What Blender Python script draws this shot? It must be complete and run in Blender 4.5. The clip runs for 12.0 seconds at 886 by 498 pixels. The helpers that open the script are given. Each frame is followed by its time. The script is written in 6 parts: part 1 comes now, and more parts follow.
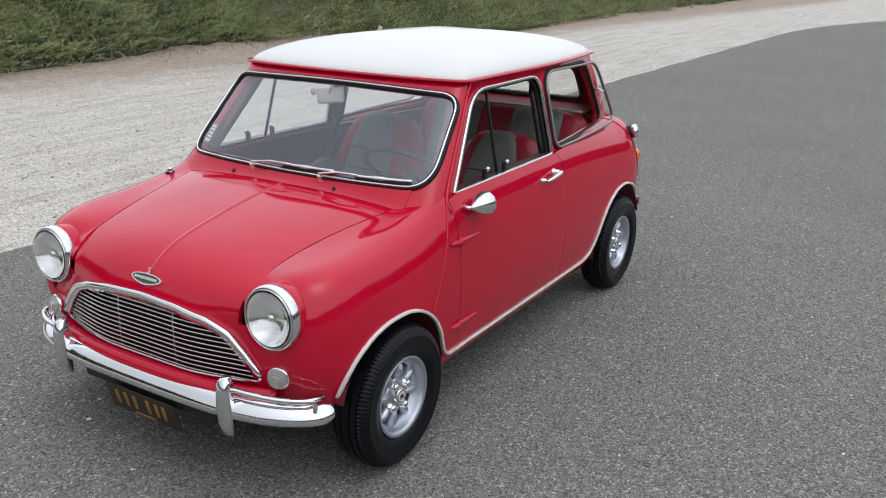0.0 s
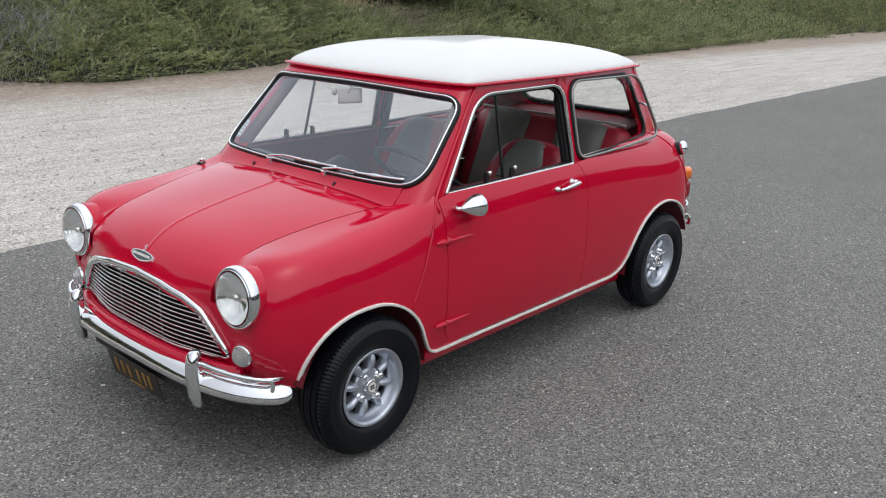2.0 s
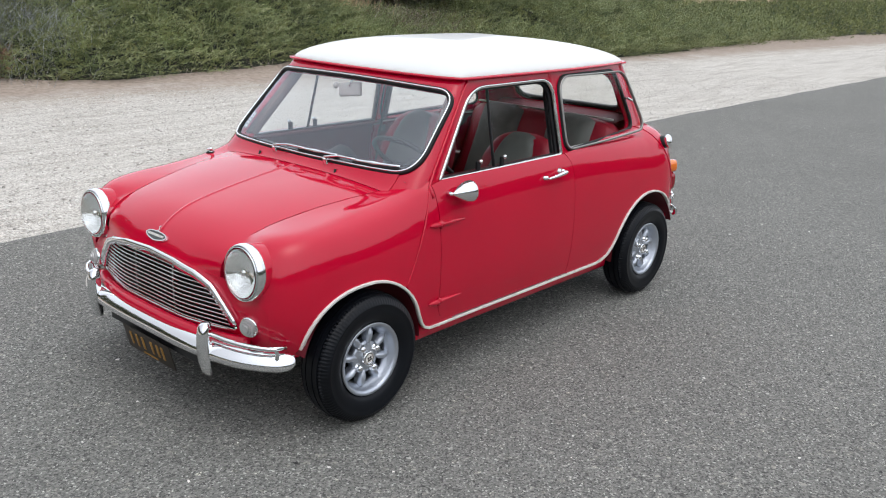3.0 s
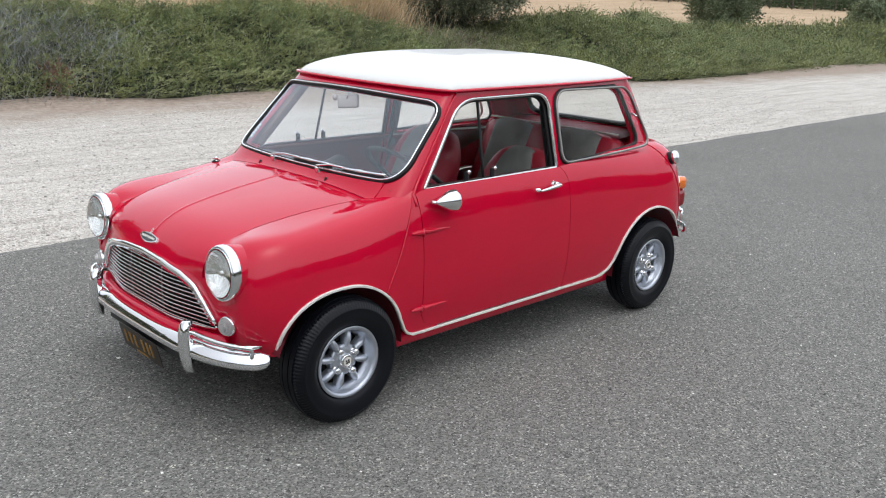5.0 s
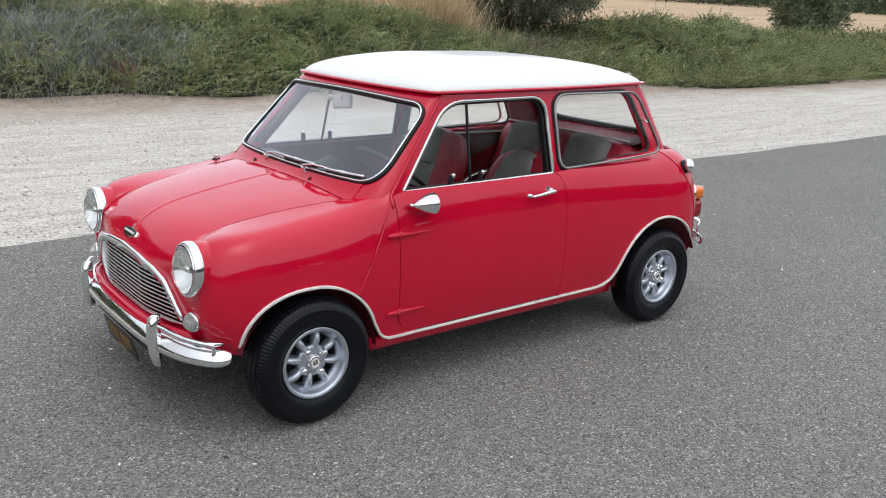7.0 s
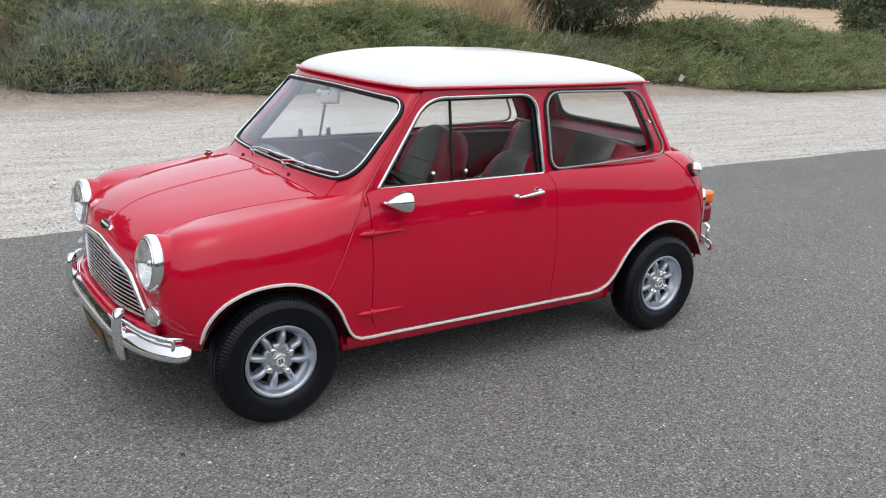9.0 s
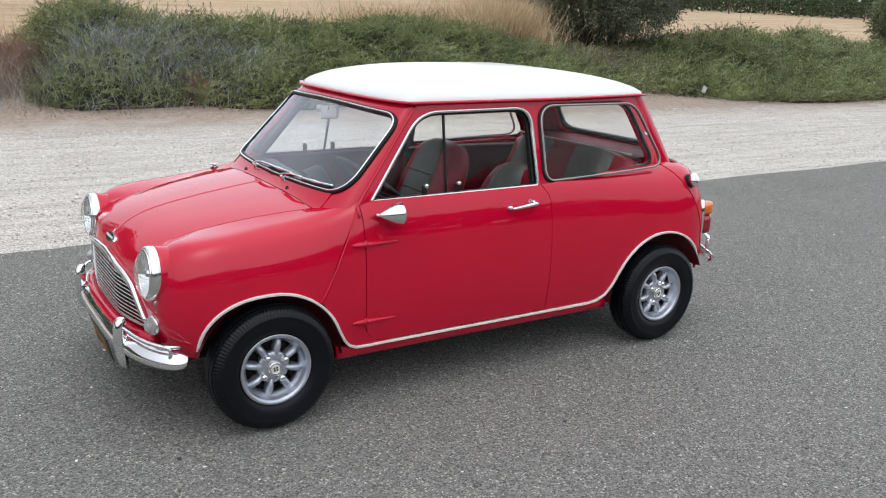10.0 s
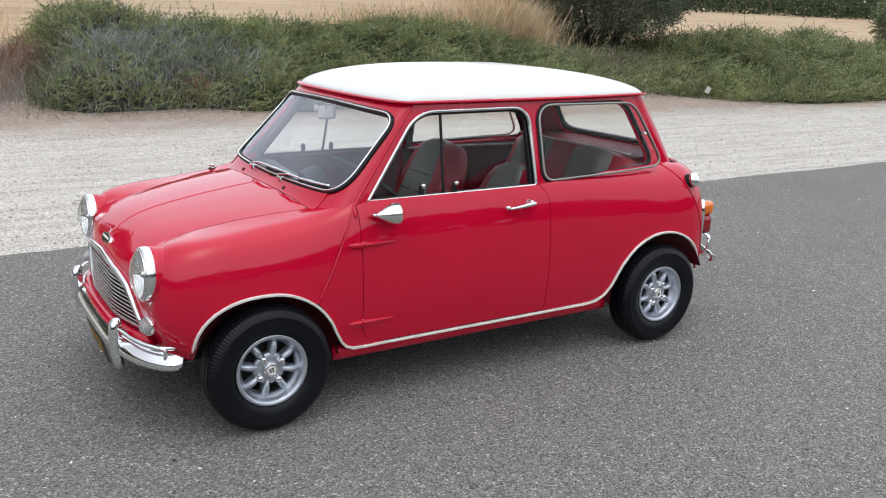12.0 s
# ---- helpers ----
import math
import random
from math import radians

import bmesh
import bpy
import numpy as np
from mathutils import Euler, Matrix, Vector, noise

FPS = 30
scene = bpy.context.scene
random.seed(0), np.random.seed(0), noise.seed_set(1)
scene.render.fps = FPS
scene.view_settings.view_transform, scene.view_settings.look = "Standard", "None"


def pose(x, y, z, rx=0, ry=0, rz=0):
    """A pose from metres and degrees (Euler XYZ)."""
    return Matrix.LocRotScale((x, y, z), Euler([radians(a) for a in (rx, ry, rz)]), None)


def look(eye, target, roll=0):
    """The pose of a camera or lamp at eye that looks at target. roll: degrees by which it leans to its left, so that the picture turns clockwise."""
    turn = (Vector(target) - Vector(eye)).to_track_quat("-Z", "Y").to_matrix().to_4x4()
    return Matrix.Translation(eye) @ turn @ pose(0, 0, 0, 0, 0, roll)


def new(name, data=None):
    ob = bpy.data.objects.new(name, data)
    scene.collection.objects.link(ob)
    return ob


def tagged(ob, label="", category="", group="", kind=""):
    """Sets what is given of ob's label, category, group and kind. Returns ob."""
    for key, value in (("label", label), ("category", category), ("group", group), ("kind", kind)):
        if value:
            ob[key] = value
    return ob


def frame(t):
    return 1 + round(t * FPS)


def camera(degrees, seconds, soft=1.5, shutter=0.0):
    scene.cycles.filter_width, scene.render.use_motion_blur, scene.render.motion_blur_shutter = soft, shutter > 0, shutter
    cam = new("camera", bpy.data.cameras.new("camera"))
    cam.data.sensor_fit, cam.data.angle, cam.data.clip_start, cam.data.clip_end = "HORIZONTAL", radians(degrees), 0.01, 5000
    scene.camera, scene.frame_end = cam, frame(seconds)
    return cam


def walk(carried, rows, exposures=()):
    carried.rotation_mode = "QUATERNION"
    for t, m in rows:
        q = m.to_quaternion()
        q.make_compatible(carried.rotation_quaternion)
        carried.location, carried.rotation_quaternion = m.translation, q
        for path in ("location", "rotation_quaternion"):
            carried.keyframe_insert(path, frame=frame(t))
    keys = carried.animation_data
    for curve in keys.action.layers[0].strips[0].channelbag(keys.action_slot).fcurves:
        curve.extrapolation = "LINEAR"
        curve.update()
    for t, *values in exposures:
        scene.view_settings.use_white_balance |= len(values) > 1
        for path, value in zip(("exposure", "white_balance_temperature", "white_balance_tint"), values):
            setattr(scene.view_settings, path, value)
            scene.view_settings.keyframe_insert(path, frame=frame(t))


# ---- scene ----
cam = camera(53.9, 12.0, 1.1)
PATH = [
    (0, (-2.181, -2.178, 1.647), (-0.561, -1.191, 1.014), 1.2),
    (0.5, (-2.022, -2.239, 1.634), (-0.454, -1.17, 1.002), 1.1),
    (1, (-1.896, -2.313, 1.601), (-0.336, -1.231, 0.973), 1.3),
    (1.5, (-1.887, -2.506, 1.6), (-0.408, -1.317, 0.969), 2.2),
    (2, (-1.901, -2.667, 1.603), (-0.466, -1.408, 1.006), 1.9),
    (2.5, (-1.956, -2.753, 1.587), (-0.532, -1.479, 0.998), 1.9),
    (3, (-2.054, -2.85, 1.603), (-0.622, -1.587, 1.008), 2.1),
    (4.8, (-1.936, -3.13, 1.57), (-0.563, -1.783, 1.02), 2.4),
    (5, (-1.887, -3.129, 1.573), (-0.546, -1.751, 1.024), 2.0),
    (5.5, (-1.708, -3.094, 1.561), (-0.41, -1.673, 1.019), 1.9),
    (6, (-1.603, -3.066, 1.553), (-0.332, -1.62, 1.013), 1.9),
    (6.5, (-1.58, -3.167, 1.569), (-0.318, -1.713, 1.028), 2.0),
    (7, (-1.547, -3.353, 1.575), (-0.342, -1.854, 1.027), 2.4),
    (7.2, (-1.519, -3.399, 1.562), (-0.325, -1.888, 1.022), 2.2),
    (8.8, (-1.244, -3.428, 1.549), (-0.142, -1.853, 1.0), 2.6),
    (9, (-1.219, -3.477, 1.556), (-0.127, -1.894, 1.006), 2.6),
    (9.5, (-1.167, -3.591, 1.574), (-0.102, -1.985, 1.038), 2.4),
    (10, (-1.135, -3.623, 1.574), (-0.098, -1.995, 1.05), 1.9),
    (10.5, (-1.126, -3.622, 1.57), (-0.096, -1.988, 1.049), 1.8),
    (11, (-1.135, -3.617, 1.565), (-0.106, -1.984, 1.044), 1.8),
    (11.5, (-1.123, -3.619, 1.565), (-0.095, -1.984, 1.044), 1.8),
    (12, (-1.099, -3.625, 1.563), (-0.071, -1.99, 1.043), 1.7),
]
walk(cam, [(t, look(eye, target, roll)) for t, eye, target, roll in PATH],
     [(0.0, -0.33), (2.0, -0.31), (3.0, -0.11), (5.0, -0.08), (7.0, -0.12), (9.5, -0.16), (10.5, -0.09), (12.0, -0.10)])

# ---- world, sun, exposure ----
SUN_EL, SUN_ROT = 70.0, 203.0
world = bpy.data.worlds.new("sky")
scene.world = world
world.use_nodes = True
wt = world.node_tree
wt.nodes.clear()
sky = wt.nodes.new("ShaderNodeTexSky")
sky.sky_type = "NISHITA"
sky.sun_disc = False
sky.sun_elevation, sky.sun_rotation = radians(SUN_EL), radians(SUN_ROT)
sky.air_density, sky.dust_density, sky.ozone_density = 1.0, 6.0, 1.0
hsv = wt.nodes.new("ShaderNodeHueSaturation")
hsv.inputs["Saturation"].default_value = 0.3
bg = wt.nodes.new("ShaderNodeBackground")
bg.inputs["Strength"].default_value = 0.108
wo = wt.nodes.new("ShaderNodeOutputWorld")
wt.links.new(sky.outputs[0], hsv.inputs["Color"])
# thin even cloud over the whole sky
cloud = wt.nodes.new("ShaderNodeMix")
cloud.data_type = "RGBA"
cloud.inputs[0].default_value = 0.68
cloud.inputs[7].default_value = (8.0, 8.5, 9.6, 1)
wt.links.new(hsv.outputs[0], cloud.inputs[6])
# the haze brightens towards the horizon all round
wtc = wt.nodes.new("ShaderNodeTexCoord")
wsep = wt.nodes.new("ShaderNodeSeparateXYZ")
wt.links.new(wtc.outputs["Generated"], wsep.inputs[0])
haze = wt.nodes.new("ShaderNodeMapRange")
haze.interpolation_type = "SMOOTHSTEP"
for _k, _v in (("From Min", 0.0), ("From Max", 0.9), ("To Min", 1.30), ("To Max", 1.10)):
    haze.inputs[_k].default_value = _v
wt.links.new(wsep.outputs["Z"], haze.inputs["Value"])
hazed = wt.nodes.new("ShaderNodeVectorMath")
hazed.operation = "SCALE"
wt.links.new(cloud.outputs[2], hazed.inputs[0])
wt.links.new(haze.outputs[0], hazed.inputs["Scale"])
# the cloud is thinner and brighter low over the field, where the road runs to
glow = wt.nodes.new("ShaderNodeVectorMath")
glow.operation = "DOT_PRODUCT"
glow.inputs[1].default_value = (0.72, 0.63, 0.29)
wt.links.new(wtc.outputs["Generated"], glow.inputs[0])
lift = wt.nodes.new("ShaderNodeMapRange")
lift.interpolation_type = "SMOOTHSTEP"
for _k, _v in (("From Min", 0.15), ("From Max", 1.0), ("To Min", 0.92), ("To Max", 1.90)):
    lift.inputs[_k].default_value = _v
wt.links.new(glow.outputs["Value"], lift.inputs["Value"])
lifted = wt.nodes.new("ShaderNodeVectorMath")
lifted.operation = "SCALE"
wt.links.new(hazed.outputs[0], lifted.inputs[0])
wt.links.new(lift.outputs[0], lifted.inputs["Scale"])
# and brightest high up behind the road, where the sun stands behind it
high = wt.nodes.new("ShaderNodeVectorMath")
high.operation = "DOT_PRODUCT"
high.inputs[1].default_value = (-0.22, -0.52, 0.83)
wt.links.new(wtc.outputs["Generated"], high.inputs[0])
veil = wt.nodes.new("ShaderNodeMapRange")
veil.interpolation_type = "SMOOTHSTEP"
for _k, _v in (("From Min", 0.1), ("From Max", 1.0), ("To Min", 0.86), ("To Max", 1.62)):
    veil.inputs[_k].default_value = _v
wt.links.new(high.outputs["Value"], veil.inputs["Value"])
veiled = wt.nodes.new("ShaderNodeVectorMath")
veiled.operation = "SCALE"
wt.links.new(lifted.outputs[0], veiled.inputs[0])
wt.links.new(veil.outputs[0], veiled.inputs["Scale"])
wt.links.new(veiled.outputs[0], bg.inputs["Color"])
wt.links.new(bg.outputs[0], wo.inputs["Surface"])

sun_data = bpy.data.lights.new("sun", "SUN")
sun_data.energy, sun_data.angle, sun_data.color = 0.45, radians(172), (1.0, 0.96, 0.9)
sun = new("sun", sun_data)
_el, _ro = radians(SUN_EL), radians(SUN_ROT)
sun.matrix_world = look((0, 0, 0), (-math.sin(_ro) * math.cos(_el), -math.cos(_ro) * math.cos(_el), -math.sin(_el)))
scene.view_settings.exposure = 0.0


# ---- materials ----
def mat_base(name):
    m = bpy.data.materials.new(name)
    m.use_nodes = True
    nt = m.node_tree
    return m, nt, nt.nodes["Principled BSDF"]


def node(nt, kind, **inputs):
    n = nt.nodes.new(kind)
    for k, v in inputs.items():
        n.inputs[k.replace("_", " ")].default_value = v
    return n


def coords(nt, scale=(1, 1, 1)):
    tc = nt.nodes.new("ShaderNodeTexCoord")
    mp = nt.nodes.new("ShaderNodeMapping")
    mp.inputs["Scale"].default_value = scale
    nt.links.new(tc.outputs["Object"], mp.inputs["Vector"])
    return mp.outputs["Vector"]


def ramp(nt, fac, stops):
    r = nt.nodes.new("ShaderNodeValToRGB")
    e = r.color_ramp.elements
    while len(e) < len(stops):
        e.new(0.5)
    for el, (p, c) in zip(e, stops):
        el.position, el.color = p, (*c, 1) if len(c) == 3 else c
    nt.links.new(fac, r.inputs["Fac"])
    return r.outputs["Color"]


def grey(v):
    return (v, v, v)


def mixc(nt, a, b, fac, blend="MIX"):
    m = nt.nodes.new("ShaderNodeMix")
    m.data_type, m.blend_type = "RGBA", blend
    for sock, v in ((m.inputs[0], fac), (m.inputs[6], a), (m.inputs[7], b)):
        if hasattr(v, "links"):
            nt.links.new(v, sock)
        elif isinstance(v, (int, float)):
            sock.default_value = v
        else:
            sock.default_value = (*v, 1)
    return m.outputs[2]


def bump(nt, bsdf, height, strength=0.3, distance=0.002):
    b = node(nt, "ShaderNodeBump", Strength=strength, Distance=distance)
    nt.links.new(height, b.inputs["Height"])
    nt.links.new(b.outputs["Normal"], bsdf.inputs["Normal"])


def plain(name, color, rough=0.5, metal=0.0, vary=0.12, scale=30.0, bumpy=0.15, coat=0.0, spec=0.5):
    """A paint, rubber, metal or cloth with grain and faint dirt at two scales."""
    m, nt, b = mat_base(name)
    v = coords(nt)
    fine = node(nt, "ShaderNodeTexNoise", Scale=scale * 12, Detail=4.0)
    broad = node(nt, "ShaderNodeTexNoise", Scale=scale * 0.25, Detail=3.0)
    nt.links.new(v, fine.inputs["Vector"])
    nt.links.new(v, broad.inputs["Vector"])
    lo = tuple(c * (1 - vary) for c in color)
    hi = tuple(min(1, c * (1 + vary)) for c in color)
    c1 = ramp(nt, broad.outputs["Fac"], [(0.3, lo), (0.7, hi)])
    nt.links.new(c1, b.inputs["Base Color"])
    r = ramp(nt, broad.outputs["Fac"], [(0.3, grey(max(0.02, rough - 0.06))), (0.75, grey(min(1, rough + 0.08)))])
    nt.links.new(r, b.inputs["Roughness"])
    b.inputs["Metallic"].default_value = metal
    b.inputs["Specular IOR Level"].default_value = spec
    b.inputs["Coat Weight"].default_value = coat
    b.inputs["Coat Roughness"].default_value = 0.04
    if bumpy:
        bump(nt, b, fine.outputs["Fac"], bumpy, 0.001)
    return m


def glass_mat(name, tint, gloss_rough=0.0, base=0.05, sheen=(1, 1, 1)):
    m = bpy.data.materials.new(name)
    m.use_nodes = True
    nt = m.node_tree
    nt.nodes.clear()
    out = nt.nodes.new("ShaderNodeOutputMaterial")
    tr = node(nt, "ShaderNodeBsdfTransparent", Color=(*tint, 1))
    gl = node(nt, "ShaderNodeBsdfGlossy", Color=(*sheen, 1), Roughness=gloss_rough)
    lw = node(nt, "ShaderNodeLayerWeight", Blend=0.5)
    pw = nt.nodes.new("ShaderNodeMath")
    pw.operation = "POWER"
    pw.inputs[1].default_value = 5.0
    nt.links.new(lw.outputs["Facing"], pw.inputs[0])
    ad = nt.nodes.new("ShaderNodeMath")
    ad.operation = "MULTIPLY_ADD"
    ad.inputs[1].default_value, ad.inputs[2].default_value = 1.0 - base, base
    nt.links.new(pw.outputs[0], ad.inputs[0])
    mx = nt.nodes.new("ShaderNodeMixShader")
    nt.links.new(ad.outputs[0], mx.inputs[0])
    nt.links.new(tr.outputs[0], mx.inputs[1])
    nt.links.new(gl.outputs[0], mx.inputs[2])
    nt.links.new(mx.outputs[0], out.inputs["Surface"])
    return m


def car_paint(name, color, rough, vary=0.03, spec=0.0, coat=1.0):
    m, nt, b = mat_base(name)
    v = coords(nt)
    broad = node(nt, "ShaderNodeTexNoise", Scale=2.2, Detail=3.0)
    peel = node(nt, "ShaderNodeTexNoise", Scale=90.0, Detail=2.0)
    nt.links.new(v, broad.inputs["Vector"])
    nt.links.new(v, peel.inputs["Vector"])
    c = ramp(nt, broad.outputs["Fac"], [(0.3, tuple(x * (1 - vary) for x in color)), (0.7, tuple(min(1, x * (1 + vary)) for x in color))])
    nt.links.new(c, b.inputs["Base Color"])
    b.inputs["Roughness"].default_value = rough
    b.inputs["Specular IOR Level"].default_value = spec
    b.inputs["Coat Weight"].default_value = coat
    b.inputs["Coat IOR"].default_value = 1.5
    b.inputs["Coat Roughness"].default_value = 0.03
    r = ramp(nt, peel.outputs["Fac"], [(0.3, grey(0.015)), (0.8, grey(0.05))])
    nt.links.new(r, b.inputs["Coat Roughness"])
    return m


RED = car_paint("red_paint", (0.55, 0.0022, 0.029), 0.5)
WHITE = car_paint("roof_white_paint", (0.75, 0.76, 0.735), 0.5, 0.02, 0.2, 0.5)
CHROME = plain("chrome", (0.82, 0.83, 0.84), 0.05, 1.0, 0.03, 20, 0)
STEEL = plain("bright_trim", (0.70, 0.70, 0.69), 0.16, 1.0, 0.05, 20, 0)
DULL = plain("dull_bright_trim", (0.36, 0.35, 0.33), 0.32, 1.0, 0.1, 20, 0)
ALLOY = plain("silver_painted_alloy", (0.50, 0.535, 0.59), 0.32, 0.8, 0.06, 20, 0.08)
CREAM = plain("cream_edge_trim", (0.82, 0.79, 0.74), 0.28, 0.0, 0.06, 30, 0.05)
RUBBER = plain("black_rubber", (0.010, 0.010, 0.011), 0.5, 0.0, 0.2, 30, 0.1, 0.0, 0.3)
TYRE = plain("tyre_rubber", (0.0046, 0.0057, 0.0082), 0.36, 0.0, 0.25, 20, 0.12, 0.0, 0.22)
BLACK = plain("black_paint", (0.012, 0.012, 0.013), 0.5, 0.0, 0.2, 30, 0.1)
UNDER = plain("underbody_dark", (0.012, 0.011, 0.010), 0.85, 0.0, 0.3, 20, 0.4)
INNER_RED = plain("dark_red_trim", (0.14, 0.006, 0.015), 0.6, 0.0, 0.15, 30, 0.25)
SEAT_RED = plain("red_vinyl", (0.36, 0.010, 0.030), 0.45, 0.0, 0.12, 40, 0.3)
SEAT_GREY = plain("grey_brocade", (0.185, 0.192, 0.175), 0.8, 0.0, 0.12, 60, 0.5)
LINER = plain("pale_headlining", (0.22, 0.19, 0.17), 0.8, 0.0, 0.08, 30, 0.3)
PIPING = plain("pale_piping", (0.62, 0.58, 0.54), 0.5, 0.0, 0.05, 30, 0.1)
AMBER = plain("amber_lens", (0.85, 0.20, 0.02), 0.12, 0.0, 0.05, 30, 0.05, 1.0)
LENS_RED = plain("red_lens", (0.26, 0.004, 0.012), 0.12, 0.0, 0.05, 30, 0.05, 1.0)
CLEAR = plain("clear_ribbed_lens", (0.42, 0.42, 0.41), 0.22, 0.25, 0.08, 30, 0, 1.0)
REFLECTOR = plain("lamp_reflector", (0.90, 0.90, 0.89), 0.08, 1.0, 0.05, 30, 0)
PLATE = plain("black_number_plate", (0.030, 0.022, 0.016), 0.5, 0.0, 0.2, 30, 0.1)
PLATE_INK = plain("orange_yellow_ink", (0.32, 0.17, 0.035), 0.5, 0.0, 0.1, 30, 0.1)
BADGE_ENAMEL = plain("black_green_enamel", (0.010, 0.018, 0.012), 0.2, 0.0, 0.1, 30, 0.02, 1.0)
WINDSCREEN_GLASS = glass_mat("windscreen_glass", (0.95, 0.965, 0.97), 0.0, 0.15, (0.88, 0.94, 1.0))
SIDE_GLASS = glass_mat("side_glass", (0.965, 0.975, 0.97), 0.0, 0.02)
PILLAR_TRIM = plain("brown_pillar_lining", (0.20, 0.13, 0.11), 0.7, 0.0, 0.12, 30, 0.3)
LAMP_GLASS = glass_mat("lamp_glass", (0.97, 0.975, 0.97), 0.02, 0.06)


# ---- building helpers ----
from mathutils import geometry as mgeo


def part(name, bm, material, parent=None, label="", smooth=True, outward=None):
    """One mesh object from a bmesh, under a thing or a part."""
    if outward is not None:
        bm.normal_update()
        o = Vector(outward)
        vote = sum(f.calc_area() * f.normal.dot(f.calc_center_median() - o) for f in bm.faces)
        if vote < 0:
            bmesh.ops.reverse_faces(bm, faces=bm.faces[:])
    me = bpy.data.meshes.new(name)
    bm.to_mesh(me)
    bm.free()
    if smooth:
        me.polygons.foreach_set("use_smooth", [True] * len(me.polygons))
    me.materials.append(material)
    ob = new(name, me)
    if parent is not None:
        ob.parent = parent
    if label:
        ob["label"] = label
    return ob


def interp(table, x):
    """Smooth interpolation through a short table of (x, value)."""
    if x <= table[0][0]:
        return table[0][1]
    for i in range(len(table) - 1):
        x0, a = table[i]
        x1, b = table[i + 1]
        if x <= x1:
            h = x1 - x0
            s = (b - a) / h
            m0 = s if i == 0 else 0.5 * (s + (a - table[i - 1][1]) / (x0 - table[i - 1][0]))
            m1 = s if i + 2 >= len(table) else 0.5 * (s + (table[i + 2][1] - b) / (table[i + 2][0] - x1))
            u = (x - x0) / h
            return (a * (2 * u**3 - 3 * u**2 + 1) + h * m0 * (u**3 - 2 * u**2 + u) + b * (3 * u**2 - 2 * u**3) + h * m1 * (u**3 - u**2))
    return table[-1][1]


def rounded(points, radius, n=5):
    """A closed polygon with its corners rounded; radius may be one number or one a corner."""
    out = []
    k = len(points)
    for i in range(k):
        r = radius[i] if isinstance(radius, (list, tuple)) else radius
        p = Vector(points[i])
        a = Vector(points[i - 1]) - p
        b = Vector(points[(i + 1) % k]) - p
        r = min(r, a.length * 0.48, b.length * 0.48)
        if r < 1e-4:
            out.append(p)
            continue
        p0, p1 = p + a.normalized() * r, p + b.normalized() * r
        for j in range(n + 1):
            t = j / n
            out.append(p0 * (1 - t) ** 2 + p * 2 * t * (1 - t) + p1 * t * t)
    return out


def resample(points, step, closed=True):
    pts = [Vector(p) for p in points]
    if closed:
        pts = pts + [pts[0]]
    out = []
    for a, b in zip(pts, pts[1:]):
        n = max(1, int(round((b - a).length / step)))
        out += [a.lerp(b, i / n) for i in range(n)]
    if not closed:
        out.append(pts[-1])
    return out


def inside(poly, xs, ys):
    res = np.zeros(len(xs), bool)
    px = np.array([p[0] for p in poly])
    py = np.array([p[1] for p in poly])
    j = len(px) - 1
    for i in range(len(px)):
        if py[i] != py[j]:
            c = ((py[i] > ys) != (py[j] > ys)) & (xs < (px[j] - px[i]) * (ys - py[i]) / (py[j] - py[i]) + px[i])
            res ^= c
        j = i
    return res


def near_line(loops, xs, ys, dist):
    res = np.zeros(len(xs), bool)
    for loop in loops:
        a = np.array([(p[0], p[1]) for p in loop])
        b = np.roll(a, -1, 0)
        for (ax, ay), (bx, by) in zip(a, b):
            dx, dy = bx - ax, by - ay
            q = dx * dx + dy * dy + 1e-12
            t = np.clip(((xs - ax) * dx + (ys - ay) * dy) / q, 0, 1)
            res |= (xs - ax - t * dx) ** 2 + (ys - ay - t * dy) ** 2 < dist * dist
    return res


def panel(outline, holes, step, place, rim=0.008):
    """A sheet with the given outline and holes in a flat domain, put in space by place(u, v), with its edges turned inwards by rim."""
    loops = [resample(outline, step)] + [resample(h, step) for h in holes]
    us = [p[0] for p in loops[0]]
    vs = [p[1] for p in loops[0]]
    gx, gy = np.meshgrid(np.arange(min(us), max(us), step), np.arange(min(vs), max(vs), step))
    gx = (gx + (np.arange(gx.shape[0]) % 2)[:, None] * step * 0.5).ravel()
    gy = gy.ravel()
    keep = inside(loops[0], gx, gy)
    for h in loops[1:]:
        keep &= ~inside(h, gx, gy)
    gx, gy = gx[keep], gy[keep]
    keep = ~near_line(loops, gx, gy, step * 0.55)
    gx, gy = gx[keep], gy[keep]
    verts, edges = [], []
    for loop in loops:
        n0 = len(verts)
        verts += [Vector((p[0], p[1])) for p in loop]
        edges += [(n0 + i, n0 + (i + 1) % len(loop)) for i in range(len(loop))]
    verts += [Vector((a, b)) for a, b in zip(gx, gy)]
    v2, _, faces, *_ = mgeo.delaunay_2d_cdt(verts, edges, [], 0, 1e-6)
    cx = np.array([sum(v2[i][0] for i in f) / len(f) for f in faces])
    cy = np.array([sum(v2[i][1] for i in f) / len(f) for f in faces])
    ok = inside(loops[0], cx, cy)
    for h in loops[1:]:
        ok &= ~inside(h, cx, cy)
    bm = bmesh.new()
    bv = [bm.verts.new(place(p[0], p[1])) for p in v2]
    for f, good in zip(faces, ok):
        if good:
            try:
                bm.faces.new([bv[i] for i in f])
            except ValueError:
                pass
    bmesh.ops.delete(bm, geom=[v for v in bm.verts if not v.link_faces], context="VERTS")
    return bm


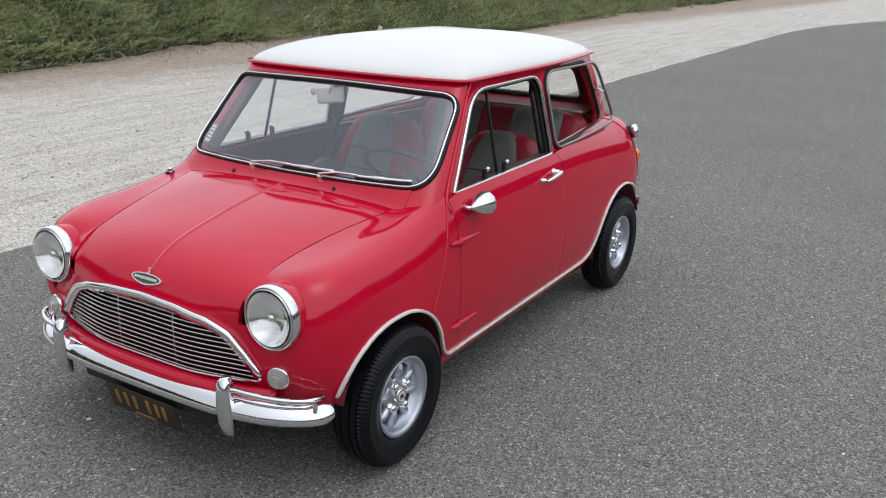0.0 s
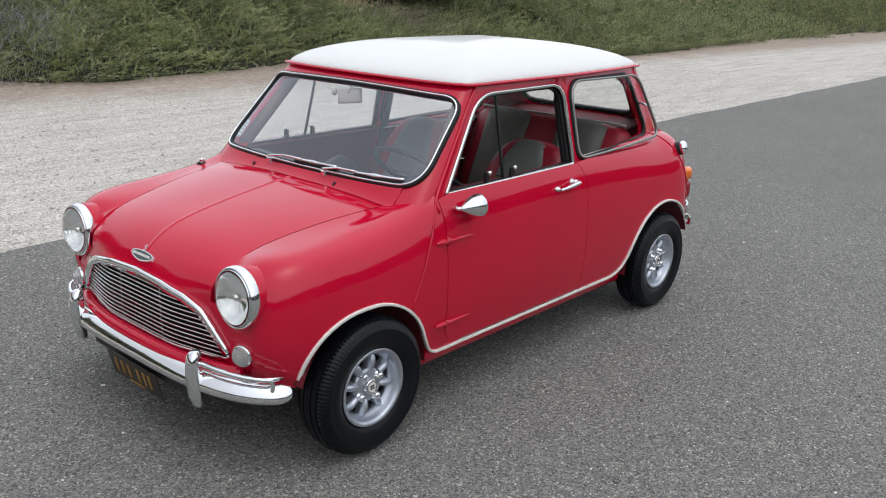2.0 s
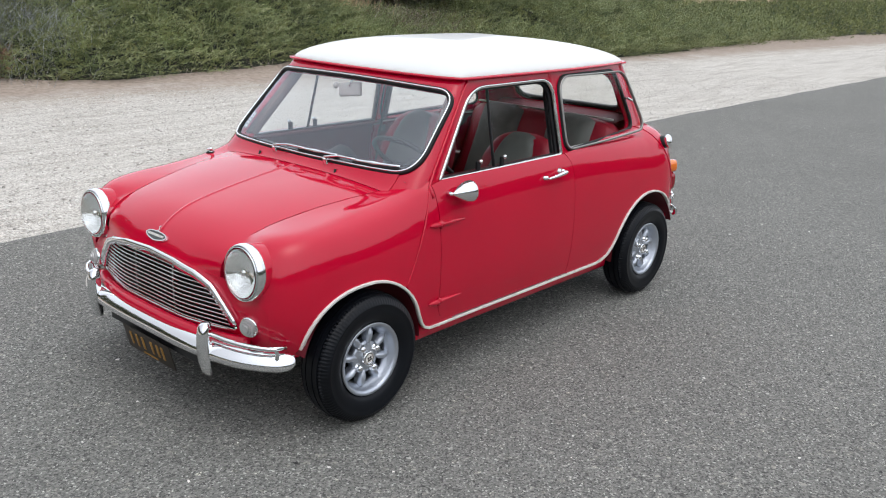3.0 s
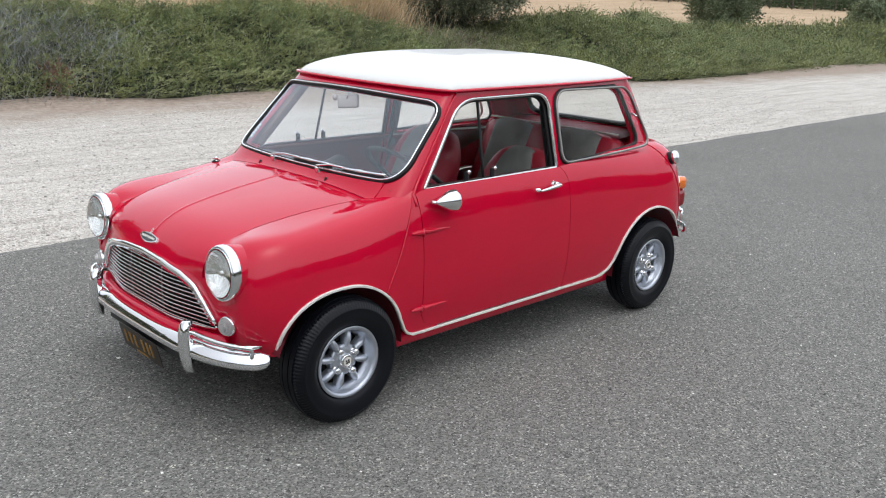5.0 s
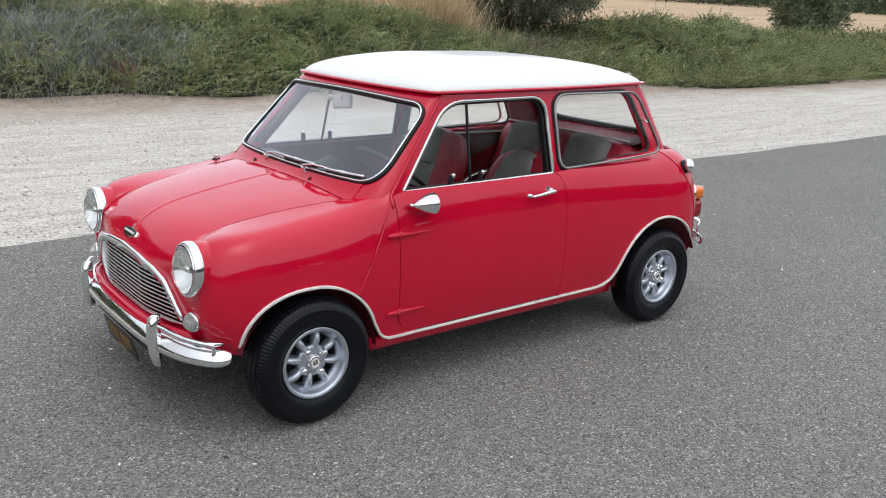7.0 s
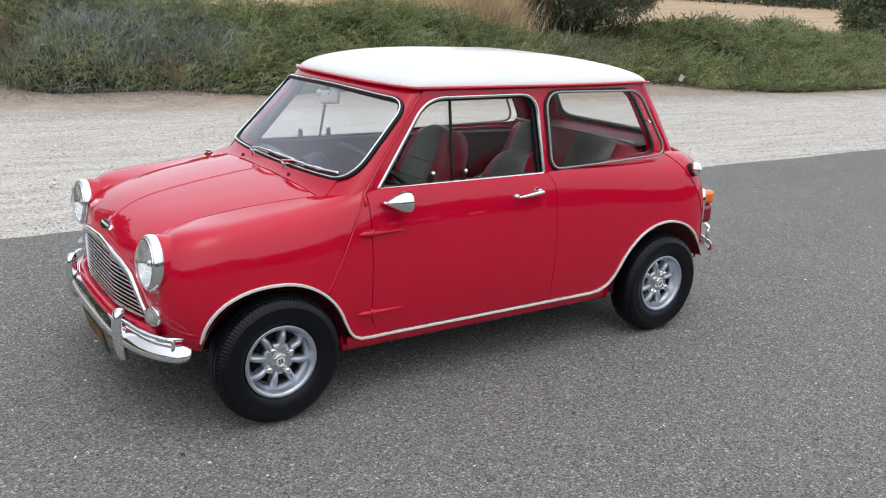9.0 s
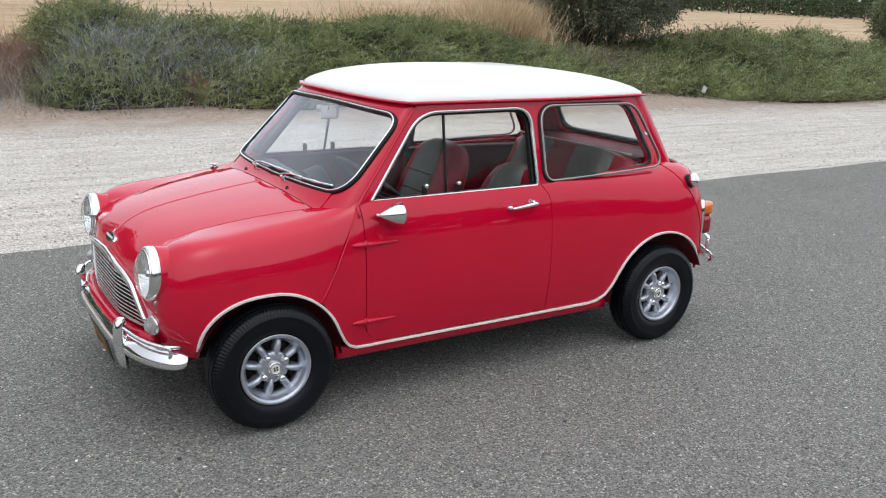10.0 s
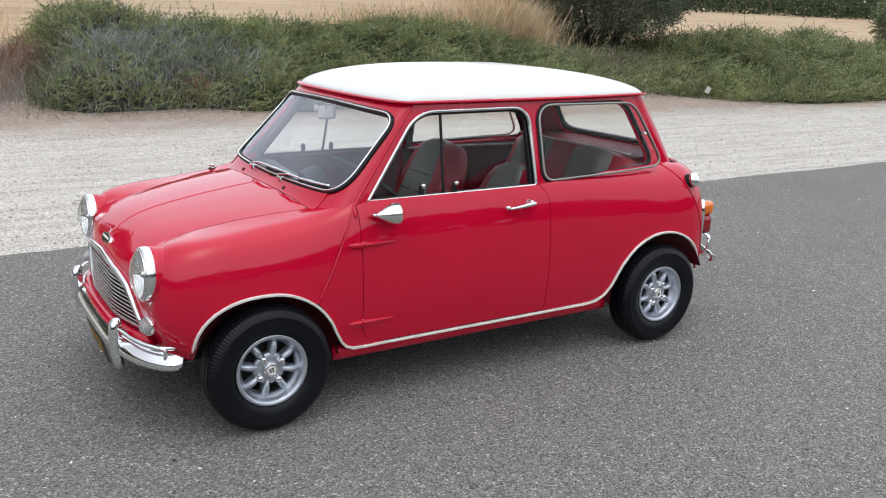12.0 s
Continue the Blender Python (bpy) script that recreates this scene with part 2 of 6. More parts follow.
def turn_edges(bm, rim, centre):
    """Folds the open edges of a sheet inwards (away from its outer side), with sharp corners."""
    bm.normal_update()
    c = Vector(centre)
    if sum(f.calc_area() * f.normal.dot(f.calc_center_median() - c) for f in bm.faces) < 0:
        bmesh.ops.reverse_faces(bm, faces=bm.faces[:])
        bm.normal_update()
    new_v = {}
    for e in [e for e in bm.edges if len(e.link_faces) == 1]:
        f = e.link_faces[0]
        loop = next(l for l in f.loops if l.edge == e)
        a, b = loop.vert, loop.link_loop_next.vert
        q = []
        for v in (b, a):
            if v not in new_v:
                new_v[v] = (bm.verts.new(v.co), bm.verts.new(v.co - v.normal * rim))
            q.append(new_v[v])
        bm.faces.new((q[0][0], q[1][0], q[1][1], q[0][1]))
    return bm


def sweep(points, profile, closed=False, up=(0, 0, 1), caps=True, bm=None, scale=None):
    """Runs a closed 2D profile along a path; profile x lies across (sideways to up), profile y along up."""
    bm = bm or bmesh.new()
    pts = [Vector(p) for p in points]
    n = len(pts)
    rings = []
    upf = up if callable(up) else (lambda i: Vector(up))
    for i, p in enumerate(pts):
        a = pts[i - 1] if (i or closed) else pts[i]
        b = pts[(i + 1) % n] if (i < n - 1 or closed) else pts[i]
        t = (b - a).normalized()
        u = upf(i)
        side = t.cross(u)
        side = side.normalized() if side.length > 1e-6 else t.orthogonal().normalized()
        u2 = side.cross(t)
        k = scale(i / max(1, n - 1)) if scale else 1.0
        rings.append([bm.verts.new(p + side * x * k + u2 * y * k) for x, y in profile])
    m = len(profile)
    for i in range(n if closed else n - 1):
        r0, r1 = rings[i], rings[(i + 1) % n]
        for j in range(m):
            bm.faces.new((r0[j], r0[(j + 1) % m], r1[(j + 1) % m], r1[j]))
    if caps and not closed:
        bm.faces.new(rings[0][::-1])
        bm.faces.new(rings[-1])
    bmesh.ops.recalc_face_normals(bm, faces=bm.faces[:])
    return bm


def circle(r, n=10, ry=None):
    return [(r * math.cos(2 * math.pi * i / n), (ry or r) * math.sin(2 * math.pi * i / n)) for i in range(n)]


def revolve(profile, n=48, m=None, bm=None, closed=False):
    """Turns a profile of (radius, height) round the z axis; m puts it in space."""
    bm = bm or bmesh.new()
    m = m or Matrix()
    rings = []
    for i in range(n):
        c, s = math.cos(2 * math.pi * i / n), math.sin(2 * math.pi * i / n)
        rings.append([bm.verts.new(m @ Vector((r * c, r * s, h))) for r, h in profile])
    k = len(profile)
    for i in range(n):
        a, b = rings[i], rings[(i + 1) % n]
        for j in range(k if closed else k - 1):
            bm.faces.new((a[j], b[j], b[(j + 1) % k], a[(j + 1) % k]))
    bmesh.ops.remove_doubles(bm, verts=bm.verts[:], dist=1e-6)
    bmesh.ops.recalc_face_normals(bm, faces=bm.faces[:])
    return bm


def block(size, m=None, bevel=0.0, bm=None, seg=2):
    """A bevelled block with its middle at the origin of m."""
    own = bmesh.new()
    bmesh.ops.create_cube(own, size=1.0)
    for v in own.verts:
        v.co = Vector((v.co.x * size[0], v.co.y * size[1], v.co.z * size[2]))
    if bevel:
        bmesh.ops.bevel(own, geom=own.edges[:], offset=bevel, segments=seg, affect="EDGES", profile=0.5)
    if m is not None:
        bmesh.ops.transform(own, matrix=m, verts=own.verts)
    if bm is None:
        return own
    tmp = bpy.data.meshes.new("tmp")
    own.to_mesh(tmp)
    own.free()
    bm.from_mesh(tmp)
    bpy.data.meshes.remove(tmp)
    return bm


def ball(size, m=None, n=16):
    bm = bmesh.new()
    bmesh.ops.create_uvsphere(bm, u_segments=n, v_segments=max(6, n // 2), radius=1.0)
    for v in bm.verts:
        v.co = Vector((v.co.x * size[0], v.co.y * size[1], v.co.z * size[2]))
    if m is not None:
        bmesh.ops.transform(bm, matrix=m, verts=bm.verts)
    return bm


def thing(name, label, category, group="", at=(0, 0, 0)):
    e = new(name)
    e.empty_display_size = 0.2
    e.location = at
    return tagged(e, label, category, group)


def flat_text(body, size, m, depth, material, name, parent, label=""):
    cu = bpy.data.curves.new(name, "FONT")
    cu.body, cu.size, cu.extrude, cu.align_x, cu.align_y = body, size, depth, "CENTER", "CENTER"
    tmp = new(name + "_curve", cu)
    me = bpy.data.meshes.new_from_object(tmp.evaluated_get(bpy.context.evaluated_depsgraph_get()))
    bpy.data.objects.remove(tmp)
    bm = bmesh.new()
    bm.from_mesh(me)
    bpy.data.meshes.remove(me)
    bmesh.ops.transform(bm, matrix=m, verts=bm.verts)
    return part(name, bm, material, parent, label, smooth=False)


# ---- the setting: ground, road, gravel shoulder ----
def road_edge(x):
    e = 2.43 + 0.012 * math.sin(x * 3.1) + 0.02 * noise.noise((x * 1.3, 0, 0)) + 0.012 * noise.noise((x * 7.0, 3, 0))
    if x > 21:
        e -= 0.018 * (x - 21) ** 2
    return e


def bank(x, y):
    """Height of the ground: flat by the road, a low bank under the hedge, a dry field rising behind it."""
    if y < 8.2:
        return 0.0
    u = min(1.0, (y - 8.2) / 3.8)
    z = 0.42 * u * u * (3 - 2 * u)
    if y > 11.5:
        z += 0.056 * (min(y, 90) - 11.5)
    return z + 0.05 * noise.noise((x * 0.35, y * 0.35, 0)) * min(1, (y - 8.2))


def grid_sheet(xs, ys, height, name, material, label, category):
    verts = [(x, y, height(x, y)) for y in ys for x in xs]
    k = len(xs)
    faces = [(j * k + i, j * k + i + 1, (j + 1) * k + i + 1, (j + 1) * k + i) for j in range(len(ys) - 1) for i in range(k - 1)]
    me = bpy.data.meshes.new(name)
    me.from_pydata(verts, [], faces)
    me.polygons.foreach_set("use_smooth", [True] * len(me.polygons))
    me.materials.append(material)
    return tagged(new(name, me), label, category, "", "structure")


def noise_tex(nt, v, scale, detail=4.0, rough=0.6):
    n = node(nt, "ShaderNodeTexNoise", Scale=scale, Detail=detail, Roughness=rough)
    nt.links.new(v, n.inputs["Vector"])
    return n.outputs["Fac"]


def voronoi(nt, v, scale, out="Color", feature="F1"):
    n = node(nt, "ShaderNodeTexVoronoi", Scale=scale)
    n.feature = feature
    nt.links.new(v, n.inputs["Vector"])
    return n.outputs[out]


def separate(nt, col):
    s = nt.nodes.new("ShaderNodeSeparateColor")
    nt.links.new(col, s.inputs[0])
    return s.outputs


def asphalt_mat():
    m, nt, b = mat_base("worn_asphalt")
    v = coords(nt)
    cell = separate(nt, voronoi(nt, v, 160.0))
    cell2 = separate(nt, voronoi(nt, v, 60.0))
    stone = ramp(nt, cell[0], [(0.0, (0.078, 0.078, 0.072)), (0.30, (0.156, 0.155, 0.144)), (0.82, (0.234, 0.233, 0.212)), (0.95, (0.31, 0.308, 0.278)), (1.0, (0.50, 0.495, 0.45))])
    big = ramp(nt, cell2[1], [(0.0, (0.5, 0.5, 0.5)), (0.93, (0.5, 0.5, 0.5)), (0.975, (0.62, 0.61, 0.58)), (1.0, (1.0, 0.97, 0.9))])
    c = mixc(nt, stone, big, 0.55, "OVERLAY")
    broad = ramp(nt, noise_tex(nt, v, 0.7, 5.0), [(0.3, grey(0.44)), (0.7, grey(0.56))])
    c = mixc(nt, c, broad, 0.5, "OVERLAY")
    pits = ramp(nt, noise_tex(nt, v, 62.0, 3.0, 0.7), [(0.36, grey(0.30)), (0.50, grey(0.50)), (0.70, grey(0.58))])
    c = mixc(nt, c, pits, 0.54, "OVERLAY")
    nt.links.new(c, b.inputs["Base Color"])
    b.inputs["Roughness"].default_value = 0.9
    b.inputs["Specular IOR Level"].default_value = 0.15
    d = voronoi(nt, v, 160.0, "Distance")
    bump(nt, b, d, 0.6, 0.0045)
    return m


def gravel_mat():
    m, nt, b = mat_base("pale_crushed_gravel")
    v = coords(nt)
    vs = coords(nt, (0.24, 2.0, 1))
    cell = separate(nt, voronoi(nt, v, 105.0))
    c = ramp(nt, cell[0], [(0.0, (0.19, 0.174, 0.148)), (0.25, (0.415, 0.387, 0.340)), (0.7, (0.55, 0.520, 0.466)), (1.0, (0.74, 0.703, 0.635))])
    ruts = ramp(nt, noise_tex(nt, vs, 2.6, 6.0, 0.7), [(0.36, grey(0.36)), (0.55, grey(0.56))])
    c = mixc(nt, c, ruts, 0.85, "OVERLAY")
    sep = nt.nodes.new("ShaderNodeSeparateXYZ")
    nt.links.new(v, sep.inputs[0])
    wob = noise_tex(nt, v, 1.1, 5.0, 0.65)
    mth = nt.nodes.new("ShaderNodeMath")
    mth.operation = "MULTIPLY_ADD"
    mth.inputs[1].default_value = 2.2
    nt.links.new(wob, mth.inputs[0])
    along = nt.nodes.new("ShaderNodeMath")
    along.operation = "MULTIPLY_ADD"
    along.inputs[1].default_value = 0.07
    nt.links.new(sep.outputs["X"], along.inputs[0])
    nt.links.new(sep.outputs["Y"], along.inputs[2])
    nt.links.new(along.outputs[0], mth.inputs[2])
    rng = node(nt, "ShaderNodeMapRange")
    rng.inputs["From Min"].default_value, rng.inputs["From Max"].default_value = 8.5, 9.9
    nt.links.new(mth.outputs[0], rng.inputs["Value"])
    soil = ramp(nt, noise_tex(nt, v, 14.0, 6.0, 0.7), [(0.3, (0.21, 0.160, 0.120)), (0.7, (0.43, 0.355, 0.29))])
    c = mixc(nt, c, soil, rng.outputs[0])
    nt.links.new(c, b.inputs["Base Color"])
    b.inputs["Roughness"].default_value = 0.95
    h = nt.nodes.new("ShaderNodeMath")
    h.operation = "ADD"
    nt.links.new(voronoi(nt, v, 75.0, "Distance"), h.inputs[0])
    nt.links.new(noise_tex(nt, vs, 2.6, 6.0, 0.7), h.inputs[1])
    bump(nt, b, h.outputs[0], 0.5, 0.007)
    return m


def field_mat():
    m, nt, b = mat_base("dry_grass_field")
    v = coords(nt)
    vs = coords(nt, (0.14, 1.3, 1))
    a = ramp(nt, noise_tex(nt, vs, 1.2, 8.0, 0.7), [(0.3, (0.29, 0.20, 0.115)), (0.5, (0.44, 0.32, 0.195)), (0.75, (0.56, 0.43, 0.285))])
    g = ramp(nt, noise_tex(nt, v, 30.0, 4.0), [(0.3, grey(0.38)), (0.7, grey(0.6))])
    c = mixc(nt, a, g, 0.7, "OVERLAY")
    nt.links.new(c, b.inputs["Base Color"])
    b.inputs["Roughness"].default_value = 1.0
    bump(nt, b, noise_tex(nt, v, 40.0, 4.0), 0.6, 0.03)
    return m


def spaced(*runs):
    out = []
    for a, b, s in runs:
        out += list(np.arange(a, b, s))
    return out


FIELD = field_mat()
grid_sheet(spaced((-1500, -60, 240), (-60, 90, 2.0), (90, 1700, 200)), spaced((-1500, -40, 240), (-40, 8, 6), (8, 16, 0.5), (16, 100, 4), (100, 1700, 200)),
           lambda x, y: bank(x, y) - 0.06 * (1 if y < 8.6 else 0), "ground", FIELD, "dry straw-coloured grassland rising gently behind the hedge", "ground")

# gravel shoulder: a sheet between the asphalt and the bank
_xs = spaced((-14, 24, 0.25), (24, 90, 1.5))
grid_sheet(_xs, spaced((-30.0, 2.0, 4.0), (2.0, 12.4, 0.2)),
           lambda x, y: bank(x, y) - 0.018 + (0.010 * noise.noise((x * 0.8, y * 2.2, 1)) + 0.006 * noise.noise((x * 4, y * 5, 2)) if y > 2.3 else -0.02) + (0.045 if y > 8.2 else 0), "gravel_shoulder", gravel_mat(),
           "pale crushed gravel strip with faint tyre ruts beside the asphalt", "gravel")


def build_road():
    bm = bmesh.new()
    xs = spaced((-60, -8, 2.0), (-8, 30, 0.08), (30, 60, 1.0))
    prev = None
    for x in xs:
        e = road_edge(x)
        col = [bm.verts.new((x, y, z)) for y, z in ((-60, 0), (-20, 0), (-4, 0), (e - 0.6, 0), (e - 0.03, 0), (e, -0.010), (e + 0.02, -0.05))]
        if prev:
            for i in range(len(col) - 1):
                bm.faces.new((prev[i], col[i], col[i + 1], prev[i + 1]))
        prev = col
    ob = part("road", bm, asphalt_mat(), None, "", True, (0, -5, -50))
    tagged(ob, "worn grey asphalt road with pale stone flecks", "road", "", "structure")


build_road()


# ---- the car: shape of its skin ----
# x runs from the front axle to the tail, y across, z up; side is -1 for the near flank, 1 for the far one
NOSE, TAIL_X, TAIL_A = 0.464, 2.02, 0.44
N_LOW, N_F, N_R = 3.4, 4.5, 4.0      # squareness of the nose in plan: low down, at the lamps; of the tail
Z0, FULL = 0.50, 2.5          # where the shoulder starts to round, and how full its round is
WING_TOP = [(-0.46, 0.712), (-0.36, 0.732), (-0.2, 0.753), (0.0, 0.776), (0.2, 0.803), (0.3, 0.828), (0.40, 0.872), (0.5, 0.88)]
BONNET_MID = [(-0.48, 0.66), (-0.40, 0.705), (-0.28, 0.748), (-0.1, 0.788), (0.1, 0.820), (0.24, 0.840), (0.32, 0.858), (0.45, 0.88)]
BONNET_EDGE = [(-0.47, 0.385), (-0.35, 0.40), (-0.2, 0.415), (0.0, 0.448), (0.15, 0.480), (0.225, 0.497)]
BONNET_DROP = [(-0.45, 0.030), (-0.2, 0.024), (0.1, 0.025), (0.25, 0.030)]
ROUND_FRONT = [(0.0, 0.205), (0.35, 0.19), (0.53, 0.122), (0.72, 0.116), (1.0, 0.150)]
ROUND_SIDE = [(0.0, 0.150), (0.25, 0.138), (0.42, 0.12), (1.4, 0.12), (1.75, 0.15), (2.05, 0.19)]


LAMP_Y, LAMP_Z, LAMP_SEAT = 0.512, 0.627, -0.400


def smooth(u):
    u = min(1.0, max(0.0, u))
    return u * u * (3 - 2 * u)


def half_width(x, z):
    w = 0.698 + 0.006 * math.exp(-((x - 0.02) / 0.3) ** 2)
    if z < Z0:
        w -= 0.50 * (Z0 - z) ** 2
    return w


def _arc_table(a, w, n):
    """Turns the length along a rounded end into its angle: 0 at the middle of the end, pi/2 on the flank."""
    ph = np.linspace(0, math.pi / 2, 600)
    x = a * np.cos(ph) ** (2 / n)
    y = w * np.sin(ph) ** (2 / n)
    s = np.concatenate([[0], np.cumsum(np.hypot(np.diff(x), np.diff(y)))])
    return s, ph, x, y


FS, FP, FX, FY = _arc_table(NOSE, 0.70, 3.6)
RS, RP, RX, RY = _arc_table(TAIL_A, 0.70, N_R)
F_LEN, R_LEN = FS[-1], RS[-1]


def s_front(x=None, y=None):
    """Length coordinate of the nose's outline at a given x (on the corner) or y (on the face)."""
    if x is not None:
        return -(F_LEN - np.interp(-x, FX[::-1], FS[::-1]))
    return -(F_LEN - np.interp(abs(y), FY, FS))


def s_rear(x=None, y=None):
    if x is not None:
        return TAIL_X + R_LEN - np.interp(x - TAIL_X, RX[::-1], RS[::-1])
    return TAIL_X + R_LEN - np.interp(abs(y), RY, RS)


def top_height(x, y):
    """The bonnet, the wings' crests and the valley between them."""
    y = abs(y)
    yb = interp(BONNET_EDGE, x)
    zm = interp(BONNET_MID, x)
    zd = interp(BONNET_DROP, x)
    if y <= yb:
        return zm - zd * (y / yb) ** 2.4
    ze, zc = zm - zd, interp(WING_TOP, x)
    u = min(1.0, (y - yb) / max(0.03, 0.555 - yb))
    return zc - (zc - ze) * (1 - u) ** 1.7


def rise_to(x, y):
    """Slope of the top along the car, which the round of the nose runs out into."""
    return (top_height(x + 0.012, y) - top_height(x - 0.012, y)) / 0.024


def bow_c(th):
    return max(0.0, math.cos(th)) ** (2 / FULL)


def bow_s(th):
    return max(0.0, math.sin(th)) ** (2 / FULL)


def set_back(y, z):
    """The nose falls back on both sides of the grille, inside the lamps."""
    y = abs(y)
    return 0.030 * smooth((y - 0.16) / 0.28) * (1 - smooth((y - 0.47) / 0.17)) * smooth((0.68 - z) / 0.12)


def nose_n(z):
    return N_LOW + (N_F - N_LOW) * smooth((z - 0.30) / 0.22)


def s_at(y, v):
    """Length from the middle of the nose to the point that lies y off the middle, at tau v."""
    w = half_width(0, min(v, Z0)) - (0.2 * (1 - bow_c((v - Z0) / 0.3 * math.pi / 2)) if v > Z0 else 0)
    return float(np.interp(math.asin(min(1.0, (abs(y) / w) ** (nose_n(v) / 2))), FP, FS))


def skin(s, tau, side):
    """A point of the lower body: s along the flank (negative round the nose, past TAIL_X round the tail); tau is the height up to Z0,
    then up to Z0 + 0.3 the round of the shoulder, then the way inwards over the top."""
    z = min(tau, Z0)
    if s < 0:
        g = (F_LEN + s) / F_LEN
        rh = interp(ROUND_FRONT, g)
        a, n, xc, sg = NOSE - (0.0 if z > 0.45 else 1.4 * (0.45 - z) ** 2), nose_n(z), 0.0, -1
        ph = np.interp(F_LEN + s, FS, FP)
    elif s > TAIL_X:
        g = (s - TAIL_X) / R_LEN
        rh = 0.19
        a, n, xc, sg = TAIL_A, N_R, TAIL_X, 1
        ph = np.interp(R_LEN - (s - TAIL_X), RS, RP)
    else:
        rh = interp(ROUND_SIDE, s)
        a = None
    d, th = 0.0, 0.0
    if tau > Z0:
        th = min(1.0, (tau - Z0) / 0.3) * math.pi / 2
        d = rh * (1 - bow_c(th)) + max(0.0, tau - Z0 - 0.3)
    w = half_width(s if a is None else (0 if sg < 0 else TAIL_X), z) - d
    if a is None:
        x, y = s, w
    else:
        c, q = max(0.0, math.cos(ph)), max(0.0, math.sin(ph))
        x = xc + sg * (a - d) * c ** (2 / n)
        y = w * q ** (2 / n)
    if tau > Z0:
        if x < 0.42:
            if th >= math.pi / 2 - 1e-6:
                z = top_height(x, y)
            else:
                # crest height above this station
                k = rh
                if a is None:
                    xt, yt = s, half_width(s, Z0) - k
                else:
                    xt = xc + sg * (a - k) * c ** (2 / n)
                    yt = (half_width(0, Z0) - k) * q ** (2 / n)
                zt = top_height(xt, yt)
                z = Z0 + (zt - Z0) * bow_s(th)
                if a is not None:
                    z += rise_to(xt, yt) * (x - xt) * bow_s(th) ** 2
        else:
            z = Z0 + 0.38 * bow_s(th) - 0.4 * max(0.0, tau - Z0 - 0.3)
    if s < 0:
        x += set_back(y, z)
    if x < -0.2:
        # the wing's front is sunk where the round headlamp sits
        rho = math.hypot(y - LAMP_Y, z - LAMP_Z)
        k = smooth((0.119 - rho) / 0.016) * smooth((-0.22 - x) / 0.10) * smooth((y - 0.375) / 0.07)
        x += max(0.0, LAMP_SEAT - x) * k
    return Vector((x, side * y, z))


def tau_of(z, top=0.88):
    if z <= Z0:
        return z
    return Z0 + 0.3 * math.asin(min(1.0, (z - Z0) / (top - Z0)) ** (FULL / 2)) / (math.pi / 2)


def flank_tau(x, z):
    """tau of a height on the flank at x."""
    return tau_of(z, top_height(x, 0.56) if x < 0.42 else 0.88)


# greenhouse: flank lean, raked screen and back
BELT, GUTTER = 0.850, 1.213
SCREEN_D0, SCREEN_D, SCREEN_N, SCREEN_L = 0.13, 0.13, 2.6, 0.645
BACK_D, BACK_N, BACK_L = 0.13, 3.0, 0.60


def screen_x(z):
    return 0.378 + 0.82 * (z - BELT)


def back_x(z):
    return 2.175 - 0.60 * (z - BELT)


def house_half(x, z):
    return 0.622 - 0.235 * (z - BELT) - 0.075 * max(0.0, (x - 1.15) / 0.85) ** 2


SA = _arc_table(SCREEN_D, 0.58, SCREEN_N)
BA = _arc_table(BACK_D, 0.52, BACK_N)


def house(q, z, side, push=0.0):
    """A point of the upper body; q is x on the flank, and runs on round the screen and the back."""
    xa, xb = screen_x(z), back_x(z)
    if q < xa:
        g = min(1.0, (xa - q) / SCREEN_L)
        ph = np.interp(SA[0][-1] * (1 - g), SA[0], SA[1])
        x = xa - (SCREEN_D0 - 0.11 * (z - BELT)) * max(0, math.cos(ph)) ** (2 / SCREEN_N)
        y = house_half(xa, z) * max(0, math.sin(ph)) ** (2 / SCREEN_N)
        nx, ny = -max(0, math.cos(ph)), max(0, math.sin(ph)) * 0.6
    elif q > xb:
        g = min(1.0, (q - xb) / BACK_L)
        ph = np.interp(BA[0][-1] * (1 - g), BA[0], BA[1])
        x = xb + BACK_D * max(0, math.cos(ph)) ** (2 / BACK_N)
        y = house_half(xb, z) * max(0, math.sin(ph)) ** (2 / BACK_N)
        nx, ny = max(0, math.cos(ph)), max(0, math.sin(ph)) * 0.6
    else:
        x, y, nx, ny = q, house_half(q, z), 0.0, 1.0
    k = push / math.hypot(nx, ny)
    return Vector((x + nx * k, side * (y + ny * k), z + push * (0.3 if ny > abs(nx) else 0.5)))


def screen_q(y, z):
    """q of the screen's point at a given y."""
    f = abs(y) / house_half(screen_x(z), z)
    return screen_x(z) - SCREEN_L * (1 - np.interp(f * 0.58, SA[3], SA[0]) / SA[0][-1])


CENTRE = (1.0, 0.0, 0.55)
car = thing("car", "small red vintage saloon with white roof and chrome parked on asphalt", "car")


def relax(bm, rounds):
    """Evens out small ripples of a sheet without shrinking it; its edges stay."""
    bm.verts.index_update()
    co = np.array([v.co[:] for v in bm.verts])
    e = np.array([(a.verts[0].index, a.verts[1].index) for a in bm.edges])
    free = np.array([not v.is_boundary for v in bm.verts])[:, None]
    deg = np.bincount(e.ravel(), minlength=len(co))[:, None]
    for k in range(rounds * 2):
        acc = np.zeros_like(co)
        np.add.at(acc, e[:, 0], co[e[:, 1]])
        np.add.at(acc, e[:, 1], co[e[:, 0]])
        co = co + free * (acc / deg - co) * (0.5 if k % 2 == 0 else -0.508)
    for v, c in zip(bm.verts, co):
        v.co = c


